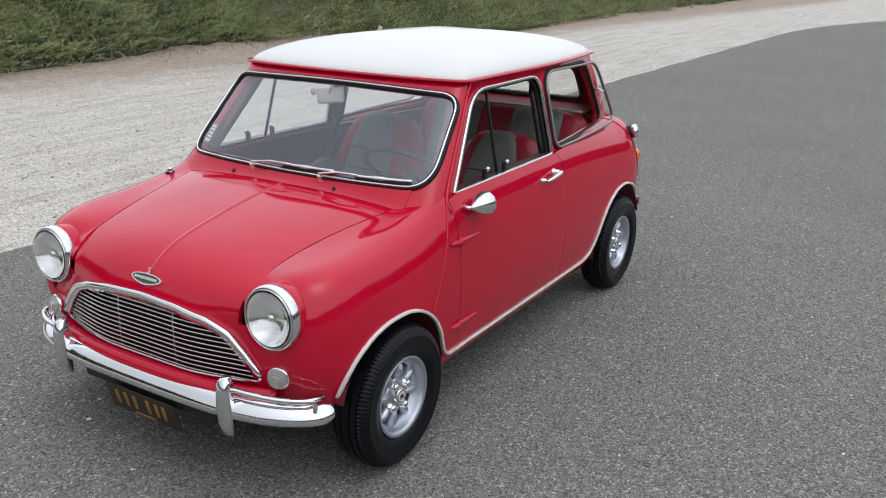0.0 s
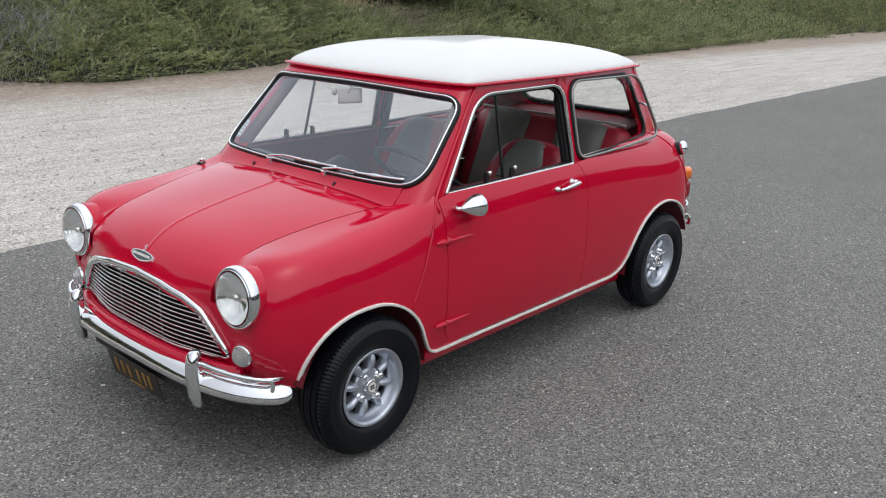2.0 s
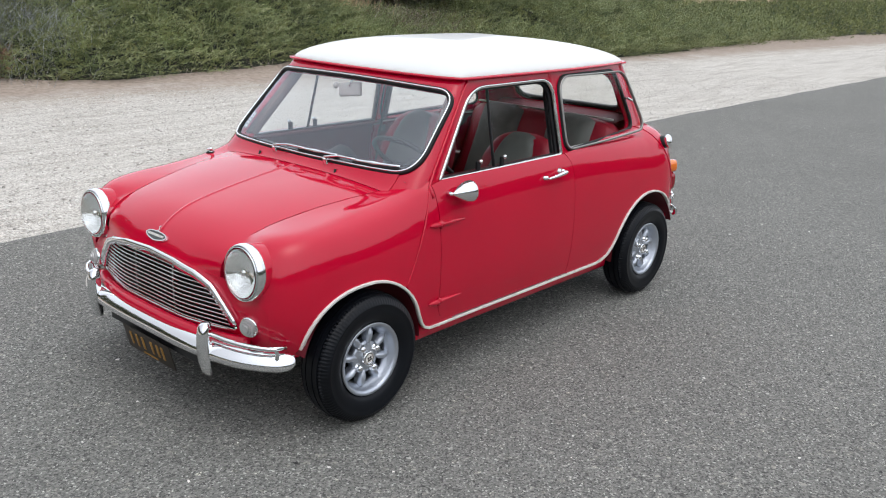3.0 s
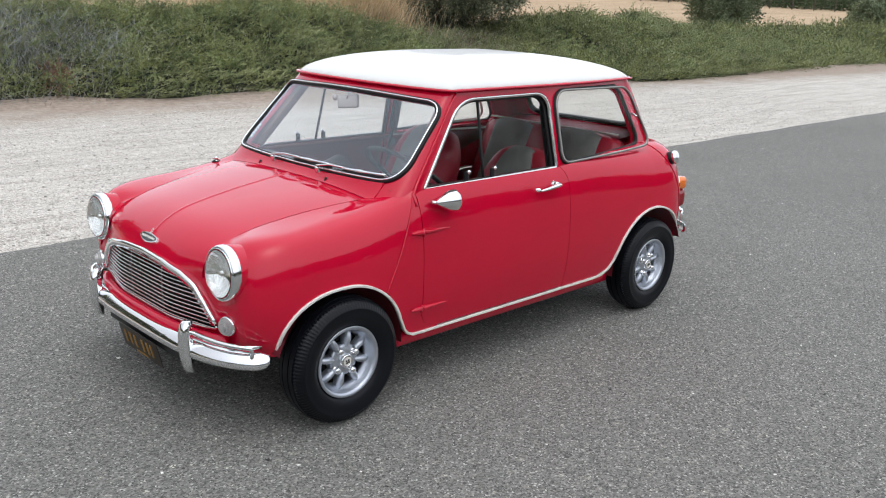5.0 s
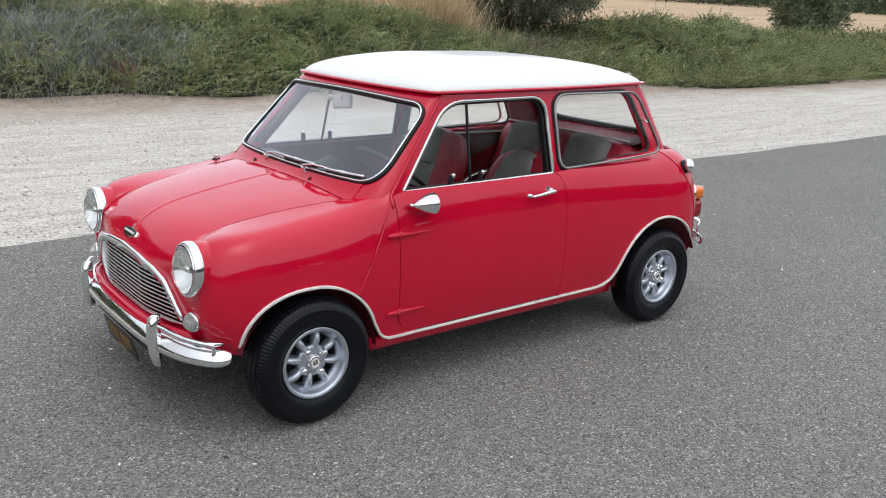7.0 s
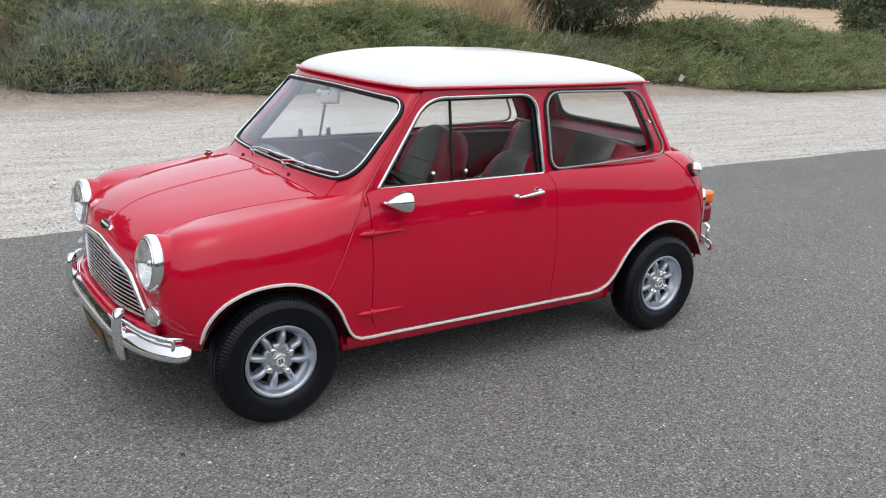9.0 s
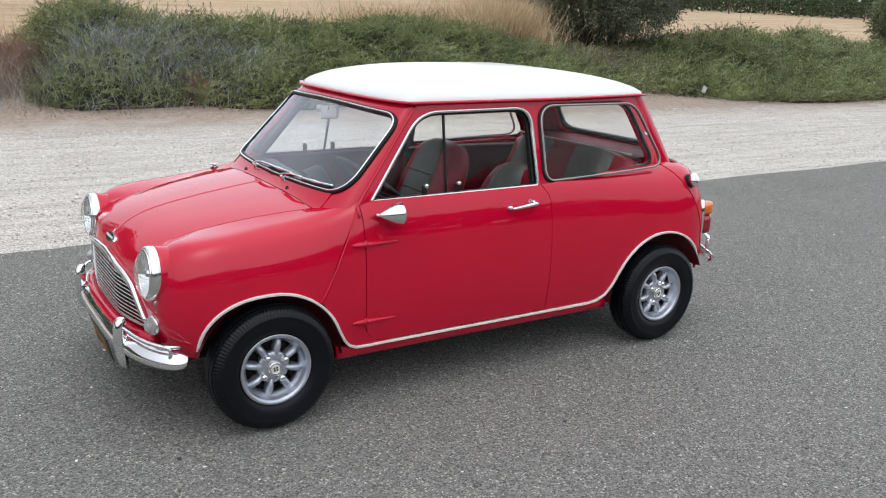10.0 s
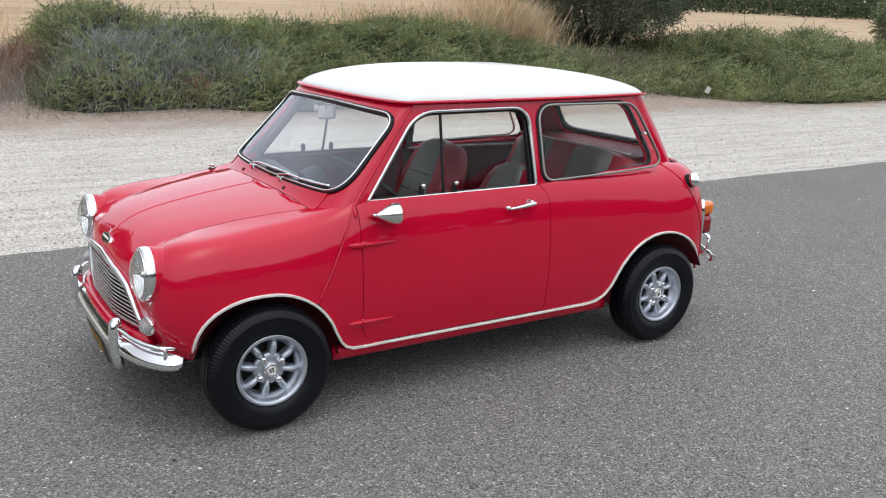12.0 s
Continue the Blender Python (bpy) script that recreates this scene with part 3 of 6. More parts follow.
def skin_part(name, outline, holes, side, material, parent, label="", step=0.022, rim=0.010, place=None, lamp_holes=False, even=0):
    bm = panel(outline, holes, step, (lambda u, v: skin(u, v, side)) if place is None else (lambda u, v: place(u, v, side)))
    if lamp_holes:
        bmesh.ops.delete(bm, geom=[v for v in bm.verts if v.co.x < -0.33 and (abs(v.co.y) - LAMP_Y) ** 2 + (v.co.z - LAMP_Z) ** 2 < 0.086**2], context="VERTS")
    if even:
        relax(bm, even)
    turn_edges(bm, rim, CENTRE)
    return part(name, bm, material, parent, label)


# outlines in the flank's plane
def arch(cx, cz, r, x0, x1, n=22):
    """Wheel arch from its front foot x0 to its rear foot x1."""
    a0 = math.acos((x0 - cx) / r)
    a1 = math.acos((x1 - cx) / r)
    return [(cx + r * math.cos(a0 + (a1 - a0) * i / n), cz + r * math.sin(a0 + (a1 - a0) * i / n)) for i in range(n + 1)]


ARCH_F = arch(-0.018, 0.246, 0.299, -0.300, 0.262)
ARCH_R = arch(2.016, 0.247, 0.320, 1.712, 2.302)


def to_s(x):
    return s_front(x) if x < 0 else (s_rear(x) if x > TAIL_X else x)


GAP = 0.0022
DOOR_OUT = rounded([(0.380 + GAP, 0.272), (1.305, 0.272), (1.305, 0.66), (1.266, tau_of(0.850)), (0.372 + GAP, tau_of(0.850))], [0.10, 0.008, 0.14, 0.0, 0.0])
SEAM_S = s_front(y=0.585)


def bonnet_line(side, n=18):
    """The shut line between bonnet and wing, as s and tau of the skin, from the nose to the scuttle."""
    pts = []
    for i in range(n + 1):
        x = -0.40 + (0.215 + 0.40) * i / n
        y = interp(BONNET_EDGE, x)
        if x >= 0:
            pts.append((x, Z0 + 0.3 + half_width(x, Z0) - y - interp(ROUND_SIDE, x)))
        else:
            # inset d so that the superellipse through (x, y) is reached
            lo, hi = 0.0, 0.4
            for _ in range(40):
                d = 0.5 * (lo + hi)
                v = (abs(x) / max(1e-3, NOSE - d)) ** N_F + (y / (half_width(0, Z0) - d)) ** N_F
                lo, hi = (d, hi) if v < 1 else (lo, d)
            w = half_width(0, Z0) - d
            ph = math.asin(min(1.0, (y / w) ** (N_F / 2)))
            s = np.interp(ph, FP, FS) - F_LEN
            rh = interp(ROUND_FRONT, (F_LEN + s) / F_LEN)
            if d < rh:
                tau = Z0 + 0.3 * math.acos((1 - d / rh) ** (FULL / 2)) / (math.pi / 2)
            else:
                tau = Z0 + 0.3 + d - rh
            pts.append((s, tau))
    return pts


def build_flank(side):
    near = side < 0
    line = bonnet_line(side)
    # front wing with the headlamp corner, from the seam below the lamp to the slanting seam by the door
    lower = [(to_s(x), flank_tau(x, z)) for x, z in ARCH_F if x < 0.185]
    diag_top = (0.345, flank_tau(0.345, 0.80))
    nose_s = line[0][0]
    out = [(nose_s - 0.004, tau_of(0.585, 0.74)), (SEAM_S, 0.50), (SEAM_S, 0.325), (to_s(-0.302) - 0.01, 0.318), (to_s(-0.300), 0.328)] + lower[1:] + [(0.186, 0.480), diag_top, (0.372, Z0 + 0.3 * 0.86), (0.40, Z0 + 0.3 * 0.9), (0.40, Z0 + 0.3 + 0.05), (0.215, line[-1][1])]
    out += [(a - 0.001, b - 0.0022) for a, b in reversed(line)]
    wing = skin_part("front_wing", out, [], side, RED, car, lamp_holes=True, step=0.016, even=40)
    # panel between the slanting seam and the door
    a_out = [(0.186 + GAP, 0.479), (0.225, 0.430), (0.262, 0.365), (0.285, 0.318), (0.310, 0.282), (0.345, 0.262), (0.49, 0.258), (0.484, 0.269), (0.440, 0.276), (0.402, 0.300), (0.381, 0.335), (0.377, 0.38), (0.371, 0.70), (0.370, Z0 + 0.3 * 0.85), (0.348, flank_tau(0.348, 0.80))]
    a_out = [(u, v) for u, v in a_out]
    skin_part("hinge_panel", a_out, [], side, RED, car)
    # door
    door = skin_part("door", DOOR_OUT, [], side, RED, car, "red door with sliding windows and chrome handle" if near else "", rim=0.014)
    # rear quarter to the middle of the tail
    rear_low = [(to_s(x), flank_tau(x, z)) for x, z in ARCH_R]
    lock_side = [(p[0] + 0.0026, p[1]) for p in reversed(DOOR_OUT) if p[0] > 1.2 and 0.29 < p[1] < tau_of(0.846)]
    q = [(1.308, 0.268), (1.58, 0.268), (1.655, 0.290), (1.700, 0.330)] + rear_low[1:-1] + [(to_s(2.325), 0.33), (s_rear(y=0.0), 0.30), (s_rear(y=0.0), Z0 + 0.3 * 0.8), (TAIL_X + 0.3, Z0 + 0.3 * 0.86), (2.12, Z0 + 0.3 + 0.012), (1.9, Z0 + 0.3 * 0.97), (1.55, Z0 + 0.3 * 0.80), (1.270, tau_of(0.852))] + lock_side
    skin_part("rear_quarter", rounded(q, 0.0), [], side, RED, car)
    # sill under the door and the jacking edge
    sill = [skin(x, 0.258, side) - Vector((0, side * 0.032, 0.012)) for x in np.linspace(0.27, 1.70, 40)]
    part("sill", sweep(sill, [(-0.015, -0.032), (0.012, -0.032), (0.016, 0.0), (0.012, 0.022), (-0.015, 0.022)]), RED, car)
    # cream edge trim along the arches and the sill
    edge = [(to_s(x), flank_tau(x, z)) for x, z in ARCH_F] + [(0.290, 0.300), (0.312, 0.276), (0.345, 0.262), (0.40, 0.260)] + [(x, 0.261) for x in np.linspace(0.48, 1.56, 40)]
    edge += [(1.62, 0.268), (1.668, 0.292), (1.700, 0.333)] + [(to_s(x), flank_tau(x, z)) for x, z in ARCH_R][1:]
    pts = [skin(u, v, side) for u, v in edge]
    fine = resample(pts, 0.02, False)
    trim = sweep(fine, [(-0.006, -0.0052), (0.008, -0.0052), (0.0105, -0.0030), (0.0085, 0.0), (0.0105, 0.0030), (0.008, 0.0052), (-0.006, 0.0052)],
                 up=lambda i: edge_up(fine, i))
    part("edge_trim", trim, CREAM, car, "cream-white moulding round arches and sill")
    # welded seams that stand proud: screen pillar to arch, and down the tail's corner
    seams = [[(0.355 + (0.184 - 0.355) * f, flank_tau(0.355 + (0.184 - 0.355) * f, 0.82 + (0.478 - 0.82) * f)) for f in np.linspace(0, 1, 20)],
             [(TAIL_X + 0.10 + 0.24 * smooth(f * 1.15), Z0 + 0.3 * 0.98 - (Z0 + 0.3 * 0.98 - 0.34) * f) for f in np.linspace(0, 1, 30)]]
    for path in seams:
        part("body_seam", sweep([skin(u, v, side) for u, v in path], circle(0.0042, 6), up=(0.3, 0.3, 0.9)), RED, car)
    inner_arch(side, -0.018, 0.298, 0.247, 0.0, math.pi - 0.30)
    inner_arch(side, 2.016, 0.320, 0.243, 0.36, math.pi)
    return wing, door


def edge_up(pts, i):
    a, b = pts[max(0, i - 1)], pts[min(len(pts) - 1, i + 1)]
    t = (b - a).normalized()
    n = Vector((-t.z, 0, t.x))
    return n


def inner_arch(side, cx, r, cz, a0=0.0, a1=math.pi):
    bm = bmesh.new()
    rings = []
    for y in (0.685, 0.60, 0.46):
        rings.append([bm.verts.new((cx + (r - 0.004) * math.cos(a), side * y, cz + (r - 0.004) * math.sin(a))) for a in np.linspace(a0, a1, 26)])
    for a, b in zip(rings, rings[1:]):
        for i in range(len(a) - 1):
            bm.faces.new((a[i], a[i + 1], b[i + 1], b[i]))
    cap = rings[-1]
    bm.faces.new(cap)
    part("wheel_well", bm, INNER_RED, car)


flank_parts = {side: build_flank(side) for side in (-1, 1)}
DOORS = {side: flank_parts[side][1] for side in (-1, 1)}


def build_front():
    # front panel with the grille opening, both halves in one sheet
    def place(u, v, side):
        return skin(-F_LEN + abs(u), v, -1 if u < 0 else 1)

    seam = F_LEN + SEAM_S
    tb = tau_of(0.600, 0.745)
    out = [(-seam, 0.42), (-seam, 0.325), (-0.5, 0.315), (0.5, 0.315), (seam, 0.325), (seam, 0.42), (seam, 0.50), (0.40, tau_of(0.585, 0.74)), (0.2, tb), (-0.2, tb), (-0.40, tau_of(0.585, 0.74)), (-seam, 0.50)]
    skin_part("front_panel", out, [GRILLE_HOLE], -1, RED, car, step=0.02, place=place, lamp_holes=True)
    # lip under the grille, behind the bumper
    lip = [Vector((-0.472 * (1 - (abs(y) / 0.68) ** 2.8) ** (1 / 2.8), y, 0.372)) for y in np.linspace(-0.50, 0.50, 60)]
    part("front_apron", sweep(lip, [(-0.03, -0.05), (0.008, -0.04), (0.015, -0.004), (0.010, 0.010), (-0.03, 0.014)]), RED, car)
    # bonnet
    bm = bmesh.new()
    rows = []
    half_cols = [0.004, 0.008, 0.013, 0.020, 0.032] + [0.05 + 0.95 * k / 21 for k in range(22)]
    for f in [-k for k in reversed(half_cols)] + [0.0] + half_cols:
        row = []
        th0 = 0.22
        for i in range(16):
            th = th0 + (math.pi / 2 - th0) * i / 15
            x, y, z = bonnet_point(f, th)
            row.append(bm.verts.new((x, y, z)))
        x0 = row[-1].co.x
        xe = 0.212 + 0.018 * f * f
        for i in range(1, 26):
            x = x0 + (xe - x0) * i / 25
            y = f * (interp(BONNET_EDGE, x) - GAP)
            row.append(bm.verts.new((x, y, top_height(x, y) + crease(y, x))))
        rows.append(row)
    for a, b in zip(rows, rows[1:]):
        for i in range(len(a) - 1):
            bm.faces.new((a[i], a[i + 1], b[i + 1], b[i]))
    turn_edges(bm, 0.020, (0, 0, 0.3))
    bonnet = part("bonnet", bm, RED, car, "red bonnet with a raised centre crease")
    # dark channel under the shut lines
    for side in (-1, 1):
        pts = []
        for u, v in bonnet_line(side)[6:]:
            p = skin(u, v, side)
            pts.append(p - Vector((0, 0, 0.020)))
        part("shut_channel", sweep(pts, circle(0.010, 6)), INNER_RED, car)
    return bonnet


def crease(y, x):
    return 0.0032 * math.exp(-(y / 0.0052) ** 2) * min(1, max(0, (x + 0.42) / 0.08))


def bonnet_point(f, th):
    """A point on the rounded leading part of the bonnet."""
    y = f * 0.385
    for _ in range(3):
        g = np.interp(math.asin(min(1.0, (abs(y) / half_width(0, Z0)) ** (N_F / 2))), FP, FS) / F_LEN
        rh = interp(ROUND_FRONT, g)
        d = rh * (1 - bow_c(th))
        w = half_width(0, Z0) - d
        x = -(NOSE - d) * (1 - (abs(y) / w) ** N_F) ** (1 / N_F)
        y = f * (interp(BONNET_EDGE, x) - GAP)
    xt = -(NOSE - rh) * (1 - (abs(y) / (half_width(0, Z0) - rh)) ** N_F) ** (1 / N_F)
    zt = top_height(xt, y) + crease(y, xt)
    z = Z0 + (zt - Z0) * bow_s(th) + rise_to(xt, y) * (x - xt) * bow_s(th) ** 2
    return x + set_back(y, z), y, z


# grille outline on the nose: u is the length from the middle, v the height
GRILLE_HALF = [(0.0, tau_of(0.594, 0.745)), (0.16, tau_of(0.586, 0.745)), (0.275, tau_of(0.566, 0.745)), (0.352, tau_of(0.531, 0.745)), (0.404, 0.484), (0.440, 0.440), (0.456, 0.413), (0.446, 0.400), (0.385, 0.392), (0.2, 0.388), (0.0, 0.387)]
GRILLE_HOLE = [Vector((s_at(u, v), v)) for u, v in GRILLE_HALF] + [Vector((-s_at(u, v), v)) for u, v in GRILLE_HALF[-2:0:-1]]


def nose(y, v, push=0.0):
    u = s_at(y, v) * (1 if y >= 0 else -1)
    p = skin(-F_LEN + abs(u), v, -1 if u < 0 else 1)
    e = 0.01
    a = skin(-F_LEN + min(abs(u) + e, F_LEN), v, -1 if u < 0 else 1) - p
    n = Vector((-abs(a.y), -a.x * (1 if u >= 0 else -1) * (1 if a.y * u >= 0 else 1), 0))
    t = Vector((a.x, abs(a.y), 0)).normalized()
    out = Vector((-t.y, t.x * (1 if u >= 0 else -1), 0))
    return p + out * push


BONNET = build_front()


def grille_width(v):
    """Half width of the grille opening at a height."""
    best = 0.0
    for (u0, v0), (u1, v1) in zip(GRILLE_HALF, GRILLE_HALF[1:]):
        if (v0 - v) * (v1 - v) <= 0 and v0 != v1:
            best = max(best, u0 + (u1 - u0) * (v - v0) / (v1 - v0))
    return best


def build_grille():
    # backing behind the slats, near-black in place of the shaded engine bay
    bm = bmesh.new()
    rows = [[bm.verts.new(nose(u, v, -0.055)) for u in np.linspace(-0.46, 0.46, 30)] for v in np.linspace(0.375, 0.62, 4)]
    for a, b in zip(rows, rows[1:]):
        for i in range(len(a) - 1):
            bm.faces.new((a[i], a[i + 1], b[i + 1], b[i]))
    grille = part("grille", bm, UNDER, car, "chrome slatted grille with a moustache surround")
    top_v = GRILLE_HALF[0][1]
    for k in range(12):
        v = tau_of(0.401 + 0.178 * k / 11, 0.745)
        w = grille_width(v) - 0.004
        pts = [nose(u, v, 0.004) for u in np.linspace(-w, w, 46)]
        part("slat", sweep(pts, [(-0.004, -0.0022), (0.002, -0.0016), (0.014, -0.0030), (0.014, -0.0010), (0.002, 0.0012), (-0.004, 0.0016)]), STEEL, grille)
    for y in (-0.13, 0.13):
        pts = [nose(y, v, -0.010) for v in np.linspace(0.392, top_v - 0.004, 10)]
        part("grille_upright", sweep(pts, circle(0.005, 6), up=(1, 0, 0)), STEEL, grille)
    # surround: broad moustache over the top, thin bead below
    upper = resample([Vector(p) for p in GRILLE_HALF[:7]], 0.015, False)
    line = [Vector((-p[0], p[1])) for p in reversed(upper)] + upper[1:]
    pts = [nose(p[0], p[1] + 0.010, 0.006) for p in line]
    prof = [(-0.010, -0.014), (0.005, -0.014), (0.011, -0.008), (0.013, 0.001), (0.009, 0.010), (-0.010, 0.015)]
    part("moustache", sweep(pts, prof, up=lambda i: moustache_up(line, i)), CHROME, grille, "bright chrome moustache moulding")
    low = resample([Vector(p) for p in GRILLE_HALF[6:]], 0.02, False)
    line2 = low + [Vector((-p[0], p[1])) for p in reversed(low[:-1])]
    part("lower_bead", sweep([nose(p[0], p[1], 0.003) for p in line2], circle(0.006, 8), up=(0, 0, 1)), CHROME, grille)


def moustache_up(line, i):
    a, b = line[max(0, i - 1)], line[min(len(line) - 1, i + 1)]
    t = (b - a).normalized()
    n = Vector((-t[1], t[0]))
    return Vector((0, n[0], n[1])) if n[1] > 0 else Vector((0, -n[0], -n[1]))


build_grille()


def build_headlamp(side):
    m = Matrix.Translation((-0.410, side * LAMP_Y, LAMP_Z)) @ Matrix.Rotation(radians(-90 + 3), 4, "Y") @ Matrix.Scale(0.955, 4)   # local z looks ahead
    bowl = revolve([(0.0, -0.035), (0.035, -0.030), (0.068, -0.010), (0.0875, 0.022)], 40, m)
    lamp = part("headlamp", bowl, REFLECTOR, car, "round headlamp with chrome rim and fluted lens")
    part("bezel", revolve([(0.104, -0.018), (0.1062, -0.013), (0.1070, -0.005), (0.1065, 0.004), (0.1045, 0.012), (0.1015, 0.017), (0.0990, 0.018), (0.0980, 0.010)], 56, m), CHROME, lamp, "chrome rim")
    # flat black ring stands in for the shaded groove between the two rims
    part("rim_groove", revolve([(0.0990, 0.012), (0.0955, 0.013)], 56, m), RUBBER, lamp)
    part("inner_ring", revolve([(0.0960, 0.010), (0.0960, 0.020), (0.0945, 0.0225), (0.0925, 0.020), (0.0920, 0.008)], 56, m), CHROME, lamp)
    part("lens", revolve([(0.0930, 0.016), (0.082, 0.030), (0.060, 0.043), (0.03, 0.050), (0.0, 0.052)], 40, m), LAMP_GLASS, lamp, "clear fluted glass").visible_shadow = False
    bm = bmesh.new()
    for k in range(-7, 8):
        u = k * 0.0105
        h = math.sqrt(max(0, 0.076**2 - u * u))
        pts = [m @ Vector((-(h * f), u, 0.026 + 0.022 * (1 - (u * u + (h * f) ** 2) / 0.0072))) for f in np.linspace(-1.0, 0.35, 8)]
        sweep(pts, circle(0.0016, 5), bm=bm, up=(0, 1, 0))
    for k in range(-5, 6):
        h = k * 0.0135
        u = math.sqrt(max(0, 0.078**2 - h * h))
        pts = [m @ Vector((h, u * f, 0.025 + 0.022 * (1 - (h * h + (u * f) ** 2) / 0.0072))) for f in np.linspace(-1.0, 1.0, 9)]
        sweep(pts, circle(0.0012, 5), bm=bm, up=(0, 0, 1))
    part("flutes", bm, LAMP_GLASS, lamp)
    part("bulb_shield", ball((0.016, 0.016, 0.016), m @ Matrix.Translation((0, 0, 0.0)), 12), REFLECTOR, lamp)
    # red bowl of the wing behind the rim
    part("lamp_pod", revolve([(0.090, -0.16), (0.098, -0.10), (0.1025, -0.06), (0.1050, -0.030), (0.1055, -0.018), (0.101, -0.010), (0.085, -0.010)], 48, m), RED, car)
    # small round side lamp under it
    c = nose(side * 0.526, 0.434, 0.006)
    mi = Matrix.Translation(c + Vector((0.004, 0, 0))) @ Matrix.Rotation(radians(side * -16), 4, "Z") @ Matrix.Rotation(radians(-90), 4, "Y")
    base = part("side_lamp", revolve([(0.0, -0.01), (0.036, -0.01), (0.037, 0.010), (0.033, 0.016), (0.029, 0.014)], 32, mi), CHROME, car, "round clear side lamp with chrome ring")
    part("lens", revolve([(0.031, 0.012), (0.030, 0.022), (0.024, 0.024), (0.023, 0.030), (0.016, 0.031), (0.015, 0.037), (0.007, 0.038), (0.0, 0.040)], 44, mi), CLEAR, base, "", False)


for _side in (-1, 1):
    build_headlamp(_side)


def bumper_path(y, a=0.494, w=0.722, n=3.6):
    return Vector((-a * max(0.0, 1 - (abs(y) / w) ** n) ** (1 / n), y, 0.330))


BLADE_FULL = [(0.004, -0.036), (0.014, -0.040), (0.024, -0.037), (0.030, -0.029), (0.032, -0.018), (0.029, -0.004), (0.022, 0.010), (0.012, 0.023), (0.0, 0.033), (-0.014, 0.040), (-0.018, 0.036), (0.002, 0.024), (0.014, 0.0), (0.016, -0.024)]


BLADE = [(a, b * 0.86) for a, b in BLADE_FULL]


def build_bumper():
    reach = 0.672
    pts = [bumper_path(reach * math.sin(math.pi * (i / 119 - 0.5))) for i in range(120)]

    def blade_end(f):
        e = min(1.0, reach * (1 - abs(math.sin(math.pi * (f - 0.5)))) / 0.035)
        return 0.28 + 0.72 * math.sqrt(max(0.0, 1 - (1 - e) ** 2))

    bumper = part("front_bumper", sweep(pts, [(-x, z) for x, z in BLADE], scale=blade_end), CHROME, car, "bright chrome front bumper blade")
    for side in (-1, 1):
        y = side * 0.390
        p = bumper_path(y) + Vector((-0.012, 0, -0.010))
        prof = []
        bm = bmesh.new()
        for z, w, d in ((-0.085, 0.016, 0.020), (-0.075, 0.024, 0.034), (-0.03, 0.026, 0.046), (0.02, 0.026, 0.050), (0.07, 0.025, 0.048), (0.10, 0.023, 0.042), (0.112, 0.016, 0.030), (0.116, 0.006, 0.014)):
            ring = []
            for k in range(12):
                an = 2 * math.pi * k / 12
                cx, cy = math.cos(an), math.sin(an)
                ring.append(bm.verts.new((p.x - d * 0.5 * (1 + (abs(cx) ** 0.7) * (1 if cx > 0 else -1)) + 0.012, p.y + w * (abs(cy) ** 0.8) * (1 if cy > 0 else -1), p.z + z)))
            prof.append(ring)
        for a, b in zip(prof, prof[1:]):
            for k in range(12):
                bm.faces.new((a[k], a[(k + 1) % 12], b[(k + 1) % 12], b[k]))
        bm.faces.new(prof[0][::-1])
        bm.faces.new(prof[-1])
        bmesh.ops.recalc_face_normals(bm, faces=bm.faces[:])
        part("overrider", bm, CHROME, bumper, "chrome overrider")
        # corner bar from the overrider to the bumper's end
        path = [bumper_path(side * v) + Vector((-0.010, 0, 0.048)) for v in np.linspace(0.40, 0.628, 14)]
        path = [p + Vector((-0.012 * i / 13, 0, 0.015 - 0.012 * i / 13)) for i, p in enumerate(path)]
        end = path[-1]
        path += [end + Vector((0.018, side * 0.012, -0.004)), end + Vector((0.022, side * 0.016, -0.020)), end + Vector((0.018, side * 0.016, -0.052))]
        part("corner_bar", sweep(path, circle(0.0085, 10), up=(0.3, 0.3, 0.9)), CHROME, bumper, "bent chrome tube")
        part("bar_end", sweep([end, end + Vector((0.020, side * 0.010, -0.001)), end + Vector((0.055, side * 0.020, -0.003))], circle(0.0085, 10), up=(0.3, 0.3, 0.9)), CHROME, bumper)
    # number plate hanging under the blade, writing as bars
    part("plate_bracket", block((0.012, 0.62, 0.045), pose(-0.485, -0.02, 0.275), 0.004), BLACK, bumper)
    m = Matrix.Translation((-0.500, -0.005, 0.222)) @ Matrix.Rotation(radians(-14), 4, "Y")
    plate = part("number_plate", block((0.004, 0.33, 0.105), m, 0.0015), PLATE, car, "black number plate with yellow marks")
    for y in (0.118, 0.075, 0.033, -0.030, -0.071, -0.105):
        part("plate_mark", block((0.003, 0.015, 0.056), m @ Matrix.Translation((-0.003, y, 0.004)), 0.001), PLATE_INK, plate)
    part("plate_line", block((0.003, 0.10, 0.006), m @ Matrix.Translation((-0.003, 0.0, -0.042)), 0.0005), PLATE_INK, plate)


build_bumper()


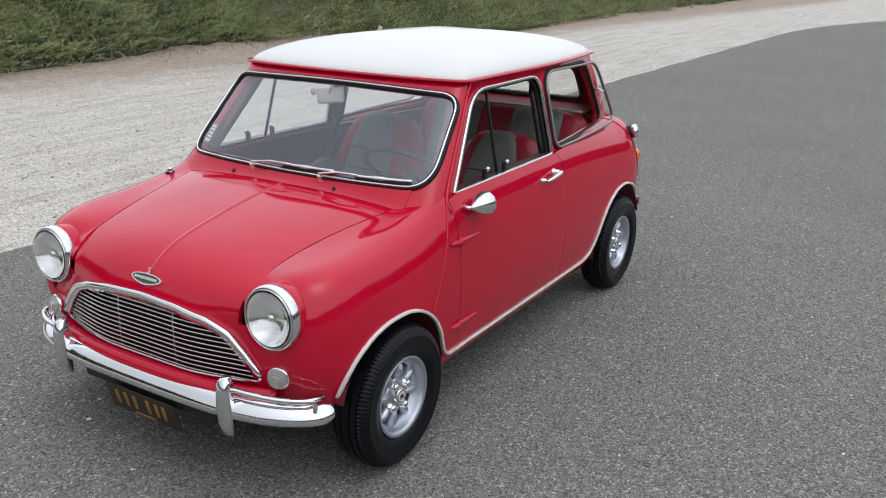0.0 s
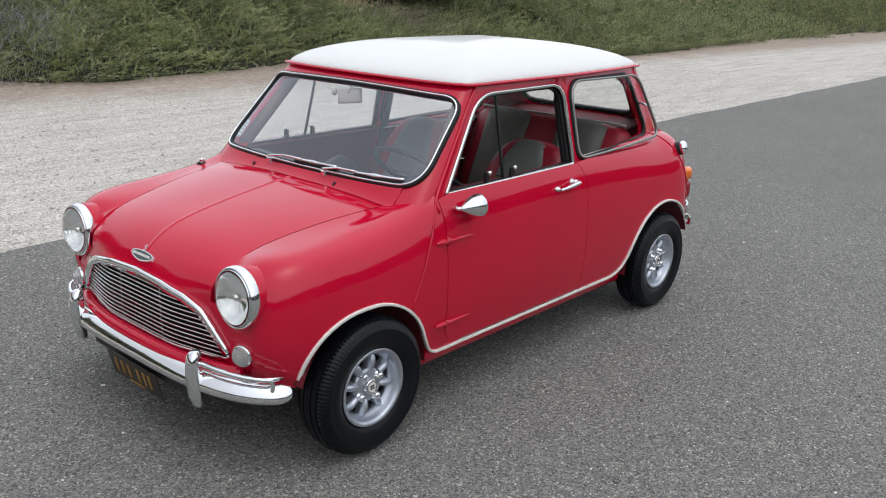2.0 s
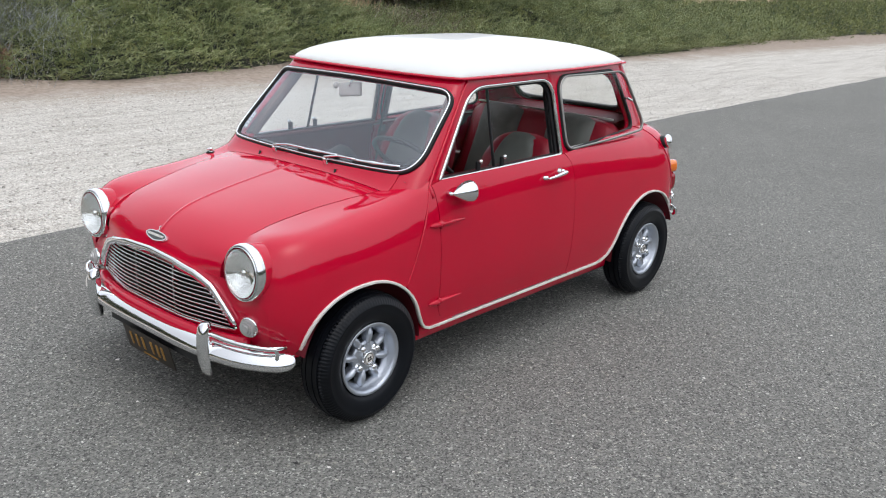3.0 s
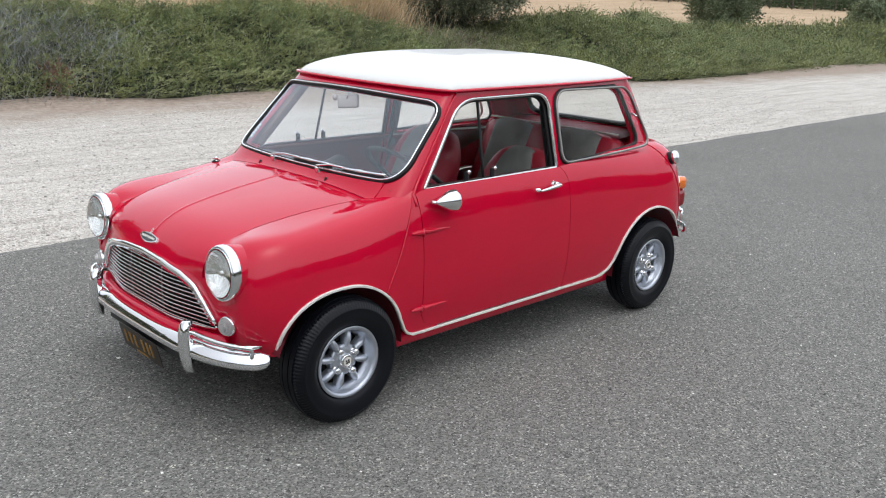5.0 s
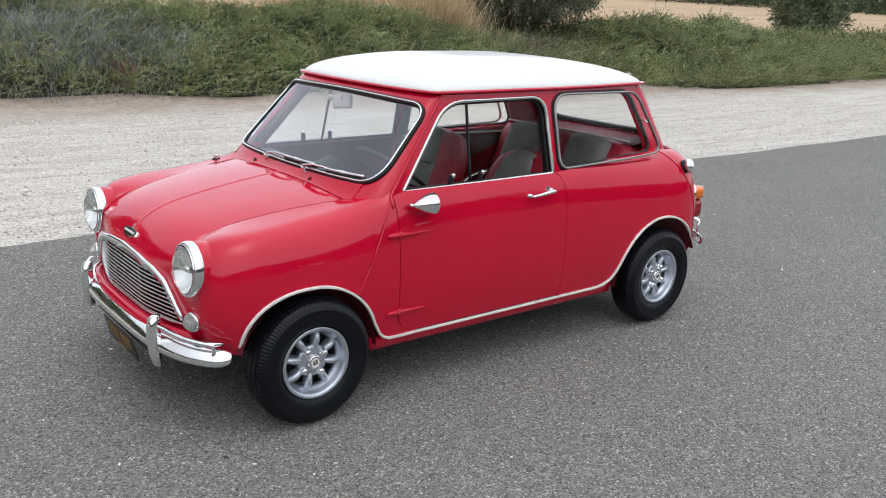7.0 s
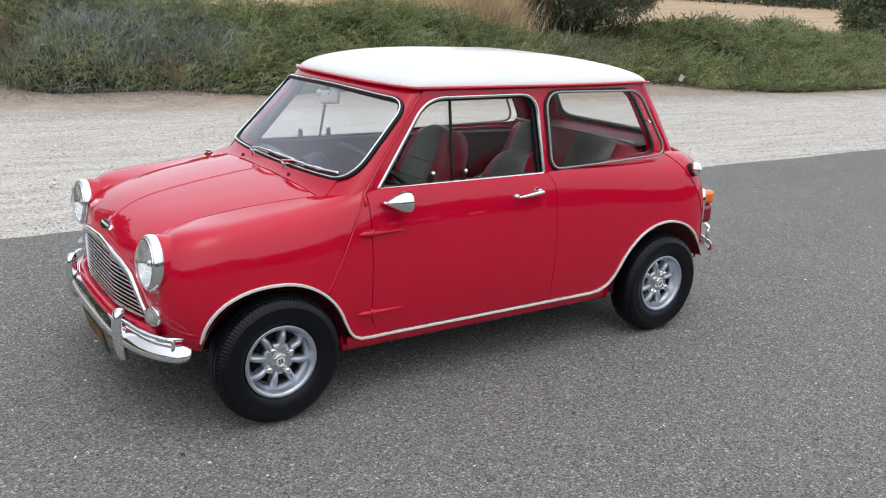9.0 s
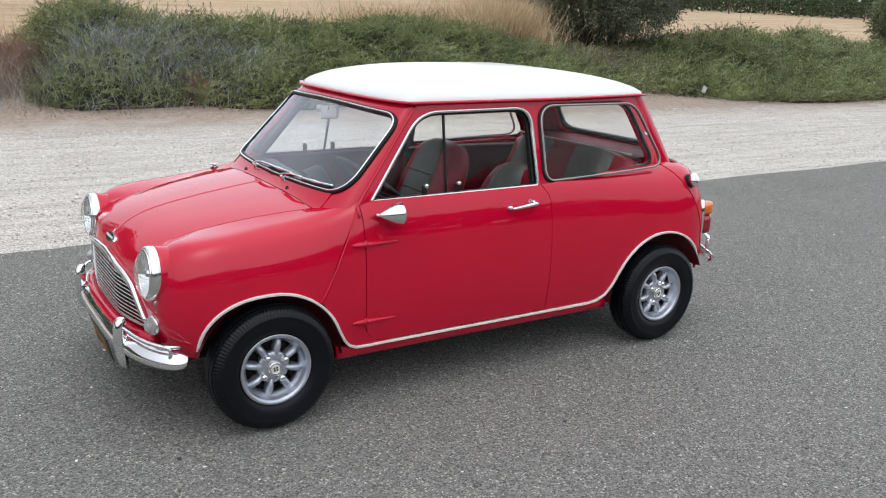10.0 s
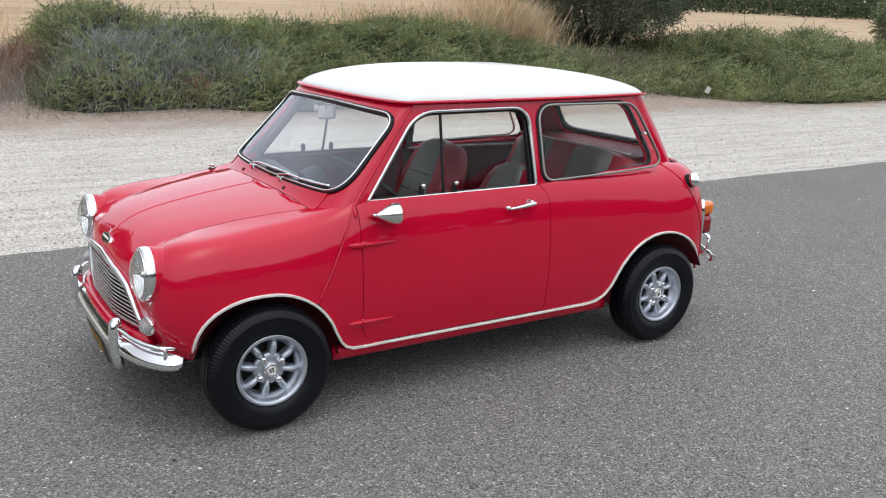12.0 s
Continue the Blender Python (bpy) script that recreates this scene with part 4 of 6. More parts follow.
def build_badge():
    f = 0.012
    x, y, z = bonnet_point(0.0, 0.64)
    x2, y2, z2 = bonnet_point(0.0, 0.72)
    tilt = math.degrees(math.atan2(x2 - x, z2 - z))
    m = Matrix.Translation((x - 0.004, 0.0, z)) @ Matrix.Rotation(radians(tilt), 4, "Y") @ Matrix.Rotation(radians(-90), 4, "Y") @ Matrix.Rotation(radians(-90), 4, "Z")
    def shield(sx, sz, h0, h1):
        bm = bmesh.new()
        out = [(-1.0, 0.05), (-0.88, -0.22), (-0.62, -0.42), (-0.36, -0.54), (0.0, -0.64), (0.36, -0.54), (0.62, -0.42), (0.88, -0.22), (1.0, 0.05), (0.86, 0.30), (0.5, 0.45), (0.0, 0.5), (-0.5, 0.45), (-0.86, 0.30)]
        lo = [bm.verts.new(m @ Vector((a * sx, b * sz, h0))) for a, b in out]
        hi = [bm.verts.new(m @ Vector((a * sx * 0.97, b * sz * 0.95, h1))) for a, b in out]
        bm.faces.new(hi)
        for i in range(len(out)):
            bm.faces.new((lo[i], lo[(i + 1) % len(out)], hi[(i + 1) % len(out)], hi[i]))
        bmesh.ops.recalc_face_normals(bm, faces=bm.faces[:])
        return bm
    badge = part("badge", shield(0.072, 0.036, -0.006, 0.004), CHROME, BONNET, "small winged chrome and enamel badge", False)
    part("enamel", shield(0.064, 0.0285, 0.003, 0.0052), BADGE_ENAMEL, BONNET, "", False)
    for i in range(12):
        part("badge_mark", block((0.0052, 0.009, 0.0015), m @ Matrix.Translation(((i - 5.5) * 0.0088, 0.0, 0.0057)), 0.0003), CREAM, BONNET, smooth=False)
    xs, ys, zs = bonnet_point(0.0, 0.74)
    ms = m.copy()
    ms.translation = Vector((xs - 0.002, 0, zs + 0.008))
    flat_text("S", 0.030, ms, 0.002, CHROME, "bonnet_letter", BONNET)


build_badge()


# ---- upper body ----
DOOR_WIN = rounded([(0.428, 0.841), (0.688, 1.176), (1.252, 1.180), (1.262, 0.844)], [0.015, 0.09, 0.085, 0.01], 8)
QUARTER_WIN = rounded([(1.306, 0.855), (1.302, 1.188), (1.884, 1.184), (2.066, 0.879)], [0.055, 0.085, 0.07, 0.085], 8)


def screen_outline(y_b, y_t, z_b, z_t, n=10):
    """Half outline of the windscreen, from the bottom middle round the corner to the top middle."""
    pts = [Vector((0.0, z_b)), Vector((y_b, z_b + 0.004)), Vector((y_t, z_t))] + [Vector((y_t * k, z_t + 0.012 * (1 - k ** 2))) for k in (0.75, 0.6, 0.45, 0.3, 0.15, 0.0)]
    r = rounded(pts, [0, 0.085, 0.075] + [0] * 6, 8)
    return [Vector((p[0], p[1])) for p in resample(r, 0.02, False)]


SCREEN_HALF = screen_outline(0.583, 0.541, 0.869, 1.166)


def build_house():
    for side in (-1, 1):
        mid_f = lambda z: screen_x(z) - SCREEN_L
        scr = [(max(screen_q(p[0], p[1]), mid_f(p[1]) + 0.0), p[1]) for p in SCREEN_HALF]
        back = [(back_x(z) + BACK_L, z) for z in (0.93, 1.16)]
        lo = [(screen_q(p, 0.842), 0.842) for p in (0.0, 0.2, 0.4)] + [(screen_q(0.5, 0.80), 0.80), (0.40, 0.80), (0.44, 0.842)] + [(x, 0.842) for x in np.linspace(0.5, 2.1, 12)] + [(back_x(0.85) + BACK_L * k, 0.85) for k in (0.3, 0.7, 1.0)]
        hi = [(back_x(GUTTER) + BACK_L * k, GUTTER) for k in (1.0, 0.6, 0.2)] + [(x, GUTTER) for x in np.linspace(1.95, 0.72, 12)] + [(screen_q(p, GUTTER), GUTTER) for p in (0.53, 0.45, 0.3, 0.1, 0.0)]
        # the middle edges skip the screen and the back window
        left = list(reversed(scr))
        bw = [(back_x(z) + BACK_L * (1 - k), z) for k, z in ((0.0, 0.930), (0.55, 0.930), (0.66, 0.955), (0.66, 1.12), (0.55, 1.16), (0.0, 1.16))]
        out = lo + bw + hi + left
        skin_part("upper_body", out, [DOOR_WIN, QUARTER_WIN], side, RED, car, step=0.022, rim=0.03, place=house)


build_house()


def build_scuttle():
    """The panel between the bonnet's rear edge and the windscreen."""
    bm = bmesh.new()
    cols = []
    for y in np.linspace(-0.53, 0.53, 61):
        f = y / 0.497
        x0 = 0.212 + 0.018 * min(1, f * f) + 2 * GAP
        if abs(y) > 0.497:
            x0 = 0.235 + 0.35 * (abs(y) - 0.497)
        zs = 0.866
        q = screen_q(min(abs(y), 0.575), zs)
        pe = house(q, zs, -1 if y < 0 else 1)
        x1, z1 = pe.x - 0.004, zs + 0.006
        z0 = top_height(x0, min(abs(y), 0.56)) - (0.0 if abs(y) < 0.56 else 0.3 * (abs(y) - 0.56))
        col = []
        for i in range(9):
            t = i / 8
            x = x0 + (x1 - x0) * t
            z = z0 + (z1 - z0) * (0.55 * t + 0.45 * t * t)
            col.append(bm.verts.new((x, y, z)))
        cols.append(col)
    for a, b in zip(cols, cols[1:]):
        for i in range(8):
            bm.faces.new((a[i], a[i + 1], b[i + 1], b[i]))
    turn_edges(bm, 0.012, (0.3, 0, 0.3))
    scuttle = part("scuttle", bm, RED, car)
    for x, y in ((0.236, -0.235), (0.236, 0.262)):
        part("washer_jet", revolve([(0.0, 0.009), (0.005, 0.008), (0.006, 0.0), (0.008, -0.002), (0.008, -0.01)], 14, pose(x, y, top_height(0.22, y) + 0.010)), RUBBER, car)


build_scuttle()


def build_glazing():
    def ring(half, push, n=1):
        full = [(p[0], p[1]) for p in half] + [(-p[0], p[1]) for p in reversed(half[1:-1])]
        return [house(screen_q(u, z), z, 1 if u > 0 else -1, push) if abs(u) > 1e-6 else house(screen_x(z) - SCREEN_L, z, 1, push) for u, z in full]

    pts = ring(SCREEN_HALF, 0.004)
    mid = sum(pts, Vector()) / len(pts)
    seal = part("windscreen_seal", sweep(pts, [(-0.0115, -0.008), (0.0115, -0.008), (0.0115, 0.003), (0.007, 0.007), (-0.007, 0.007), (-0.0115, 0.003)], True, up=lambda i: Vector((-0.75, 0, 0.6))), RUBBER, car, "black rubber windscreen seal with a chrome insert")
    inner = [p.lerp(mid, -0.001) + Vector((-0.006, 0, 0.005)) for p in pts]
    part("chrome_insert", sweep(inner, circle(0.0040, 8), True, up=lambda i: Vector((-0.75, 0, 0.6))), CHROME, seal)
    # the glass
    full = [(p[0], p[1]) for p in SCREEN_HALF] + [(-p[0], p[1]) for p in reversed(SCREEN_HALF[1:-1])]
    bm = panel(full, [], 0.035, lambda u, z: house(screen_q(u, z), z, 1 if u > 0 else -1, 0.001))
    g = part("windscreen", bm, WINDSCREEN_GLASS, car, "clear curved windscreen", True, CENTRE)
    g.visible_shadow = False
    bm = panel([(-0.40, 0.935), (0.40, 0.935), (0.36, 1.155), (-0.36, 1.155)], [], 0.05, lambda u, z: house(back_x(z) + BACK_L * (1 - abs(u) / 0.62), z, 1 if u > 0 else -1, -0.002))
    g = part("rear_window", bm, SIDE_GLASS, car, "", True, CENTRE)
    g.visible_shadow = False
    for side in (-1, 1):
        door = DOORS[side]
        pts = [house(u, z, side, 0.003) for u, z in resample(DOOR_WIN, 0.025)]
        part("window_frame", sweep(pts, [(-0.006, -0.008), (0.006, -0.008), (0.008, 0.0), (0.006, 0.008), (-0.006, 0.008)], True, up=lambda i: Vector((0, side, 0.2))), STEEL, door, "bright window frame")
        inner = [house(u, z, side, -0.014) for u, z in resample([Vector(p).lerp(Vector((0.9, 1.01)), 0.03) for p in DOOR_WIN], 0.03)]
        part("window_channel", sweep(inner, [(-0.007, -0.008), (0.007, -0.008), (0.007, 0.008), (-0.007, 0.008)], True, up=lambda i: Vector((0, side, 0.2))), RUBBER, door)
        # two sliding panes, overlapping in the middle; the near-side front pane stands a little back
        for x0, x1, push in ((0.40, 0.80, -0.018), (0.775, 1.27, -0.026)):
            poly = clip_pane(x0, x1)
            bm = panel(poly, [], 0.06, lambda u, z: house(u, z, side, push))
            g = part("sliding_pane", bm, SIDE_GLASS, door, "", True, CENTRE)
            g.visible_shadow = False
        bar = [house(0.790 + 0.004 * k, z, side, -0.012) for k, z in enumerate(np.linspace(0.85, 1.172, 6))]
        part("pane_edge", sweep(bar, [(-0.0042, -0.005), (0.0042, -0.005), (0.0042, 0.005), (-0.0042, 0.005)], up=(0, 1, 0)), RUBBER, door)
        for x in (0.683, 0.842):
            c = house(x, 0.866, side, -0.006)
            part("window_catch", block((0.022, 0.014, 0.044), Matrix.Translation(c), 0.004), RUBBER, door)
            part("catch_knob", ball((0.010, 0.010, 0.010), Matrix.Translation(c + Vector((0.002, side * 0.012, 0.022))), 12), CHROME, door)
        # quarter window, hinged at its front edge and standing slightly open
        ang = 0.088
        def swing(p):
            d = (p.x - 1.305) * ang
            return p + Vector((0, side * d, 0))
        seal = [house(u, z, side, 0.002) for u, z in resample(QUARTER_WIN, 0.025)]
        part("quarter_seal", sweep(seal, [(-0.008, -0.008), (0.008, -0.008), (0.008, 0.005), (-0.008, 0.005)], True, up=lambda i: Vector((0, side, 0.2))), RUBBER, car)
        fr = [swing(house(u, z, side, 0.008)) for u, z in resample([Vector(p).lerp(Vector((1.65, 1.03)), 0.012) for p in QUARTER_WIN], 0.025)]
        qw = part("quarter_window", sweep(fr, [(-0.0045, -0.006), (0.0045, -0.006), (0.005, 0.0), (0.0045, 0.006), (-0.0045, 0.006)], True, up=lambda i: Vector((0, side, 0.2))), DULL, car, "hinged rear quarter window standing ajar")
        bm = panel(QUARTER_WIN, [], 0.06, lambda u, z: swing(house(u, z, side, 0.006)))
        g = part("pane", bm, SIDE_GLASS, qw, "", True, CENTRE)
        g.visible_shadow = False
        c0 = house(1.985, 1.03, side, -0.015)
        c1 = swing(house(1.955, 1.03, side, 0.006))
        part("window_stay", sweep([c0, c0.lerp(c1, 0.5) + Vector((0, 0, 0.012)), c1], circle(0.006, 8), up=(1, 0, 0)), CHROME, qw)


def build_rear_seal():
    pts = []
    ring = [(k, z) for k, z in ((0.0, 0.934), (0.3, 0.934), (0.52, 0.937), (0.60, 0.946), (0.645, 0.975), (0.65, 1.05), (0.645, 1.10), (0.60, 1.14), (0.52, 1.153), (0.3, 1.156), (0.0, 1.156))]
    for side, seq in ((1, ring), (-1, ring[-2:0:-1])):
        pts += [house(back_x(z) + BACK_L * (1 - k), z, side, 0.0) for k, z in seq]
    part("rear_window_seal", sweep(pts, [(-0.013, -0.014), (0.013, -0.014), (0.013, 0.008), (-0.013, 0.008)], True, up=lambda i: Vector((0.85, 0, 0.5))), RUBBER, car, "black rubber rear window seal")


build_rear_seal()


def clip_pane(x0, x1):
    pts = [Vector(p) for p in resample(DOOR_WIN, 0.02)]
    out = []
    for p in pts:
        out.append(Vector((min(max(p[0], x0), x1), p[1])))
    res = [out[0]]
    for p in out[1:]:
        if (p - res[-1]).length > 0.004:
            res.append(p)
    # keep the vertical cut straight
    hull = []
    for p in res:
        if hull and abs(p[0] - hull[-1][0]) < 1e-6 and len(hull) > 1 and abs(hull[-2][0] - p[0]) < 1e-6:
            hull[-1] = p
        else:
            hull.append(p)
    return hull


build_glazing()


def build_roof():
    def edge(k, z=GUTTER, push=0.012):
        return k

    pts = []
    for q in np.linspace(screen_x(GUTTER) - SCREEN_L, screen_x(GUTTER), 26):
        pts.append(house(q, GUTTER, 1, 0.0))
    for q in np.linspace(screen_x(GUTTER), back_x(GUTTER), 40)[1:]:
        pts.append(house(q, GUTTER, 1, 0.0))
    for q in np.linspace(back_x(GUTTER), back_x(GUTTER) + BACK_L, 22)[1:]:
        pts.append(house(q, GUTTER, 1, 0.0))
    full = pts + [Vector((p.x, -p.y, p.z)) for p in reversed(pts[1:-1])]
    c = Vector((1.30, 0, GUTTER))
    bm = bmesh.new()
    rings = []
    ks = [1.0, 0.998, 0.993, 0.985, 0.975, 0.963, 0.95, 0.92, 0.88, 0.83, 0.77, 0.70, 0.62, 0.54, 0.46, 0.38, 0.30, 0.22, 0.14, 0.07]
    for k in ks:
        z = GUTTER + 0.006 + 0.119 * (1 - k ** 2.4) ** 0.64
        rings.append([bm.verts.new((c.x + (p.x - c.x) * k, p.y * k, z - 0.08 * (z - GUTTER - 0.006) * smooth((c.x + (p.x - c.x) * k - 1.35) / 0.7))) for p in full])
    n = len(full)
    for a, b in zip(rings, rings[1:]):
        for i in range(n):
            bm.faces.new((a[i], a[(i + 1) % n], b[(i + 1) % n], b[i]))
    top = bm.verts.new((c.x, 0, GUTTER + 0.006 + 0.119))
    for i in range(n):
        bm.faces.new((rings[-1][i], rings[-1][(i + 1) % n], top))
    roof = part("roof", bm, WHITE, car, "white painted domed roof", True, CENTRE)
    # headlining
    bm = bmesh.new()
    lo = []
    for k in (0.985, 0.9, 0.7, 0.4, 0.1):
        z = GUTTER - 0.012 + 0.10 * (1 - k ** 2.3) ** 0.80
        lo.append([bm.verts.new((c.x + (p.x - c.x) * k, p.y * k, z)) for p in full])
    for a, b in zip(lo, lo[1:]):
        for i in range(n):
            bm.faces.new((a[i], a[(i + 1) % n], b[(i + 1) % n], b[i]))
    bm.faces.new(lo[-1])
    part("headlining", bm, LINER, car)
    # gutter rail in body colour
    g = [Vector((p.x + 0.006 * (p.x - c.x) / 0.7, p.y * 1.018, p.z)) for p in full]
    part("gutter", sweep(g, [(-0.014, -0.002), (0.006, -0.004), (0.0095, 0.0), (0.009, 0.007), (0.006, 0.007), (0.004, 0.003), (-0.014, 0.006)], True), RED, car, "red drip rail under the roof")
    # seams that run from the gutter down the screen pillars
    for side in (-1, 1):
        seam = [skin(0.362, flank_tau(0.362, z), side) for z in (0.79, 0.81, 0.83)] + [house(screen_x(z) + 0.006, z, side, 0.002) for z in np.linspace(0.868, GUTTER - 0.004, 14)]
        part("pillar_seam", sweep(seam, circle(0.006, 7), up=(0, 1, 0)), RED, car)
        lining = [house(screen_x(z) + 0.004, z, side, -0.040) for z in np.linspace(0.86, GUTTER - 0.03, 12)]
        part("pillar_lining", sweep(lining, rounded([(-0.024, -0.034), (0.012, -0.034), (0.012, 0.034), (-0.024, 0.034)], 0.01, 3), up=(0, 1, 0)), PILLAR_TRIM, car, "brown lining of the screen pillar")


build_roof()


# ---- wheels ----
def build_wheel(m, side):
    """A ten-inch alloy wheel with eight spokes on a treaded tyre; local z points outwards."""
    rim = revolve([(0.128, -0.06), (0.129, 0.034), (0.134, 0.047), (0.1395, 0.053), (0.1420, 0.058), (0.1405, 0.0615), (0.1335, 0.0605), (0.1270, 0.0565), (0.1245, 0.051), (0.1225, 0.042), (0.1195, 0.034), (0.1165, 0.028), (0.108, 0.020), (0.106, 0.006), (0.114, -0.002), (0.114, -0.06)], 72, m, closed=True)
    wheel = part("wheel", rim, ALLOY, car, "black tyre on a silver eight-spoke alloy rim")
    n = 324
    down = (m.to_3x3().inverted() @ Vector((0, 0, -1))).normalized()      # the tread lies flat where it meets the road
    cz, sz = down.x, down.y
    bm = bmesh.new()
    prof = [(0.136, 0.046), (0.150, 0.062), (0.170, 0.0705), (0.190, 0.0735), (0.208, 0.0730), (0.2115, 0.0745), (0.215, 0.0722), (0.226, 0.067), (0.2345, 0.0605), (0.2405, 0.052), (0.2440, 0.044), (0.2400, 0.0430), (0.2400, 0.0395), (0.2455, 0.0385), (0.2475, 0.020), (0.2420, 0.019), (0.2420, 0.015), (0.2485, 0.014)]
    prof = prof + [(r, -z) for r, z in reversed(prof)]
    rings = []
    for i in range(n):
        a = 2 * math.pi * i / n
        c, s = math.cos(a), math.sin(a)
        notch = i % 3 == 0
        row = []
        for r, z in prof:
            rr = r - (0.0045 if notch and r > 0.233 and abs(z) > 0.0385 else 0)
            zz = z - (0.003 * (1 if z > 0 else -1) if notch and r > 0.225 and abs(z) > 0.06 else 0)
            rr = min(rr, 0.2455 / max(0.2, abs(s * sz + c * cz))) if (s * sz + c * cz) > 0.9 and r > 0.2 else rr
            row.append(bm.verts.new(m @ Vector((rr * c, rr * s, zz))))
        rings.append(row)
    for i in range(n):
        a, b = rings[i], rings[(i + 1) % n]
        for j in range(len(prof) - 1):
            bm.faces.new((a[j], b[j], b[j + 1], a[j + 1]))
    bmesh.ops.recalc_face_normals(bm, faces=bm.faces[:])
    tyre = part("tyre", bm, TYRE, wheel, "black treaded tyre", True)
    for poly in tyre.data.polygons:
        if (m.inverted() @ poly.center).xy.length > 0.236:
            poly.use_smooth = False
    # dish behind the spokes, and a drum coloured near-black as the shadow there
    part("hub", revolve([(0.0, 0.034), (0.040, 0.033), (0.055, 0.031), (0.0620, 0.027), (0.0645, 0.020), (0.0650, 0.000), (0.0, -0.002)], 40, m), ALLOY, wheel)
    part("shaded_brake_drum", revolve([(0.0, -0.012), (0.095, -0.014), (0.108, -0.022), (0.108, -0.05)], 36, m), UNDER, wheel)
    for k in range(8):
        a = 2 * math.pi * (k + 0.5) / 8
        mk = m @ Matrix.Rotation(a, 4, "Z")
        bm = bmesh.new()
        rows = []
        for r, w, z0, z1 in ((0.048, 0.0055, 0.020, 0.033), (0.056, 0.0105, 0.010, 0.038), (0.070, 0.0135, 0.002, 0.043), (0.085, 0.0150, 0.004, 0.0445), (0.097, 0.0140, 0.002, 0.043), (0.107, 0.0130, 0.000, 0.038), (0.1175, 0.0150, -0.004, 0.030)):
            rows.append([bm.verts.new(mk @ Vector((r, u * w, z0 + (z1 - z0) * v))) for u, v in ((-1.1, 0), (-1, 0.4), (-0.72, 0.80), (0, 1.0), (0.72, 0.80), (1, 0.4), (1.1, 0))])
        for p, q in zip(rows, rows[1:]):
            for j in range(6):
                bm.faces.new((p[j], p[j + 1], q[j + 1], q[j]))
        bmesh.ops.recalc_face_normals(bm, faces=bm.faces[:])
        part("spoke", bm, ALLOY, wheel)
    for k in range(4):
        a = 2 * math.pi * (k + 0.25) / 4
        mk = m @ Matrix.Translation((0.052 * math.cos(a), 0.052 * math.sin(a), 0.032))
        part("wheel_nut", revolve([(0.0165, -0.004), (0.0165, 0.002), (0.0128, 0.004), (0.0128, 0.015), (0.0098, 0.020), (0.0045, 0.0225), (0.0, 0.023)], 16, mk), CHROME, wheel)
    part("centre_cap", revolve([(0.0275, 0.03), (0.0275, 0.046), (0.0252, 0.050), (0.0192, 0.0505), (0.0185, 0.049), (0.0, 0.049)], 32, m), CHROME, wheel, "bright centre cap")
    part("cap_disc", revolve([(0.0178, 0.0495), (0.0, 0.0505)], 24, m), CREAM, wheel)
    bmk = bmesh.new()
    for u, v in ((-0.005, 0.004), (0.005, 0.004), (-0.005, -0.005), (0.005, -0.005)):
        block((0.007, 0.006, 0.002), m @ Matrix.Translation((u, v, 0.051)), 0.0, bmk)
    part("cap_mark", bmk, BLACK, wheel, smooth=False)
    return wheel


for _x, _y, _steer in ((-0.010, 0.655, 0.0), (2.025, 0.640, 0.0)):
    for _side in (-1, 1):
        _m = Matrix.Translation((_x, _side * _y, 0.2485)) @ Matrix.Rotation(radians(_side * -90), 4, "X") @ Matrix.Rotation(radians(11 if _x < 1 else 37), 4, "Z")
        build_wheel(_m, _side)


def build_floor():
    bm = bmesh.new()
    block((2.40, 0.90, 0.04), pose(1.14, 0, 0.195), 0.01, bm)
    block((1.36, 1.04, 0.05), pose(1.02, 0, 0.195), 0.01, bm)
    # front blocks, added out of sight to cut the light under the nose
    block((0.56, 0.70, 0.10), pose(0.0, 0, 0.235), 0.03, bm)
    block((0.06, 0.70, 0.07), pose(-0.345, 0, 0.30), 0.02, bm)
    part("floor_pan", bm, UNDER, car, smooth=False)
    bm = bmesh.new()
    block((0.02, 1.20, 0.55), pose(0.33, 0, 0.50), 0.0, bm)
    part("bulkhead", bm, BLACK, car, smooth=False)


build_floor()


# ---- outside fittings ----
def aim(p, direction, up=(0, 0, 1)):
    """A pose at p whose z axis looks along direction."""
    return Matrix.Translation(p) @ Vector(direction).to_track_quat("Z", "Y").to_matrix().to_4x4()


